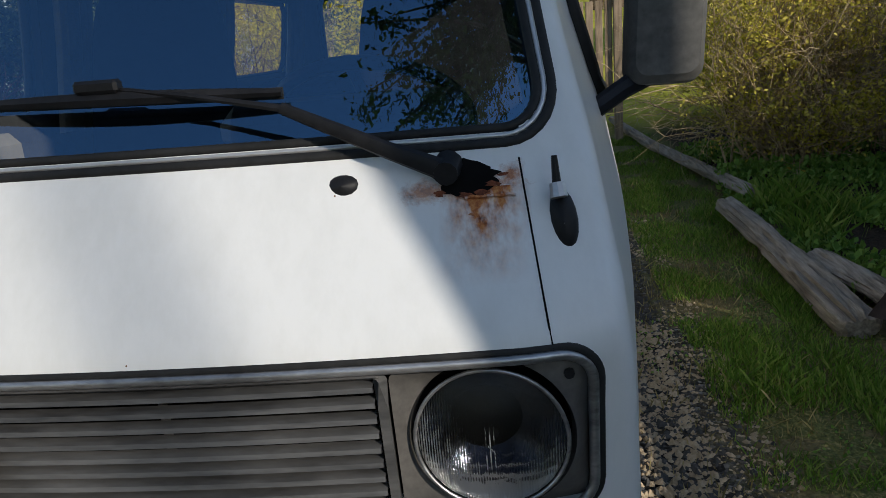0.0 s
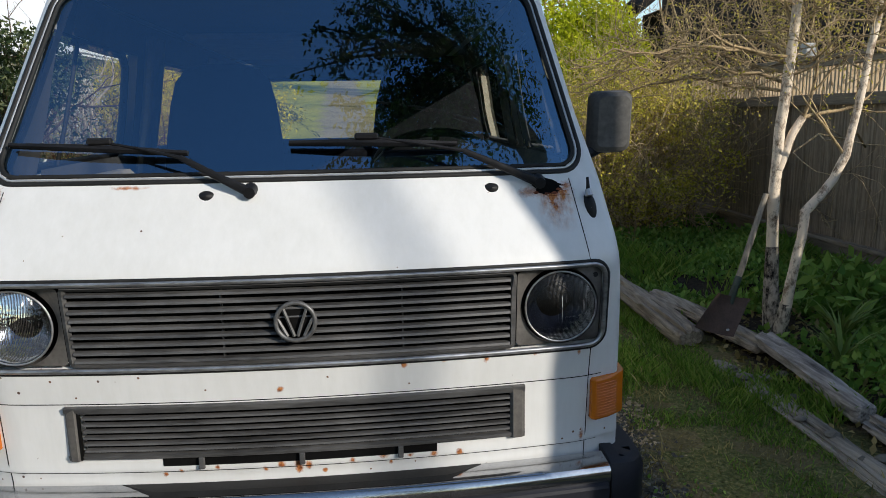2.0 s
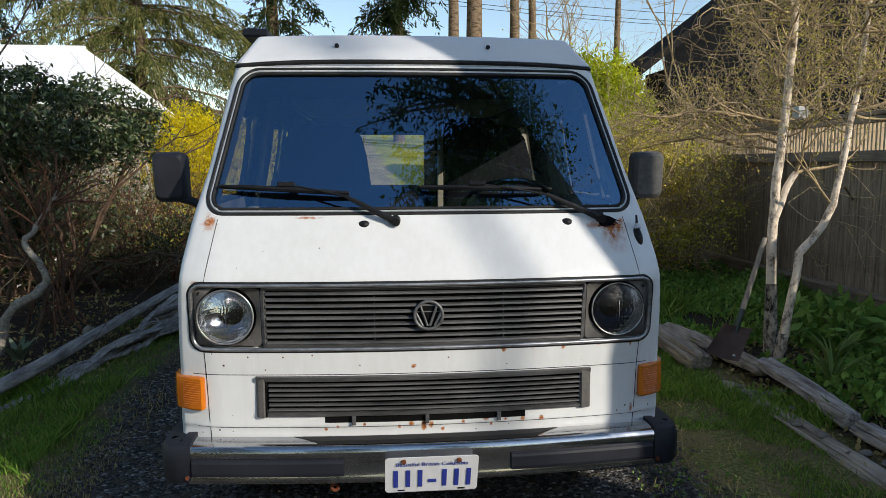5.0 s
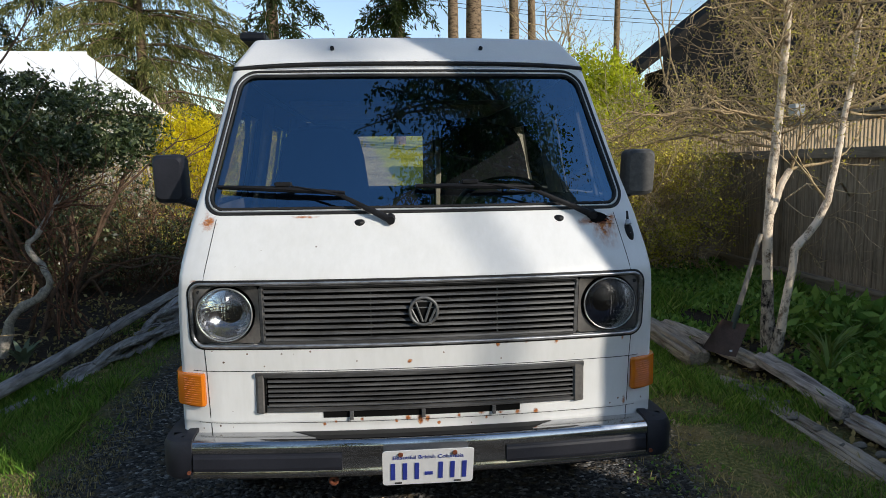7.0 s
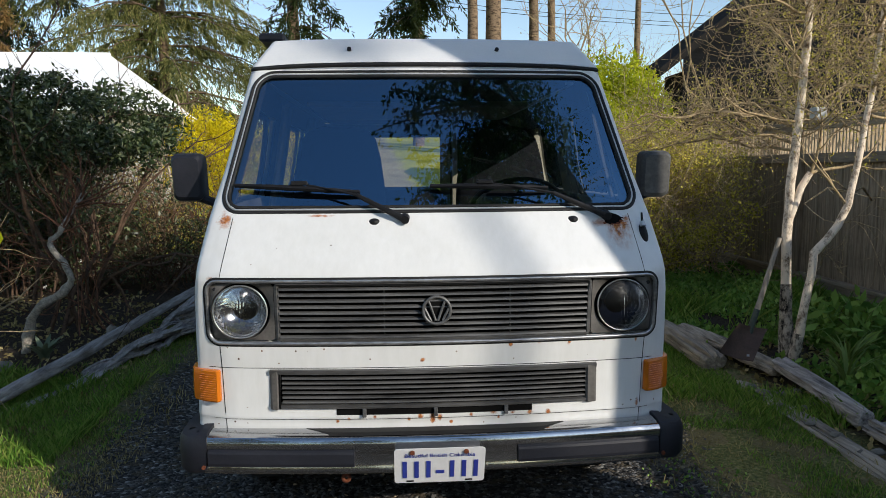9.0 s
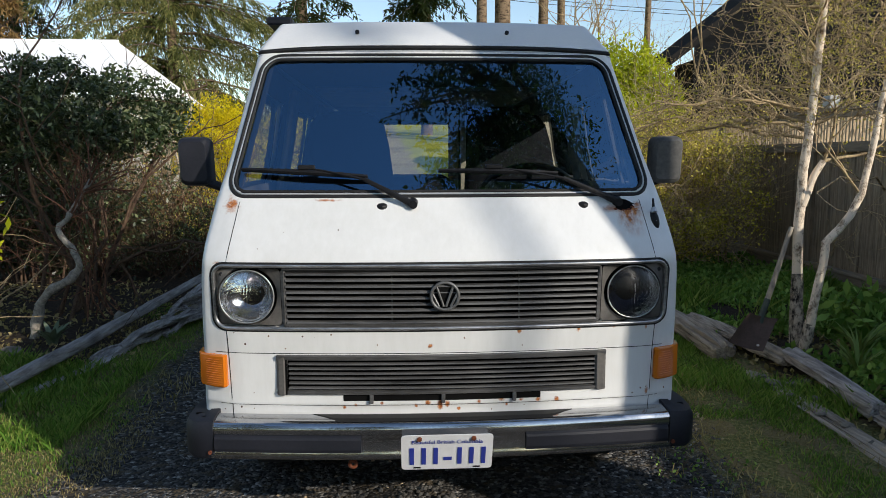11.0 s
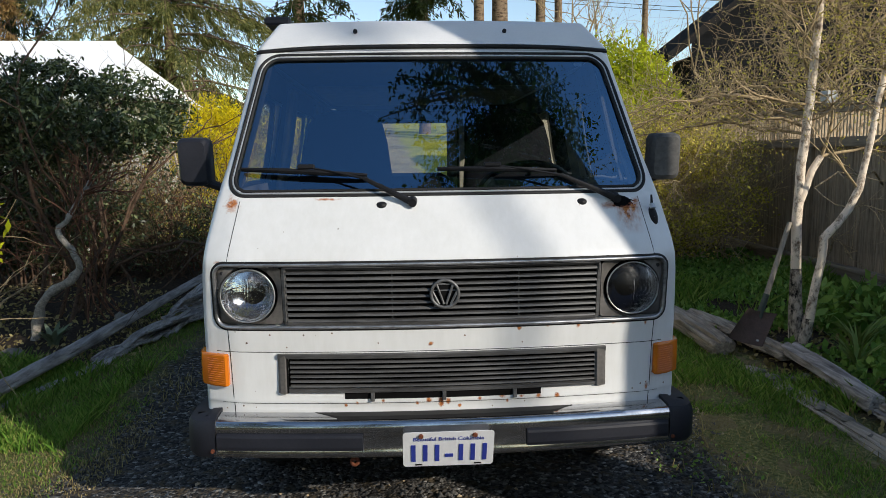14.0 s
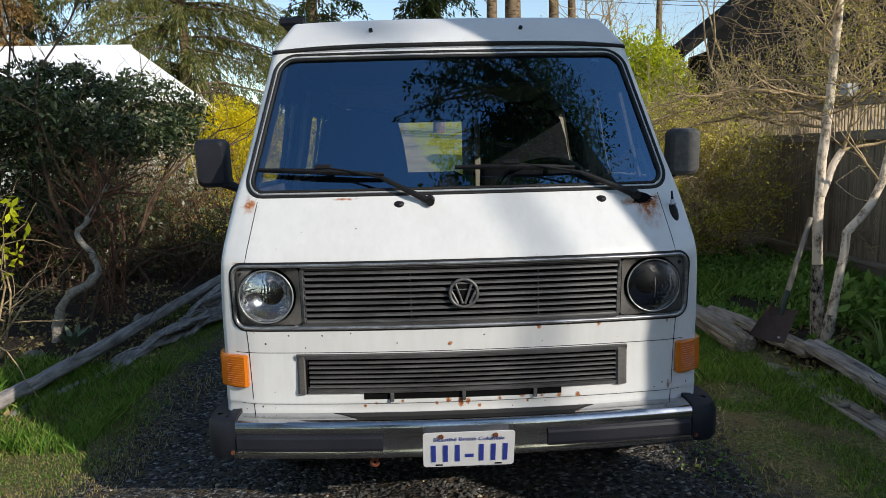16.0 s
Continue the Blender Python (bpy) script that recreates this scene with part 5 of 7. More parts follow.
def gnarled(a, b, rad, sway, seed, label, lift=0.0):
    """A twisted driftwood branch that wanders from one end to the other and tapers."""
    r = np.random.default_rng(seed)
    a, b = Vector(a), Vector(b)
    pts, side = [], Vector((0.9, 0.2, 0))
    for k in range(9):
        t = k / 8
        w = sway * math.sin(t * r.uniform(5, 9) + seed) * math.sin(math.pi * t)
        pts.append(a.lerp(b, t) + side * w + Vector((0, 0, lift * math.sin(math.pi * t) + 0.35 * sway * math.cos(7 * t + seed))))
    return log_thing(pts, rad, label, DRIFT, seed=seed, sides=18, n=54, knots=0.55, flat=0.85)


gnarled((-2.30, 2.55, 0.04), (-1.80, 4.9, 0.07), (0.035, 0.075), 0.07, 141, "long flat driftwood slab at the foot of the heap")
gnarled((-2.22, 2.95, 0.06), (-1.86, 4.7, 0.16), (0.03, 0.055), 0.10, 143, "cracked driftwood branch in the edging heap")
gnarled((-2.12, 3.2, 0.07), (-1.88, 4.9, 0.20), (0.025, 0.05), 0.12, 145, "twisted driftwood branch in the edging heap", 0.05)
gnarled((-2.05, 3.4, 0.05), (-1.72, 4.3, 0.10), (0.025, 0.045), 0.08, 147, "short driftwood branch in the edging heap")
gnarled((-2.12, 3.75, 0.10), (-1.90, 4.5, 0.18), (0.03, 0.035), 0.05, 149, "arched driftwood root in the edging heap", 0.09)
gnarled((-2.08, 3.95, 0.14), (-1.82, 4.6, 0.12), (0.028, 0.04), 0.06, 151, "arched driftwood root beside the pole", 0.06)
gnarled((-2.10, 3.5, 0.16), (-1.95, 4.15, 0.02), (0.018, 0.028), 0.04, 153, "thin driftwood root in the edging heap", 0.05)
gnarled((-2.36, 2.75, 0.03), (-2.05, 3.5, 0.05), (0.022, 0.032), 0.05, 155, "thin driftwood stick in the edging heap")


def stone(at, size, seed, label="small grey garden stone beside the log"):
    bm = bmesh.new()
    bmesh.ops.create_icosphere(bm, subdivisions=2, radius=1)
    g = Geo()
    bm.verts.index_update()
    g.add([Vector(at) + Vector([c * s * (1 + 0.35 * noise.noise(v.co * 1.4 + Vector((seed, 0, 0)))) for c, s in zip(v.co, size)]) for v in bm.verts], [[v.index for v in f.verts] for f in bm.faces])
    bm.free()
    return mesh_thing("stone", g, STONE, label, "stone", "garden stones", smooth=True, angle=30)


stone((-2.40, 3.42, 0.17), (0.05, 0.05, 0.055), 1)
stone((-2.9, 2.75, 0.08), (0.09, 0.07, 0.05), 2, "flat grey stone in the flower bed")
r4 = np.random.default_rng(11)
for k in range(14):
    y = r4.uniform(0.6, 2.2)
    s = r4.uniform(0.015, 0.04)
    stone((2.2 + r4.uniform(-0.10, 0.16), y, 0.02 + s * 0.4), (s * 1.3, s, s * 0.6), k + 5, "small grey stone by the rotten plank")


# ---- shovel ----
shovel = thing("shovel", "rusty square-mouthed shovel leaning on a tree", "shovel", (2.25, 2.42, 0.1))


def spart(name, geo, mat, parent=shovel, label="", smooth=False):
    ob = part(name, geo, mat, parent, label, smooth)
    if parent == shovel:
        ob.matrix_parent_inverse = Matrix.Translation((-2.25, -2.42, -0.1))
    return ob


# Blade corners: foot left, foot right, shoulder right, shoulder left.
A, B, C, D = Vector((2.058, 2.37, 0.168)), Vector((2.316, 2.40, 0.086)), Vector((2.469, 2.52, 0.285)), Vector((2.252, 2.50, 0.336))
rows = []
for i in range(9):
    l, r = A.lerp(D, i / 8), B.lerp(C, i / 8)
    row = []
    for j in range(9):
        p = l.lerp(r, j / 8)
        u = abs(j / 8 - 0.5) * 2
        rise = -0.035 * u ** 3 - 0.02 * (1 if (i == 8) else 0)
        row.append(p + Vector((0.0, 1.0, -0.4)).normalized() * (0.012 + rise))
    rows.append(row)
back = [[p + Vector((0, 0.004, -0.001)) for p in row] for row in rows]
blade = spart("blade", Geo().grid(rows).grid(back), SHOVEL_STEEL, label="rust-brown steel blade", smooth=True)
top = C.lerp(D, 0.5)
mid, end = Vector((2.448, 2.55, 0.53)), Vector((2.588, 2.60, 0.93))
spart("socket", Geo().tube([top + Vector((-0.01, 0.0, -0.10)), top + Vector((0.005, 0.01, 0.0)), mid.lerp(top, 0.45)], [0.012, 0.022, 0.021], 10), PAINT_GREEN, label="green-painted steel socket", smooth=True)
spart("shaft", Geo().tube([mid.lerp(top, 0.5), mid, mid.lerp(end, 0.5), end], [0.019, 0.019, 0.018, 0.017], 10), SHAFT, label="worn pale wooden shaft", smooth=True)
spart("sticker", Geo().box((2.277, 2.386, 0.130), (2.292, 2.396, 0.142)), PLATE, label="white speck of paint")


# ---- the pale-barked tree beside the drive ----
def garden_tree():
    r = np.random.default_rng(21)
    tree = thing("garden_tree", "pale-barked young tree with bare spring twigs beside the drive", "tree", (2.68, 2.58, 0))
    inv = Matrix.Translation((-2.68, -2.58, 0))

    def tp(name, g, mat, label="", smooth=True):
        ob = part(name, g, mat, tree, label, smooth, None)
        ob.matrix_parent_inverse = inv
        return ob

    def trunk(pts, rad, sides=12):
        g = Geo()
        fine, fr = [], []
        for i in range(len(pts) - 1):
            for k in range(4):
                t = k / 4
                p = Vector(pts[i]).lerp(Vector(pts[i + 1]), t)
                fine.append(p + Vector((0.006 * noise.noise(p * 6), 0.006 * noise.noise(p * 6 + Vector((9, 0, 0))), 0)))
                fr.append((rad[i] + (rad[i + 1] - rad[i]) * t) * (1 + 0.09 * noise.noise(p * 9)))
        fine.append(Vector(pts[-1]))
        fr.append(rad[-1])
        return g.tube(fine, fr, sides, caps=False)

    tp("trunk", trunk([(2.65, 2.6, 0.58), (2.64, 2.6, 1.01), (2.65, 2.6, 1.33), (2.68, 2.6, 1.64), (2.70, 2.6, 1.91), (2.72, 2.6, 2.25), (2.74, 2.6, 2.9), (2.70, 2.55, 3.7)], [0.036, 0.034, 0.032, 0.030, 0.028, 0.027, 0.024, 0.016]), PALE_BARK, "pale peeling bark")
    tp("trunk_foot", trunk([(2.70, 2.58, -0.05), (2.68, 2.59, 0.10), (2.665, 2.6, 0.25), (2.66, 2.60, 0.40), (2.65, 2.6, 0.60)], [0.082, 0.062, 0.053, 0.045, 0.0375]), BLACK_BARK, "blackened furrowed bark")
    tp("trunk", trunk([(2.655, 2.42, 0.26), (2.672, 2.4, 0.43), (2.715, 2.4, 0.68), (2.722, 2.4, 0.84), (2.815, 2.4, 0.935), (2.89, 2.4, 1.034), (2.952, 2.4, 1.173), (3.0, 2.42, 1.36), (3.06, 2.44, 1.65), (3.12, 2.46, 1.95), (3.2, 2.5, 2.5), (3.25, 2.6, 3.3)], [0.035, 0.030, 0.027, 0.029, 0.027, 0.025, 0.024, 0.023, 0.021, 0.019, 0.016, 0.012]), PALE_BARK)
    tp("trunk_foot", trunk([(2.66, 2.50, -0.05), (2.645, 2.44, 0.13), (2.657, 2.42, 0.28)], [0.06, 0.044, 0.036]), BLACK_BARK)
    tp("limb", trunk([(2.645, 2.59, 1.08), (2.72, 2.58, 1.29), (2.78, 2.58, 1.39)], [0.028, 0.024, 0.022]), PALE_BARK)
    g, tips = Geo(), []
    for p, w, l, rad in (((2.78, 2.58, 1.39), (1, 0.15, 0.45), 0.5, 0.014), ((2.78, 2.58, 1.39), (0.2, -0.3, 1), 0.4, 0.012), ((2.95, 2.4, 1.16), (-0.5, 0.1, 0.7), 0.45, 0.010)):
        branches(g, p, w, l, rad, 2, r, tips, kids=2)
    for k in range(16):
        z = r.uniform(1.5, 2.9)
        a = r.uniform(0, 2 * math.pi)
        branches(g, (2.70, 2.6, z), (math.cos(a), math.sin(a), r.uniform(0.1, 0.6)), r.uniform(0.3, 0.6), 0.008, 3, r, tips, bend=1.3, kids=4, spread=1.2)
    for k in range(11):
        z = r.uniform(1.5, 2.9)
        a = r.uniform(0, 2 * math.pi)
        branches(g, (3.13, 2.5, z), (math.cos(a), math.sin(a), r.uniform(0.1, 0.6)), r.uniform(0.25, 0.5), 0.007, 3, r, tips, bend=1.2, kids=4, spread=1.1)
    # Arching crown branches.
    for k in range(15):
        z, a = r.uniform(1.65, 2.5), r.uniform(0, 2 * math.pi)
        x0, y0 = ((2.70, 2.6) if k % 2 else (3.12, 2.46))
        branches(g, (x0, y0, z), (math.cos(a), math.sin(a), r.uniform(-0.1, 0.5)), r.uniform(0.45, 0.8), 0.0115, 3, r, tips, bend=1.4, kids=3, spread=1.1)
    # Long level branches trained over the drive.
    for z0, dy, x1, z1 in ((1.60, 0.25, 1.50, 1.62), (1.66, 0.45, 1.62, 1.72), (1.72, 0.15, 1.40, 1.70), (1.78, 0.6, 1.85, 1.86), (1.55, 0.5, 1.75, 1.52)):
        a, b = Vector((2.66, 2.62, z0)), Vector((x1, 2.62 + dy * 1.4, z1))
        m1, m2 = a.lerp(b, 0.35) + Vector((0, 0.05, 0.13)), a.lerp(b, 0.7) + Vector((0, 0.02, 0.09))
        kink = [a]
        for p0, p1 in ((a, m1), (m1, m2), (m2, b)):
            for t in (0.33, 0.66, 1.0):
                kink.append(p0.lerp(p1, t) + Vector((0, r.normal() * 0.03, r.normal() * 0.022)))
        g.tube(kink, [0.0125 - 0.001 * q for q in range(10)], 6, caps=False)
        tips += [m2, b]
        for k in range(24):
            t = r.uniform(0.12, 0.98)
            p = a.lerp(m1, t / 0.35) if t < 0.35 else (m1.lerp(m2, (t - 0.35) / 0.35) if t < 0.7 else m2.lerp(b, (t - 0.7) / 0.3))
            branches(g, p, (r.uniform(-1, 0.4), r.uniform(-0.7, 0.9), r.uniform(-0.6, 0.8)), r.uniform(0.12, 0.34), 0.0045, 2, r, tips, bend=1.0, kids=2, spread=1.0)
    tagged(tp("twig_tangle", g, TWIG, "tangle of bare tan twigs"), kind="stuff")
    at = np.array([tuple(t) for t in tips])
    at = at[r.integers(0, len(at), 5200)] + r.normal(size=(5200, 3)) * 0.012
    tp("foliage", Geo().quads(leaf_quads(at, 0.017, 0.6, r=r)), LEAF_OLIVE, "small opening leaves", False)


garden_tree()


# ---- shrubs ----
def shrub(name, label, centre, radii, leaf_mat, n, size, seed, base=0.0, stems=14, stem_mat=None, wide=0.5, clumps=60, tight=0.2, shell=0.55, stem_r=0.012, depth=2, lean=None, kids=3, category="shrub"):
    """A shrub: stems that fork from its foot, twigs, and leaves in clumps."""
    r = np.random.default_rng(seed)
    c = Vector(centre)
    foot = Vector((c.x, c.y, base))
    ob = thing(name, label, category, tuple(foot))
    inv = Matrix.Translation(-foot)
    g, tips = Geo(), []
    for k in range(stems):
        a = 2 * math.pi * k / stems + r.uniform(-0.3, 0.3)
        s = foot + Vector((math.cos(a) * radii[0] * 0.3, math.sin(a) * radii[1] * 0.3, 0)) * r.uniform(0.2, 1.3)
        to = c + Vector([u * q for u, q in zip(units(1, r)[0], radii)]) * 0.55
        branches(g, s, to - s + Vector((0, 0, 0.4)), (to - s).length * r.uniform(0.75, 1.1), stem_r, depth, r, tips, kids=kids, spread=0.8, bend=1.0)
    st = tagged(part("branchwork", g, stem_mat or TWIG_DARK, ob, smooth=True, angle=None), kind="stuff")
    st.matrix_parent_inverse = inv
    at = crown_points(n, centre, radii, clumps, tight, shell, r)
    if tips:
        tp = np.array([tuple(t) for t in tips])
        k = n // 3
        at[:k] = tp[r.integers(0, len(tp), k)] + r.normal(size=(k, 3)) * size * 0.8
    far = (((at - np.asarray(centre)) / np.asarray(radii)) ** 2).sum(1)
    at = at[(at[:, 2] > base + 0.05) & (far < 1.25)]
    lv = part("foliage", Geo().quads(leaf_quads(at, size, wide, lean, r)), leaf_mat, ob)
    lv.matrix_parent_inverse = inv
    return ob


shrub("evergreen_shrub", "large dark glossy evergreen shrub over the flower bed", (-3.05, 4.2, 1.80), (1.0, 1.0, 0.46), LEAF_DARK, 25000, 0.052, 31, stems=9, stem_mat=TWIG_DARK, clumps=220, tight=0.085, wide=0.42, stem_r=0.02)
shrub("evergreen_shrub", "dark evergreen shrub behind the flower bed", (-4.55, 5.0, 1.80), (1.2, 1.2, 0.50), LEAF_DARK, 16000, 0.055, 33, stems=8, stem_mat=TWIG_DARK, clumps=170, tight=0.09, wide=0.42, stem_r=0.02)
shrub("twiggy_shrub", "brown twiggy shrub with a few dark leaves", (-2.95, 6.35, 0.75), (0.78, 0.8, 0.75), LEAF_DARK, 2300, 0.055, 35, stems=26, stem_mat=TWIG_DARK, clumps=40, tight=0.25, wide=0.4, stem_r=0.009, kids=4)
shrub("twiggy_shrub", "reddish brown shrub of bare twigs", (-2.62, 3.75, 1.12), (0.5, 0.45, 0.35), LEAF_DARK, 150, 0.04, 37, base=0.1, stems=8, stem_mat=TWIG_RED, clumps=20, stem_r=0.007, kids=4)
shrub("twiggy_shrub", "dark brown thicket of crossing twigs under the evergreen", (-3.85, 6.35, 0.86), (1.15, 0.6, 0.85), LEAF_DARK, 2600, 0.045, 85, stems=46, stem_mat=TWIG_DARK, clumps=70, tight=0.12, wide=0.4, stem_r=0.009, kids=4)
shrub("twiggy_shrub", "dark reddish thicket beside the driftwood heap", (-2.72, 6.95, 0.98), (0.5, 0.55, 1.0), LEAF_DARK, 1500, 0.04, 87, stems=34, stem_mat=TWIG_RED, clumps=50, tight=0.12, wide=0.4, stem_r=0.008, kids=4)
shrub("evergreen_shrub", "dark evergreen shrub standing before the shed", (-4.4, 5.9, 1.0), (1.3, 0.5, 0.8), LEAF_DARK, 6000, 0.06, 89, stems=16, stem_mat=TWIG_DARK, clumps=120, tight=0.1, wide=0.42, shell=0.3, stem_r=0.014)
shrub("evergreen_shrub", "dense dark evergreen shrub at the back of the bed", (-4.3, 6.4, 0.65), (1.1, 0.7, 0.55), LEAF_DARK, 7000, 0.08, 34, stems=10, clumps=90, tight=0.16, wide=0.42, shell=0.3)
shrub("evergreen_shrub", "dark evergreen shrub in the corner of the bed", (-6.0, 5.9, 0.65), (1.2, 1.0, 0.6), LEAF_DARK, 7000, 0.08, 36, stems=10, clumps=90, tight=0.16, wide=0.42, shell=0.3)
shrub("twiggy_shrub", "sunlit tan shrub of bare twigs beside the yellow bush", (-4.0, 8.6, 1.0), (0.5, 0.5, 0.75), LEAF_OLIVE, 500, 0.04, 38, stems=40, stem_mat=TWIG, clumps=30, stem_r=0.009, kids=4)
shrub("evergreen_shrub", "dense dark evergreen shrub hiding the foot of the shed", (-4.75, 7.6, 1.0), (0.9, 0.5, 0.75), LEAF_DARK, 9000, 0.07, 91, stems=16, stem_mat=TWIG_DARK, clumps=120, tight=0.12, wide=0.42, shell=0.3, stem_r=0.014)
shrub("low_shrub", "low dark grey-green shrub behind the log heap", (-2.0, 5.9, 0.62), (0.65, 0.7, 0.42), LEAF_DARK, 3600, 0.05, 39, stems=12, clumps=50, tight=0.2, wide=0.3)
shrub("cane_shrub", "brown canes with fresh yellow-green leaves", (-3.25, 2.75, 1.0), (0.38, 0.42, 0.5), LEAF_BRIGHT, 260, 0.075, 41, stems=18, stem_mat=TWIG, clumps=26, tight=0.12, stem_r=0.010, depth=1, wide=0.45)
shrub("olive_shrub", "arching twiggy shrub with fresh yellow-green leaves", (3.05, 6.3, 1.05), (1.15, 1.3, 1.0), LEAF_OLIVE, 11500, 0.040, 43, stems=70, stem_mat=TWIG, clumps=90, tight=0.11, stem_r=0.010, kids=4, shell=0.45)
# Second crown added over the first, its colours carrying the sunlit upper half.
shrub("olive_shrub", "golden-green crown of fine twigs behind the mirror, added as a sunlit top", (2.95, 6.5, 1.42), (1.15, 1.0, 0.58), LEAF_SUNLIT, 12000, 0.034, 44, stems=46, stem_mat=TWIG_SUNLIT, clumps=150, tight=0.12, stem_r=0.009, kids=4, shell=0.3)
shrub("olive_shrub", "twiggy shrub with small yellow-green leaves by the fence", (3.95, 6.9, 1.35), (0.45, 0.9, 0.5), LEAF_OLIVE, 2200, 0.036, 45, stems=22, stem_mat=TWIG, clumps=50, tight=0.2, stem_r=0.008, kids=4, shell=0.3)
shrub("green_bush", "tall bright green bush behind the van", (3.45, 9.7, 1.85), (1.0, 0.9, 1.50), LEAF_BRIGHT, 42000, 0.085, 47, stems=14, clumps=190, tight=0.12, wide=0.42, lean=(0, 0, 0.3))
shrub("yellow_bush", "bright yellow flowering bush", (-3.05, 9.3, 1.55), (0.72, 0.6, 0.80), LEAF_YELLOW, 20000, 0.06, 49, stems=14, clumps=150, tight=0.12, wide=0.28, lean=(0, 0, 0.5))
shrub("yellow_bush", "yellow-green flowering bush by the dirt road", (-2.5, 14.5, 1.6), (1.1, 0.9, 1.2), LEAF_YELLOW, 3500, 0.08, 51, base=0.45, stems=10, clumps=60, tight=0.18)
shrub("tangled_tree", "tangled small tree with olive spring leaves above the fence", (5.8, 6.9, 2.85), (0.95, 2.2, 0.95), LEAF_OLIVE, 2600, 0.036, 53, stems=8, stem_mat=TWIG, clumps=90, tight=0.2, shell=0.25, stem_r=0.028, kids=3, depth=4, category="tree")
shrub("broad_leaf_plant", "dark broad-leaved plant in the flower bed", (3.28, 2.75, 0.24), (0.36, 0.34, 0.22), LEAF_COVER, 420, 0.13, 55, stems=9, clumps=30, tight=0.22, wide=0.38, stem_r=0.006, depth=1, category="plant")
shrub("broad_leaf_plant", "dark broad-leaved plant by the fence", (3.75, 2.2, 0.26), (0.4, 0.4, 0.24), LEAF_COVER, 420, 0.13, 57, stems=9, clumps=30, tight=0.22, wide=0.38, stem_r=0.006, depth=1, category="plant")


def strap_plant(name, at, n, length, mat, label, seed, up=1.2, wide=0.05):
    """A tuft of long leaves that arch outwards from one foot."""
    r = np.random.default_rng(seed)
    g = Geo()
    for k in range(n):
        a, l = r.uniform(0, 2 * math.pi), length * r.uniform(0.6, 1.15)
        out = Vector((math.cos(a), math.sin(a), 0))
        side = Vector((-out.y, out.x, 0))
        base = Vector(at) + out * r.uniform(0, 0.03)
        rows = []
        for i in range(5):
            t = i / 4
            p = base + out * (l * 0.55 * t ** 1.6) + Vector((0, 0, 1)) * (l * up * 0.75 * (t - 0.32 * t * t))
            w = l * wide * (1 - t) ** 0.6 + 0.001
            rows.append([p - side * w, p + Vector((0, 0, -w * 0.4)), p + side * w])
        g.grid(rows)
    return mesh_thing(name, g, mat, label, "plant", smooth=True)


strap_plant("succulent_plant", (-2.80, 3.15, 0.04), 22, 0.26, SUCCULENT, "grey-green rosette plant at the foot of a stem", 61, 1.0, 0.10)
strap_plant("strap_leaf_plant", (2.72, 1.95, 0.04), 30, 0.42, STRAP, "arching strap-leaved plant in the bed", 63, 1.1, 0.022)
strap_plant("strap_leaf_plant", (2.95, 2.3, 0.04), 26, 0.45, STRAP, "arching strap-leaved plant in the bed", 64, 1.1, 0.022)
strap_plant("strap_leaf_plant", (3.05, 1.55, 0.04), 30, 0.45, STRAP, "arching strap-leaved plant in the bed", 65, 1.1, 0.022)
strap_plant("strap_leaf_plant", (3.3, 2.05, 0.04), 28, 0.42, STRAP, "arching strap-leaved plant in the bed", 69, 1.2, 0.022)
strap_plant("strap_leaf_plant", (2.85, 1.35, 0.04), 26, 0.38, GRASS_DRY, "dry arching tuft in the bed", 70, 1.1, 0.016)
strap_plant("strap_leaf_plant", (3.45, 1.5, 0.04), 28, 0.42, STRAP, "arching strap-leaved plant in the bed", 72, 1.2, 0.022)
strap_plant("strap_leaf_plant", (2.88, 3.1, 0.04), 24, 0.34, STRAP, "arching strap-leaved plant behind the tree", 66, 1.2, 0.022)
strap_plant("strap_leaf_plant", (-2.98, 2.55, 0.04), 14, 0.2, GRASS_DRY, "dry tuft in the flower bed", 67, 0.8, 0.03)
strap_plant("strap_leaf_plant", (-2.75, 2.45, 0.04), 14, 0.18, GRASS_DRY, "dry tuft in the flower bed", 68, 0.8, 0.03)

# Crooked bare stem in the left-hand bed.
g = Geo()
pts = [(-3.02, 3.3, -0.03), (-3.0, 3.3, 0.10), (-2.94, 3.3, 0.31), (-2.84, 3.3, 0.44), (-2.72, 3.31, 0.50), (-2.64, 3.32, 0.62), (-2.70, 3.33, 0.75), (-2.79, 3.34, 0.88), (-2.72, 3.35, 0.96), (-2.66, 3.36, 1.08), (-2.60, 3.38, 1.18), (-2.52, 3.42, 1.30)]
fine = []
for a, b, c, d in zip([pts[0]] + pts, pts, pts[1:], pts[2:] + [pts[-1]]):
    for t in (0, 0.33, 0.66):
        q = [0.5 * (2 * b[i] + (c[i] - a[i]) * t + (2 * a[i] - 5 * b[i] + 4 * c[i] - d[i]) * t * t + (3 * b[i] - a[i] - 3 * c[i] + d[i]) * t ** 3) for i in range(3)]
        fine.append(tuple(q))
rough = np.random.default_rng(73)
fine = [tuple(np.asarray(q) + rough.normal(size=3) * 0.006) for q in fine]
g.tube(fine, [0.041 * (1 - 0.66 * k / len(fine)) * (1 + rough.uniform(-0.2, 0.24)) for k in range(len(fine))], 9, caps=False)
crooked = mesh_thing("crooked_stem", g, STEM_GREY, "crooked grey shrub stem rising from the bed", "shrub", smooth=True, angle=None)
g, tips = Geo(), []
r5 = np.random.default_rng(71)
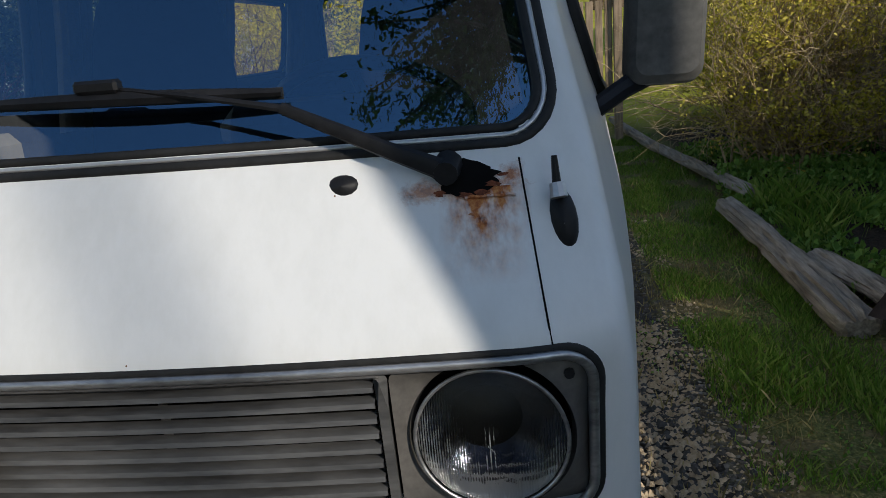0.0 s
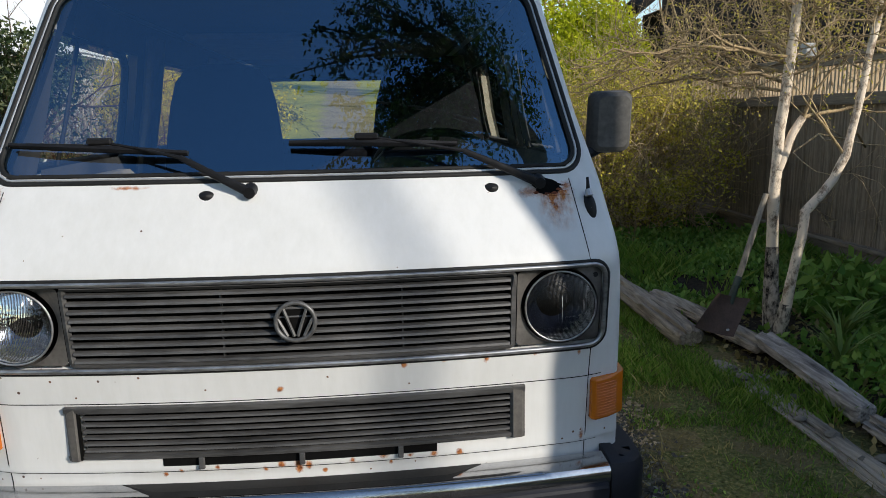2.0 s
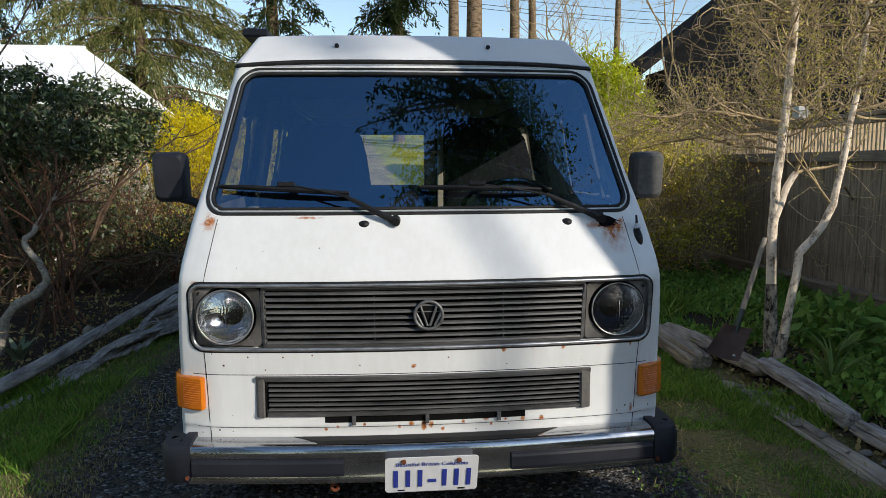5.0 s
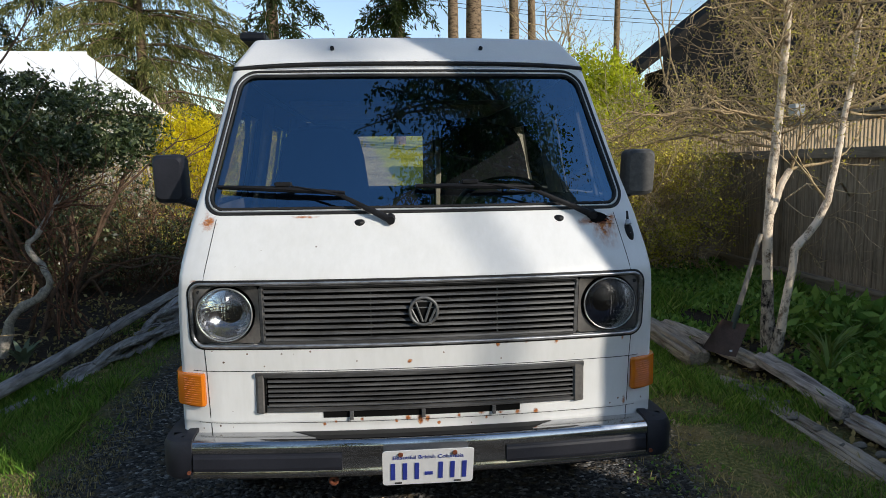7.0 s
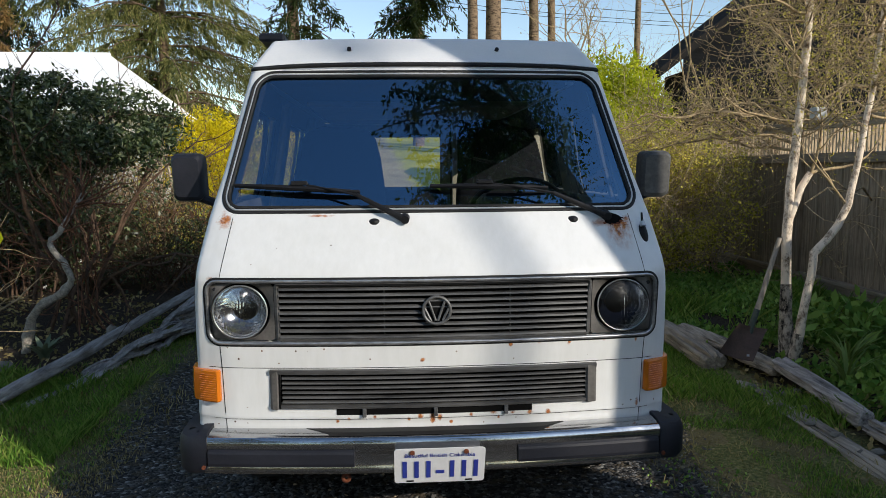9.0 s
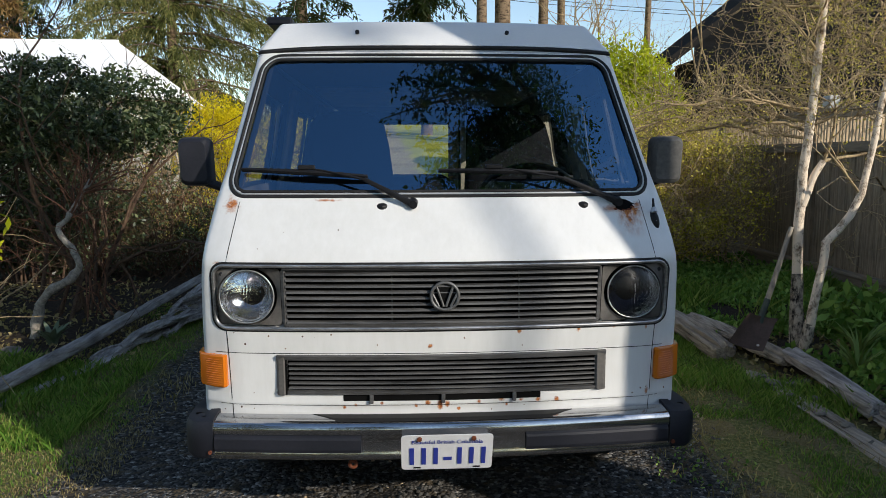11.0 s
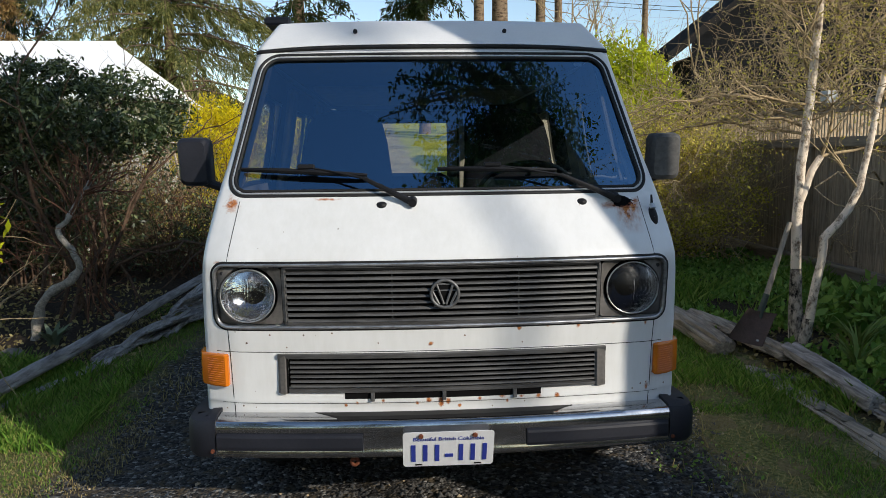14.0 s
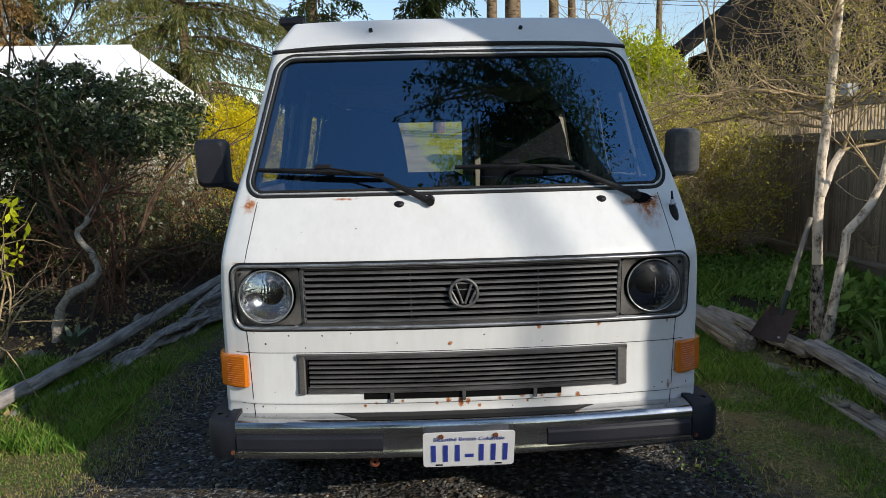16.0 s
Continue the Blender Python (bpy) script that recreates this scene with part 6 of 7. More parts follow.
for k in range(14):
    branches(g, fine[-1 - int(r5.integers(0, 9))], (r5.uniform(-0.3, 1), r5.uniform(-0.5, 0.5), r5.uniform(0.1, 1)), r5.uniform(0.2, 0.42), 0.009, 2, r5, tips, kids=3, spread=0.8)
tagged(part("twig_tangle", g, TWIG_RED, crooked, "bare reddish twigs", True, None), kind="stuff")


# Pale canes arching beside the yellow bush; the last two paint sunlit trunk patches.
for pts, rad in (([(-3.62, 8.7, 0.0), (-3.62, 8.7, 1.0), (-3.61, 8.7, 1.62), (-3.45, 8.7, 1.78), (-3.31, 8.7, 1.92), (-3.27, 8.7, 2.05), (-3.26, 8.7, 2.28), (-3.35, 8.7, 2.55)], 0.022),
                 ([(-3.60, 8.65, 0.0), (-3.60, 8.65, 1.3), (-3.55, 8.7, 1.98), (-3.42, 8.7, 2.06), (-3.35, 8.7, 2.2), (-3.36, 8.7, 2.35)], 0.016),
                 ([(-3.24, 7.5, 0.0), (-3.26, 7.5, 1.07), (-3.25, 7.5, 1.4), (-3.27, 7.5, 1.74), (-3.33, 7.5, 2.1)], 0.022),
                 ([(-3.06, 7.5, 0.0), (-3.09, 7.5, 1.06), (-3.11, 7.5, 1.3), (-3.15, 7.5, 1.52), (-3.22, 7.5, 1.9)], 0.024)):
    mesh_thing("pale_stem", Geo().tube(pts, [rad * (1 - 0.6 * k / len(pts)) for k in range(len(pts))], 8, caps=False), CANE, "pale bare stem beside the yellow bush, the upright pair painting sunlit trunk patches", "cane", "bare canes", smooth=True, angle=None)
shrub("twiggy_shrub", "sunlit tan thicket of bare twigs before the yellow bush", (-3.5, 7.2, 0.95), (0.33, 0.45, 0.85), LEAF_OLIVE, 700, 0.035, 83, stems=40, stem_mat=TWIG, clumps=30, stem_r=0.009, kids=4)


# ---- distance: trees, buildings, pole ----
def conifer(label, at, height, reach, seed, mat=None, bare=0.15, layers=26, droop=0.55, spray=0.5, per=34, trunk_r=None, trunk_mat=None, name="conifer", drape=1.0, fork=(3, 6), low=1.0, slim=0.26, comb=1.0):
    """A conifer: tapered trunk, whorls of drooping limbs, and hanging sprays along them."""
    r = np.random.default_rng(seed)
    x, y = at
    z0 = lie(x, y) - 0.1
    ob = thing(name, label, "tree", (x, y, z0))
    inv = Matrix.Translation((-x, -y, -z0))
    rad = trunk_r or height * 0.018
    g = Geo().tube([(x + 0.1 * math.sin(k), y, z0 + height * k / 8) for k in range(9)], [rad * (1 - 0.9 * k / 8) for k in range(9)], 10, caps=False)
    part("trunk", g, trunk_mat or FIR_BARK, ob, smooth=True, angle=None).matrix_parent_inverse = inv
    g, at_l, way = Geo(), [], []
    for k in range(layers):
        f = bare + (1 - bare) * max((k + r.uniform(-0.3, 0.3)) / layers, 0.0) ** low
        z = z0 + height * f
        for j in range(int(r.integers(*fork))):
            a, l = r.uniform(0, 2 * math.pi), reach * (1.05 - f) ** 0.75 * r.uniform(0.55, 1.15)
            out = Vector((math.cos(a), math.sin(a), 0))
            pts = [Vector((x, y, z)) + out * l * t + Vector((0, 0, l * (0.18 * t - droop * t * t))) for t in (0, 0.3, 0.6, 0.85, 1.0)]
            g.tube(pts, [0.02 + 0.02 * l / 4, 0.03, 0.02, 0.012, 0.006], 4, caps=False)
            # Hanging branchlets, each set with small sprays.
            m = int(12 * drape)
            t = r.uniform(0.03, 1.0, per)
            q = np.array([tuple(p) for p in pts])
            k4 = np.minimum((t * 4).astype(int), 3)
            base = q[k4] + (q[k4 + 1] - q[k4]) * (t * 4 - k4)[:, None]
            hang = np.stack([out.x * 0.35 + r.normal(size=per) * 0.3, out.y * 0.35 + r.normal(size=per) * 0.3, -droop * r.uniform(0.8, 2.2, per)], 1)
            long = spray * drape * r.uniform(1.5, 4.5, per)
            along = np.repeat(base, m, 0) + np.repeat(hang * long[:, None], m, 0) * np.tile(np.linspace(0, 1, m), per)[:, None]
            at_l.append(along + r.normal(size=along.shape) * spray * 0.16)
            way.append(np.repeat(hang, m, 0) * comb)
    tagged(part("branchwork", g, FIR_BARK, ob, smooth=True, angle=None), kind="stuff").matrix_parent_inverse = inv
    lv = part("foliage", Geo().quads(leaf_quads(np.concatenate(at_l), spray, slim, np.concatenate(way), r, 0.8)), mat or NEEDLE, ob)
    lv.matrix_parent_inverse = inv
    return ob


conifer("tall drooping cedar behind the yellow bush", (-7.0, 20.0), 17, 4.8, 101, bare=0.10, layers=34, spray=0.14, per=64, trunk_r=0.17, drape=2.0, droop=0.42, low=1.7, slim=0.17, comb=3.0, fork=(4, 8))
conifer("dark conifer behind the white-roofed shed", (-13.5, 24.0), 19, 5.2, 103, NEEDLE_DARK, bare=0.05, trunk_r=0.2, spray=0.18, per=50, drape=1.6, low=1.5, slim=0.2, comb=2.0)
conifer("tan half-dead conifer behind the shed", (-11.3, 18.6), 9.0, 1.7, 106, TAN_SPRAY, bare=0.42, layers=14, spray=0.13, per=20, trunk_r=0.07)
conifer("dark conifer behind the white-roofed shed", (-20.0, 22.0), 18, 5.0, 104, NEEDLE_DARK, bare=0.05, spray=0.26, per=20)
conifer("slim conifer beyond the lawn", (-4.9, 33.0), 20, 3.0, 105, NEEDLE_DARK, bare=0.2, spray=0.28, per=14)
conifer("tall pine with a bare trunk beyond the lawn", (3.1, 29.0), 24, 3.6, 107, NEEDLE_DARK, bare=0.40, spray=0.28, per=14, trunk_r=0.28)
conifer("tall pine with a thick bare trunk beyond the lawn", (4.05, 29.5), 26, 3.8, 109, NEEDLE_DARK, bare=0.42, spray=0.28, per=14, trunk_r=0.42)
conifer("tall pine with a bare trunk beyond the lawn", (5.9, 30.0), 23, 3.2, 111, NEEDLE_DARK, bare=0.42, spray=0.28, per=12, trunk_r=0.27)
conifer("tall pine with a bare trunk beyond the lawn", (6.9, 31.0), 23, 3.2, 113, NEEDLE_DARK, bare=0.45, spray=0.28, per=12, trunk_r=0.22)
conifer("dark pine beyond the lawn", (1.0, 34.0), 17, 2.6, 115, NEEDLE_DARK, bare=0.25, spray=0.28, per=14)


def bare_tree(label, at, height, seed, leaves=0, spread=0.8, size=0.05, mat=None, name="bare_tree", n=5, depth=3, kids=3):
    """A leafless or budding tree with finely forked twigs."""
    r = np.random.default_rng(seed)
    x, y = at
    z0 = lie(x, y) - 0.05
    ob = thing(name, label, "tree", (x, y, z0))
    inv = Matrix.Translation((-x, -y, -z0))
    g, tips = Geo(), []
    for k in range(n):
        branches(g, (x + r.normal() * 0.2, y + r.normal() * 0.2, z0), (r.normal() * 0.25, r.normal() * 0.25, 1), height * 0.55, height * 0.010, depth, r, tips, bend=1.3, kids=kids, spread=spread, lift=0.5, shrink=0.66)
    tagged(part("branchwork", g, TWIG, ob, smooth=True, angle=None), kind="stuff").matrix_parent_inverse = inv
    if leaves:
        tp = np.array([tuple(t) for t in tips])
        at_l = tp[r.integers(0, len(tp), leaves)] + r.normal(size=(leaves, 3)) * 0.05
        part("foliage", Geo().quads(leaf_quads(at_l, size, 0.5, None, r)), mat or LEAF_OLIVE, ob).matrix_parent_inverse = inv
    return ob


bare_tree("leafless tree beyond the lawn", (7.2, 24.0), 5.2, 121, 300)
bare_tree("leafless tree behind the green bush", (9.2, 20.0), 4.2, 123, 400)
bare_tree("leafless shrub behind the yellow bush", (-4.6, 12.2), 2.6, 125, 0, n=8)
bare_tree("leafless shrub behind the yellow bush", (-6.0, 12.0), 2.8, 127, 0, n=8)
bare_tree("leafless sapling beside the shed", (-3.7, 12.4), 2.6, 129, 0, n=8)
bare_tree("budding tree over the fence", (6.0, 8.6), 3.7, 131, 1500, size=0.034, n=5, depth=4, kids=3, spread=1.0)
bare_tree("budding tree over the fence", (6.6, 5.6), 3.8, 133, 1500, size=0.034, n=5, depth=4, kids=3, spread=1.0)
bare_tree("budding shrub by the dark house", (5.5, 10.6), 3.0, 135, 900, size=0.04, n=4, depth=4, kids=3)
bare_tree("leafless sapling behind the green bush", (5.2, 15.0), 4.6, 139, 200, n=2, depth=4, kids=3, spread=0.6)
bare_tree("leafless sapling behind the van", (6.0, 22.0), 6.4, 141, 0, n=2, depth=4, kids=3, spread=0.6)

# White-roofed shed.
shed = thing("shed", "pale shed with a bright white sheet roof behind the shrubs", "shed", (-9.0, 14.5, lie(-9, 14.5)))
inv = Matrix.Translation((9.0, -14.5, -lie(-9, 14.5)))
z0 = 0.2
part("wall", Geo().box((-12.6, 13.0, z0), (-5.7, 16.4, 2.75), 0.02), PALE_SIDING, shed).matrix_parent_inverse = inv
ridge = [(-12.2, 14.6, 4.02), (-6.45, 14.6, 4.0)]
eave = [(-13.0, 12.6, 2.7), (-5.15, 12.6, 2.7), (-5.15, 16.8, 2.7), (-13.0, 16.8, 2.7)]
g = Geo()
for dz in (0.0, -0.06):
    top = [Vector(p) + Vector((0, 0, dz)) for p in ridge + eave]
    g.add(top, [(2, 3, 1, 0), (3, 4, 1), (4, 5, 0, 1), (5, 2, 0)])
part("roof", g, WHITE_METAL, shed, "bright white roof sheets").matrix_parent_inverse = inv
part("ridge_cap", Geo().tube([(-12.2, 14.6, 4.03), (-6.45, 14.6, 4.01)], 0.05, 6), WHITE_METAL, shed).matrix_parent_inverse = inv

# Dark house beyond the fence.
house = thing("house", "dark-sided house with a steep dark shingle roof", "house", (9.5, 14.5, lie(9.5, 14.5)))
inv = Matrix.Translation((-9.5, -14.5, -lie(9.5, 14.5)))
part("wall", Geo().box((5.95, 12.9, 0.1), (14.0, 14.0, 3.45), 0.02), SIDING, house).matrix_parent_inverse = inv
g = Geo()
ex0, exm, ex1, ey0, ey1, ez, rz = 5.30, 9.9, 14.6, 12.5, 14.2, 3.45, 7.0
for dz in (0.0, -0.18):
    g.add([(ex0, ey0, ez + dz), (ex0, ey1, ez + dz), (exm, ey0, rz + dz), (exm, ey1, rz + dz), (ex1, ey0, ez + dz), (ex1, ey1, ez + dz)], [(0, 1, 3, 2), (2, 3, 5, 4)])
g.add([(ex0, ey0, ez), (exm, ey0, rz), (exm, ey0, rz - 0.18), (ex0, ey0, ez - 0.18)], [(0, 1, 2, 3)])
g.add([(ex1, ey0, ez), (exm, ey0, rz), (exm, ey0, rz - 0.18), (ex1, ey0, ez - 0.18)], [(0, 1, 2, 3)])
part("roof", g, SHINGLE, house, "steep dark shingle roof").matrix_parent_inverse = inv
part("gable", Geo().add([(5.95, 12.92, 3.40), (5.95, 12.92, 3.84), (9.9, 12.92, 6.90), (14.0, 12.92, 3.70), (14.0, 12.92, 3.40)], [(0, 1, 2, 3, 4)]), SIDING, house).matrix_parent_inverse = inv
for k in range(22):
    z = 0.3 + 0.14 * k
    part("clapboard", Geo().box((5.93, 12.875, z), (14.0, 12.898, z + 0.12), 0.004), SIDING, house).matrix_parent_inverse = inv

# Utility pole and wires.
px, py = 12.2, 35.0
pole = thing("utility_pole", "tall grey wooden utility pole", "pole", (px, py, lie(px, py)))
inv = Matrix.Translation((-px, -py, -lie(px, py)))
part("shaft", Geo().tube([(px, py, lie(px, py) - 0.2), (px + 0.15, py, 13.0)], [0.17, 0.13], 10), FIR_BARK, pole, smooth=True).matrix_parent_inverse = inv
part("crossarm", Geo().box((px - 1.0, py - 0.06, 11.6), (px + 1.2, py + 0.06, 11.75), 0.01), FIR_BARK, pole).matrix_parent_inverse = inv
for k, z in enumerate((9.55, 9.15, 8.95)):
    pts = [(px - 14 + 40 * t, py + 6 * t - 2, z - 0.9 * (1 - (2 * t - 1) ** 2) + 0.6) for t in np.linspace(0, 1, 14)]
    mesh_thing("overhead_wire", Geo().tube(pts, 0.014, 4), RUBBER, "thin dark overhead wire on the pole", "wire", "overhead wires")

# Gate and picket seen through the van's rear window, red cart behind the shrub.
gate = thing("gate", "grey wooden garden gate at the lawn's edge", "gate", (1.15, 8.9, 0))
inv = Matrix.Translation((-1.15, -8.9, 0))
for x in (0.62, 1.75):
    part("post", Geo().box((x - 0.05, 8.85, 0.0), (x + 0.05, 8.95, 2.1), 0.006), FENCE, gate).matrix_parent_inverse = inv
for z in (0.5, 1.9):
    part("rail", Geo().box((0.67, 8.88, z), (1.70, 8.92, z + 0.09), 0.005), FENCE, gate).matrix_parent_inverse = inv
brace = part("brace", Geo().tube([(0.68, 8.865, 1.9), (1.69, 8.865, 0.55)], 0.035, 4), FENCE, gate)
brace.matrix_parent_inverse = inv
for k in range(9):
    x = 0.72 + 0.115 * k
    part("board", Geo().box((x - 0.045, 8.925, 0.35), (x + 0.045, 8.945, 1.72), 0.004), FENCE, gate).matrix_parent_inverse = inv
cart = thing("garden_cart", "red garden cart behind the dark shrub", "cart", (-5.2, 8.0, 0.05))
inv = Matrix.Translation((5.2, -8.0, -0.05))
part("tray", Geo().box((-4.99, 7.8, 1.36), (-4.74, 8.2, 1.47), 0.04), RED, cart, "red painted tray").matrix_parent_inverse = inv
for x in (-4.95, -4.78):
    part("leg", Geo().box((x - 0.03, 7.97, 0.0), (x + 0.03, 8.03, 1.365), 0.005), BLACK, cart).matrix_parent_inverse = inv


# ---- behind the camera: the trees through which the sun comes ----
SX, SY = math.sin(radians(SUN_AZ)), math.cos(radians(SUN_AZ))
T = math.tan(radians(SUN_EL))


def sunward(u, s):
    """A place s metres towards the sun from the van's nose, and u to the right of that line."""
    return u * SY + s * SX, u * SX - s * SY


# Tall conifer whose drooping limbs hang over the drive and mirror in the windshield.
ox, oy = sunward(0.785, 4.2)
over = thing("overhanging_conifer", "tall conifer whose drooping limbs hang high over the drive", "tree", (ox, oy, 0))
inv = Matrix.Translation((-ox, -oy, 0))
g = Geo().tube([(ox + 0.12 * SY, oy + 0.12 * SX, -0.1), (ox + 0.10 * SY, oy + 0.10 * SX, 1.3), (ox + 0.07 * SY, oy + 0.07 * SX, 2.17), (ox + 0.012 * SY, oy + 0.012 * SX, 2.9), (ox + 0.01 * SY, oy + 0.01 * SX, 3.7), (ox - 0.06, oy, 6.5), (ox - 0.2, oy, 10), (ox - 0.4, oy, 16)], [0.45, 0.36, 0.308, 0.285, 0.283, 0.25, 0.2, 0.05], 24, caps=False)
part("trunk", g, FIR_BARK, over, smooth=True, angle=None).matrix_parent_inverse = inv
g, at_l = Geo(), []
r7 = np.random.default_rng(211)
for k in range(46):
    s = Vector((ox - 0.2, oy, r7.uniform(8.0, 13.0)))
    e = Vector((r7.uniform(0.25, 1.65) if k % 4 else r7.uniform(-0.9, 0.5), r7.uniform(-4.3, -0.9), r7.uniform(7.4, 11.5)))
    m = s.lerp(e, 0.5) + Vector((0, 0, 0.5))
    pts = [s, s.lerp(m, 0.5) + Vector((0, 0, 0.2)), m, m.lerp(e, 0.5) + Vector((0, 0, 0.15)), e]
    g.tube(pts, [0.06, 0.045, 0.03, 0.02, 0.008], 5, caps=False)
    for t in r7.uniform(0.45, 1.0, 24):
        i = min(int(t * 4), 3)
        p = pts[i].lerp(pts[i + 1], t * 4 - i)
        d = Vector((r7.normal() * 0.45, r7.normal() * 0.45, -1))
        l = r7.uniform(0.2, 0.9)
        at_l += [tuple(p + d * l * q / 12 + Vector(r7.normal(size=3)) * 0.04) for q in range(13)]
tagged(part("branchwork", g, FIR_BARK, over, smooth=True, angle=None), kind="stuff").matrix_parent_inverse = inv
for k in range(5000):
    z = r7.uniform(9.0, 15.5)
    a, d = r7.uniform(0, 2 * math.pi), r7.uniform(0.2, 0.85) * (1 + 0.35 * math.sin(z * 5))
    at_l.append((ox - 0.15 + d * math.cos(a), oy + d * math.sin(a), z - 0.3 * d))
part("foliage", Geo().quads(leaf_quads(np.array(at_l), 0.11, 0.4, (0, 0, -0.8), r7)), NEEDLE_DARK, over).matrix_parent_inverse = inv

# A slim tall conifer far off, whose trunk and crown dim part of the van.
sx, sy = sunward(0.25, 20.0)
slim = thing("slim_conifer", "slim tall conifer behind the fence", "tree", (sx, sy, 0))
inv = Matrix.Translation((-sx, -sy, 0))
lift_up = 20.0 * T
part("trunk", Geo().tube([(sx, sy, -0.1), (sx, sy, lift_up + 1.2), (sx, sy, lift_up + 5)], [0.06, 0.033, 0.026], 10, caps=False), FIR_BARK, slim, smooth=True, angle=None).matrix_parent_inverse = inv
r6 = np.random.default_rng(207)
at = crown_points(2600, (sx, sy, lift_up + 5.2), (0.9, 0.9, 2.2), 40, 0.2, 0.3, r6)
part("foliage", Geo().quads(leaf_quads(at, 0.28, 0.35, (0, 0, -0.6), r6)), NEEDLE_DARK, slim).matrix_parent_inverse = inv

# Conifers that close the place behind the camera.
conifer("dark conifer behind the drive's entrance", (-7.5, -14.0), 15, 3.6, 221, NEEDLE_DARK, bare=0.05, spray=0.3, per=12)
conifer("dark conifer behind the drive's entrance", (-3.0, -19.0), 16, 3.6, 223, NEEDLE_DARK, bare=0.05, spray=0.3, per=12)
conifer("dark conifer behind the drive's entrance", (3.0, -22.0), 17, 3.6, 225, NEEDLE_DARK, bare=0.05, spray=0.3, per=12)


# ---- grass, ground cover, gravel ----
def scatter_ok(x, y):
    return not (-0.86 < x < 0.86 and 0.2 < y < 4.3)


def bumpy(x, y):
    z = 0.025 * (noise.noise((x * 0.9, y * 0.9, 0)) + 0.5 * noise.noise((x * 3.1, y * 3.1, 4))) + lie(x, y)
    return z + 0.05 * min(max((abs(x) - 2.3) / 0.5, 0), 1)


def blades(name, label, n, xr, yr, tall, mat, seed, thin=0.0, patch=1.4, lo=-0.15):
    """Grass blades, thick and thin in patches."""
    r = np.random.default_rng(seed)
    out = []
    while len(out) < n:
        x, y = r.uniform(*xr), r.uniform(*yr)
        if noise.noise((x * patch, y * patch, seed)) < lo + thin * r.normal():
            continue
        out.append((x, y, bumpy(x, y) - 0.004))
    p = np.array(out)
    h = tall * r.uniform(0.4, 1.3, n) * (1 + 0.8 * np.array([noise.noise((a * 2.2, b * 2.2, 7.0)) for a, b, _ in out]))
    a = r.uniform(0, 2 * math.pi, n)
    side = np.stack([np.cos(a), np.sin(a), 0 * a], 1) * (0.0022 + 0.02 * h[:, None])
    lean = r.normal(size=(n, 3)) * 0.45
    lean[:, 2] = 1
    tip = p + lean * h[:, None]
    midp = p + lean * h[:, None] * 0.55 + np.array([0, 0, 0.1]) * h[:, None]
    q = np.stack([p - side, p + side, midp + side * 0.7, tip], 1)
    return mesh_thing(name, Geo().quads(q), mat, label, "grass", kind="stuff")


blades("grass", "short green grass along the drive", 26000, (1.36, 2.14), (1.4, 9.0), 0.046, GRASS, 301, 0.1, patch=2.6, lo=-0.1)
blades("grass", "short green grass along the drive", 5500, (1.62, 2.16), (-0.6, 1.5), 0.036, GRASS, 302, 0.15, patch=2.6, lo=-0.05)
blades("grass", "short green grass along the drive", 6500, (-2.55, -1.75), (1.0, 5.0), 0.034, GRASS, 303, 0.12, patch=2.2, lo=0.05)
blades("grass", "lush grass at the foot of the log", 7500, (-2.9, -1.85), (1.15, 2.6), 0.085, GRASS, 305, 0.1, lo=-0.1)
blades("grass", "lush grass between the edging timbers", 3500, (1.85, 2.5), (1.3, 3.2), 0.085, GRASS, 306, 0.1, lo=0.05)
blades("grass", "dry stalks among the grass", 2600, (1.05, 2.2), (-0.5, 7.0), 0.05, GRASS_DRY, 307, 0.2)
blades("grass", "dry stalks among the grass", 2600, (-2.5, -1.45), (0.1, 4.5), 0.035, GRASS_DRY, 308, 0.2)
blades("grass", "short dry turf at the drive's edge", 9000, (-2.75, -1.5), (0.25, 1.7), 0.020, GRASS_DRY, 310, 0.25, patch=2.2, lo=-0.3)
blades("grass", "short green turf at the drive's edge", 5000, (-2.75, -1.65), (0.35, 1.9), 0.026, GRASS, 312, 0.2, patch=2.2, lo=-0.15)
blades("grass", "short dry turf at the drive's edge", 5000, (1.25, 2.15), (0.2, 4.0), 0.018, GRASS_DRY, 314, 0.25, patch=2.2, lo=0.0)
blades("grass", "tall green grass before the fence", 2600, (2.3, 4.2), (3.6, 5.2), 0.16, GRASS, 309, 0.1, lo=0.08)


def cover(name, label, n, xr, yr, mat, size, seed, tall=0.14, wide=0.6, lo=-0.2, flat=0.6):
    r = np.random.default_rng(seed)
    out = []
    while len(out) < n:
        x, y = r.uniform(*xr), r.uniform(*yr)
        v = noise.noise((x * 1.3, y * 1.3, seed))
        if v < lo:
            continue
        out.append((x, y, bumpy(x, y) + tall * r.random() * (0.5 + v)))
    return mesh_thing(name, Geo().quads(leaf_quads(np.array(out), size, wide, (0, 0, flat), r)), mat, label, "plants", kind="stuff")


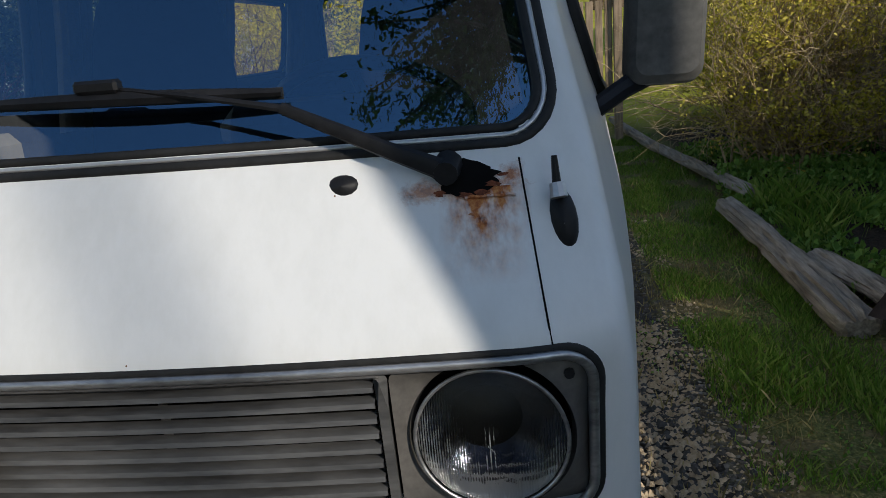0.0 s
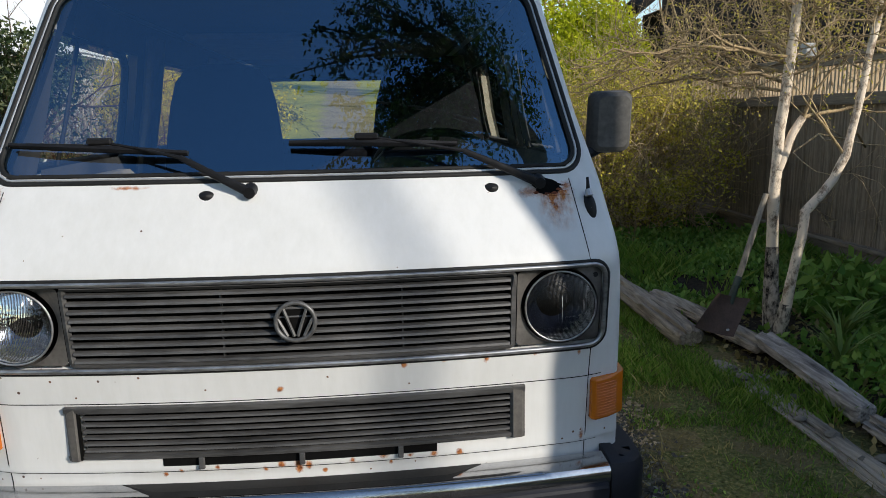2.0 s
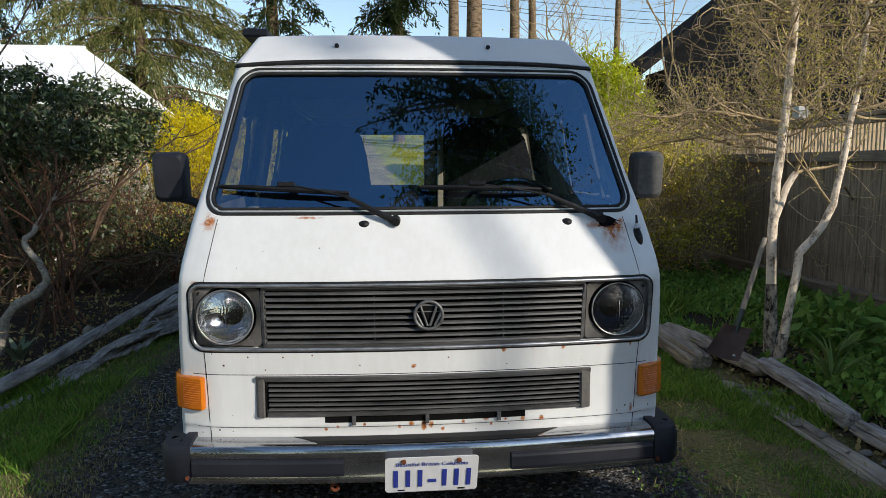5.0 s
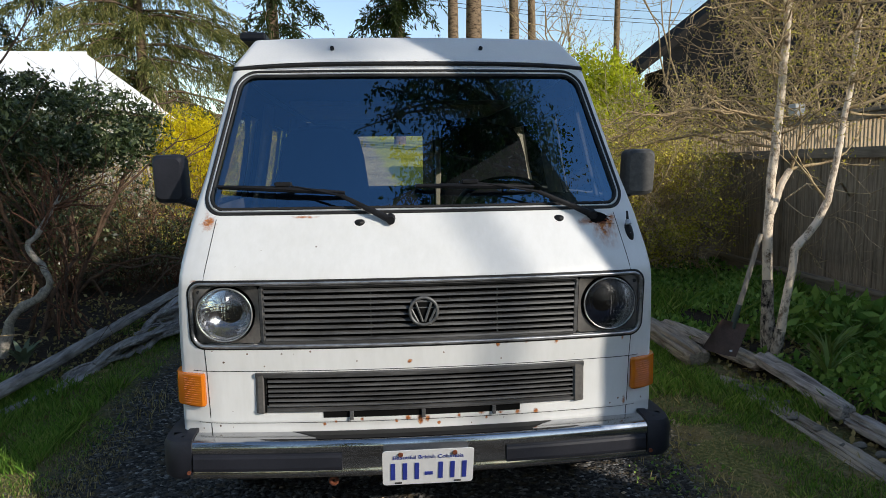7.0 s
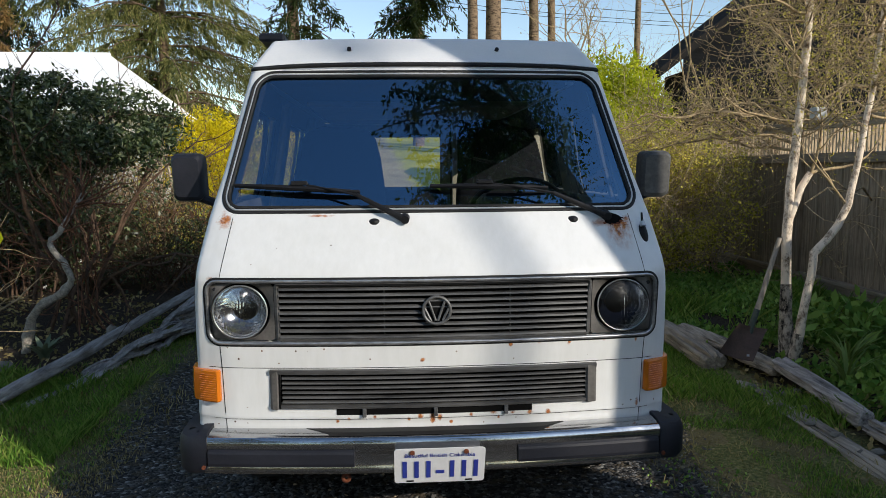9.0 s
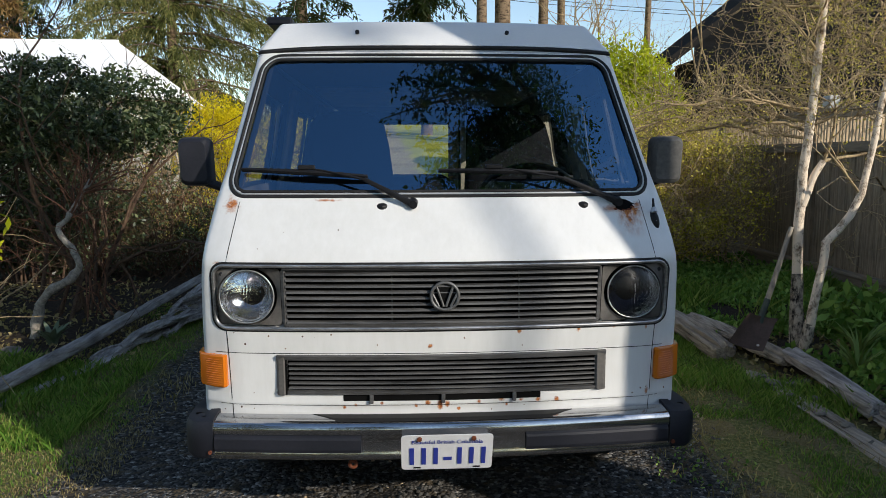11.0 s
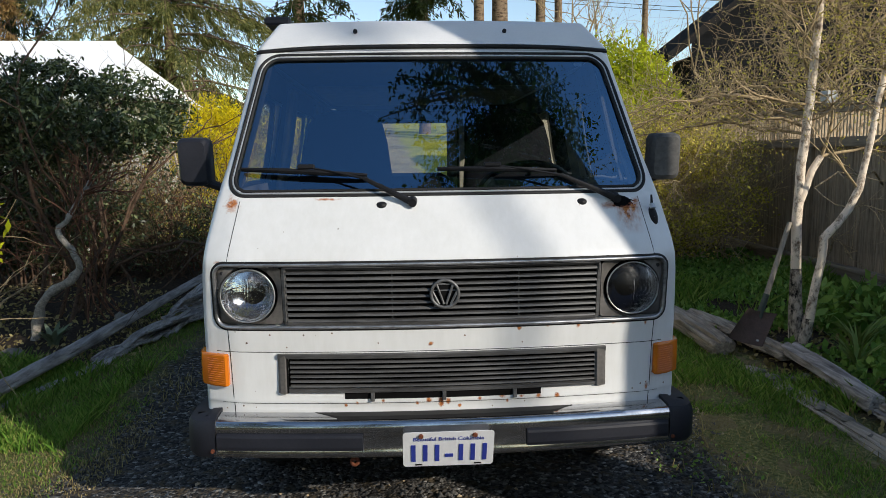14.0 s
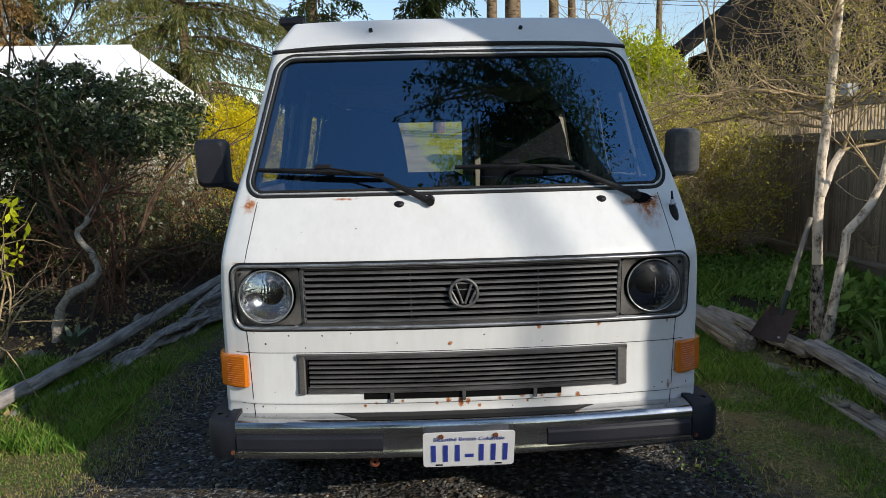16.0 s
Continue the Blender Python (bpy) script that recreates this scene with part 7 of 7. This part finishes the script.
cover("ground_cover", "low green leafy plants covering the bed", 15000, (2.2, 4.4), (2.9, 7.6), LEAF_COVER, 0.055, 311, 0.17)
cover("ground_cover", "low green leafy plants along the fence", 6500, (2.55, 4.4), (0.2, 3.0), LEAF_COVER, 0.06, 313, 0.15, lo=-0.2)
cover("leaf_litter", "brown fallen leaves on the soil", 3200, (-4.5, -2.1), (1.6, 6.0), GRASS_DRY, 0.045, 315, 0.02, lo=-0.5, flat=0.1)
cover("leaf_litter", "brown fallen leaves on the soil", 3600, (2.2, 4.3), (0.2, 3.4), GRASS_DRY, 0.045, 316, 0.02, lo=-0.4, flat=0.1)
cover("moss_leaves", "small green weeds on the drive's edge", 1500, (1.0, 2.0), (-0.3, 5.5), LEAF_COVER, 0.02, 317, 0.01, lo=0.05)


def pebbles(name, label, n, xr, yr, mat, seed, size):
    r = np.random.default_rng(seed)
    ico = [(0, 0, 1), (0.9, 0, 0.2), (0.28, 0.86, 0.2), (-0.73, 0.53, 0.2), (-0.73, -0.53, 0.2), (0.28, -0.86, 0.2)]
    faces = [(0, 1, 2), (0, 2, 3), (0, 3, 4), (0, 4, 5), (0, 5, 1)]
    g = Geo()
    for k in range(n):
        x, y = r.uniform(*xr), r.uniform(*yr)
        if noise.noise((x * 2, y * 2, seed)) < -0.25:
            continue
        s, a = size * r.uniform(0.45, 1.5), r.uniform(0, 6.28)
        c, d, z = math.cos(a), math.sin(a), bumpy(x, y) - 0.008
        st, fl = r.uniform(0.7, 1.4), r.uniform(0.6, 1.15)
        g.add([(x + s * (px * st * c - py * d), y + s * (px * st * d + py * c), z + s * fl * (pz + 0.15 * r.normal())) for px, py, pz in ico], faces)
    return mesh_thing(name, g, mat, label, "gravel", kind="stuff")


pebbles("gravel", "loose grey gravel on the drive", 9000, (-1.9, 1.5), (-0.2, 4.6), PEBBLE_MATS[0], 321, 0.011)
pebbles("gravel", "pale stones among the drive's gravel", 900, (-1.9, 1.5), (-0.2, 4.6), PEBBLE_MATS[1], 323, 0.010)
# Pale tan stones laid on the sunlit strip, so colour adds to the sun.
pebbles("gravel", "coarse tan gravel beside the van, paled to look sunlit", 9000, (0.85, 1.5), (1.25, 4.8), PEBBLE_MATS[1], 325, 0.012)
pebbles("gravel", "coarse pale gravel beside the van", 3000, (0.85, 1.45), (1.1, 4.8), PEBBLE_MATS[0], 326, 0.013)
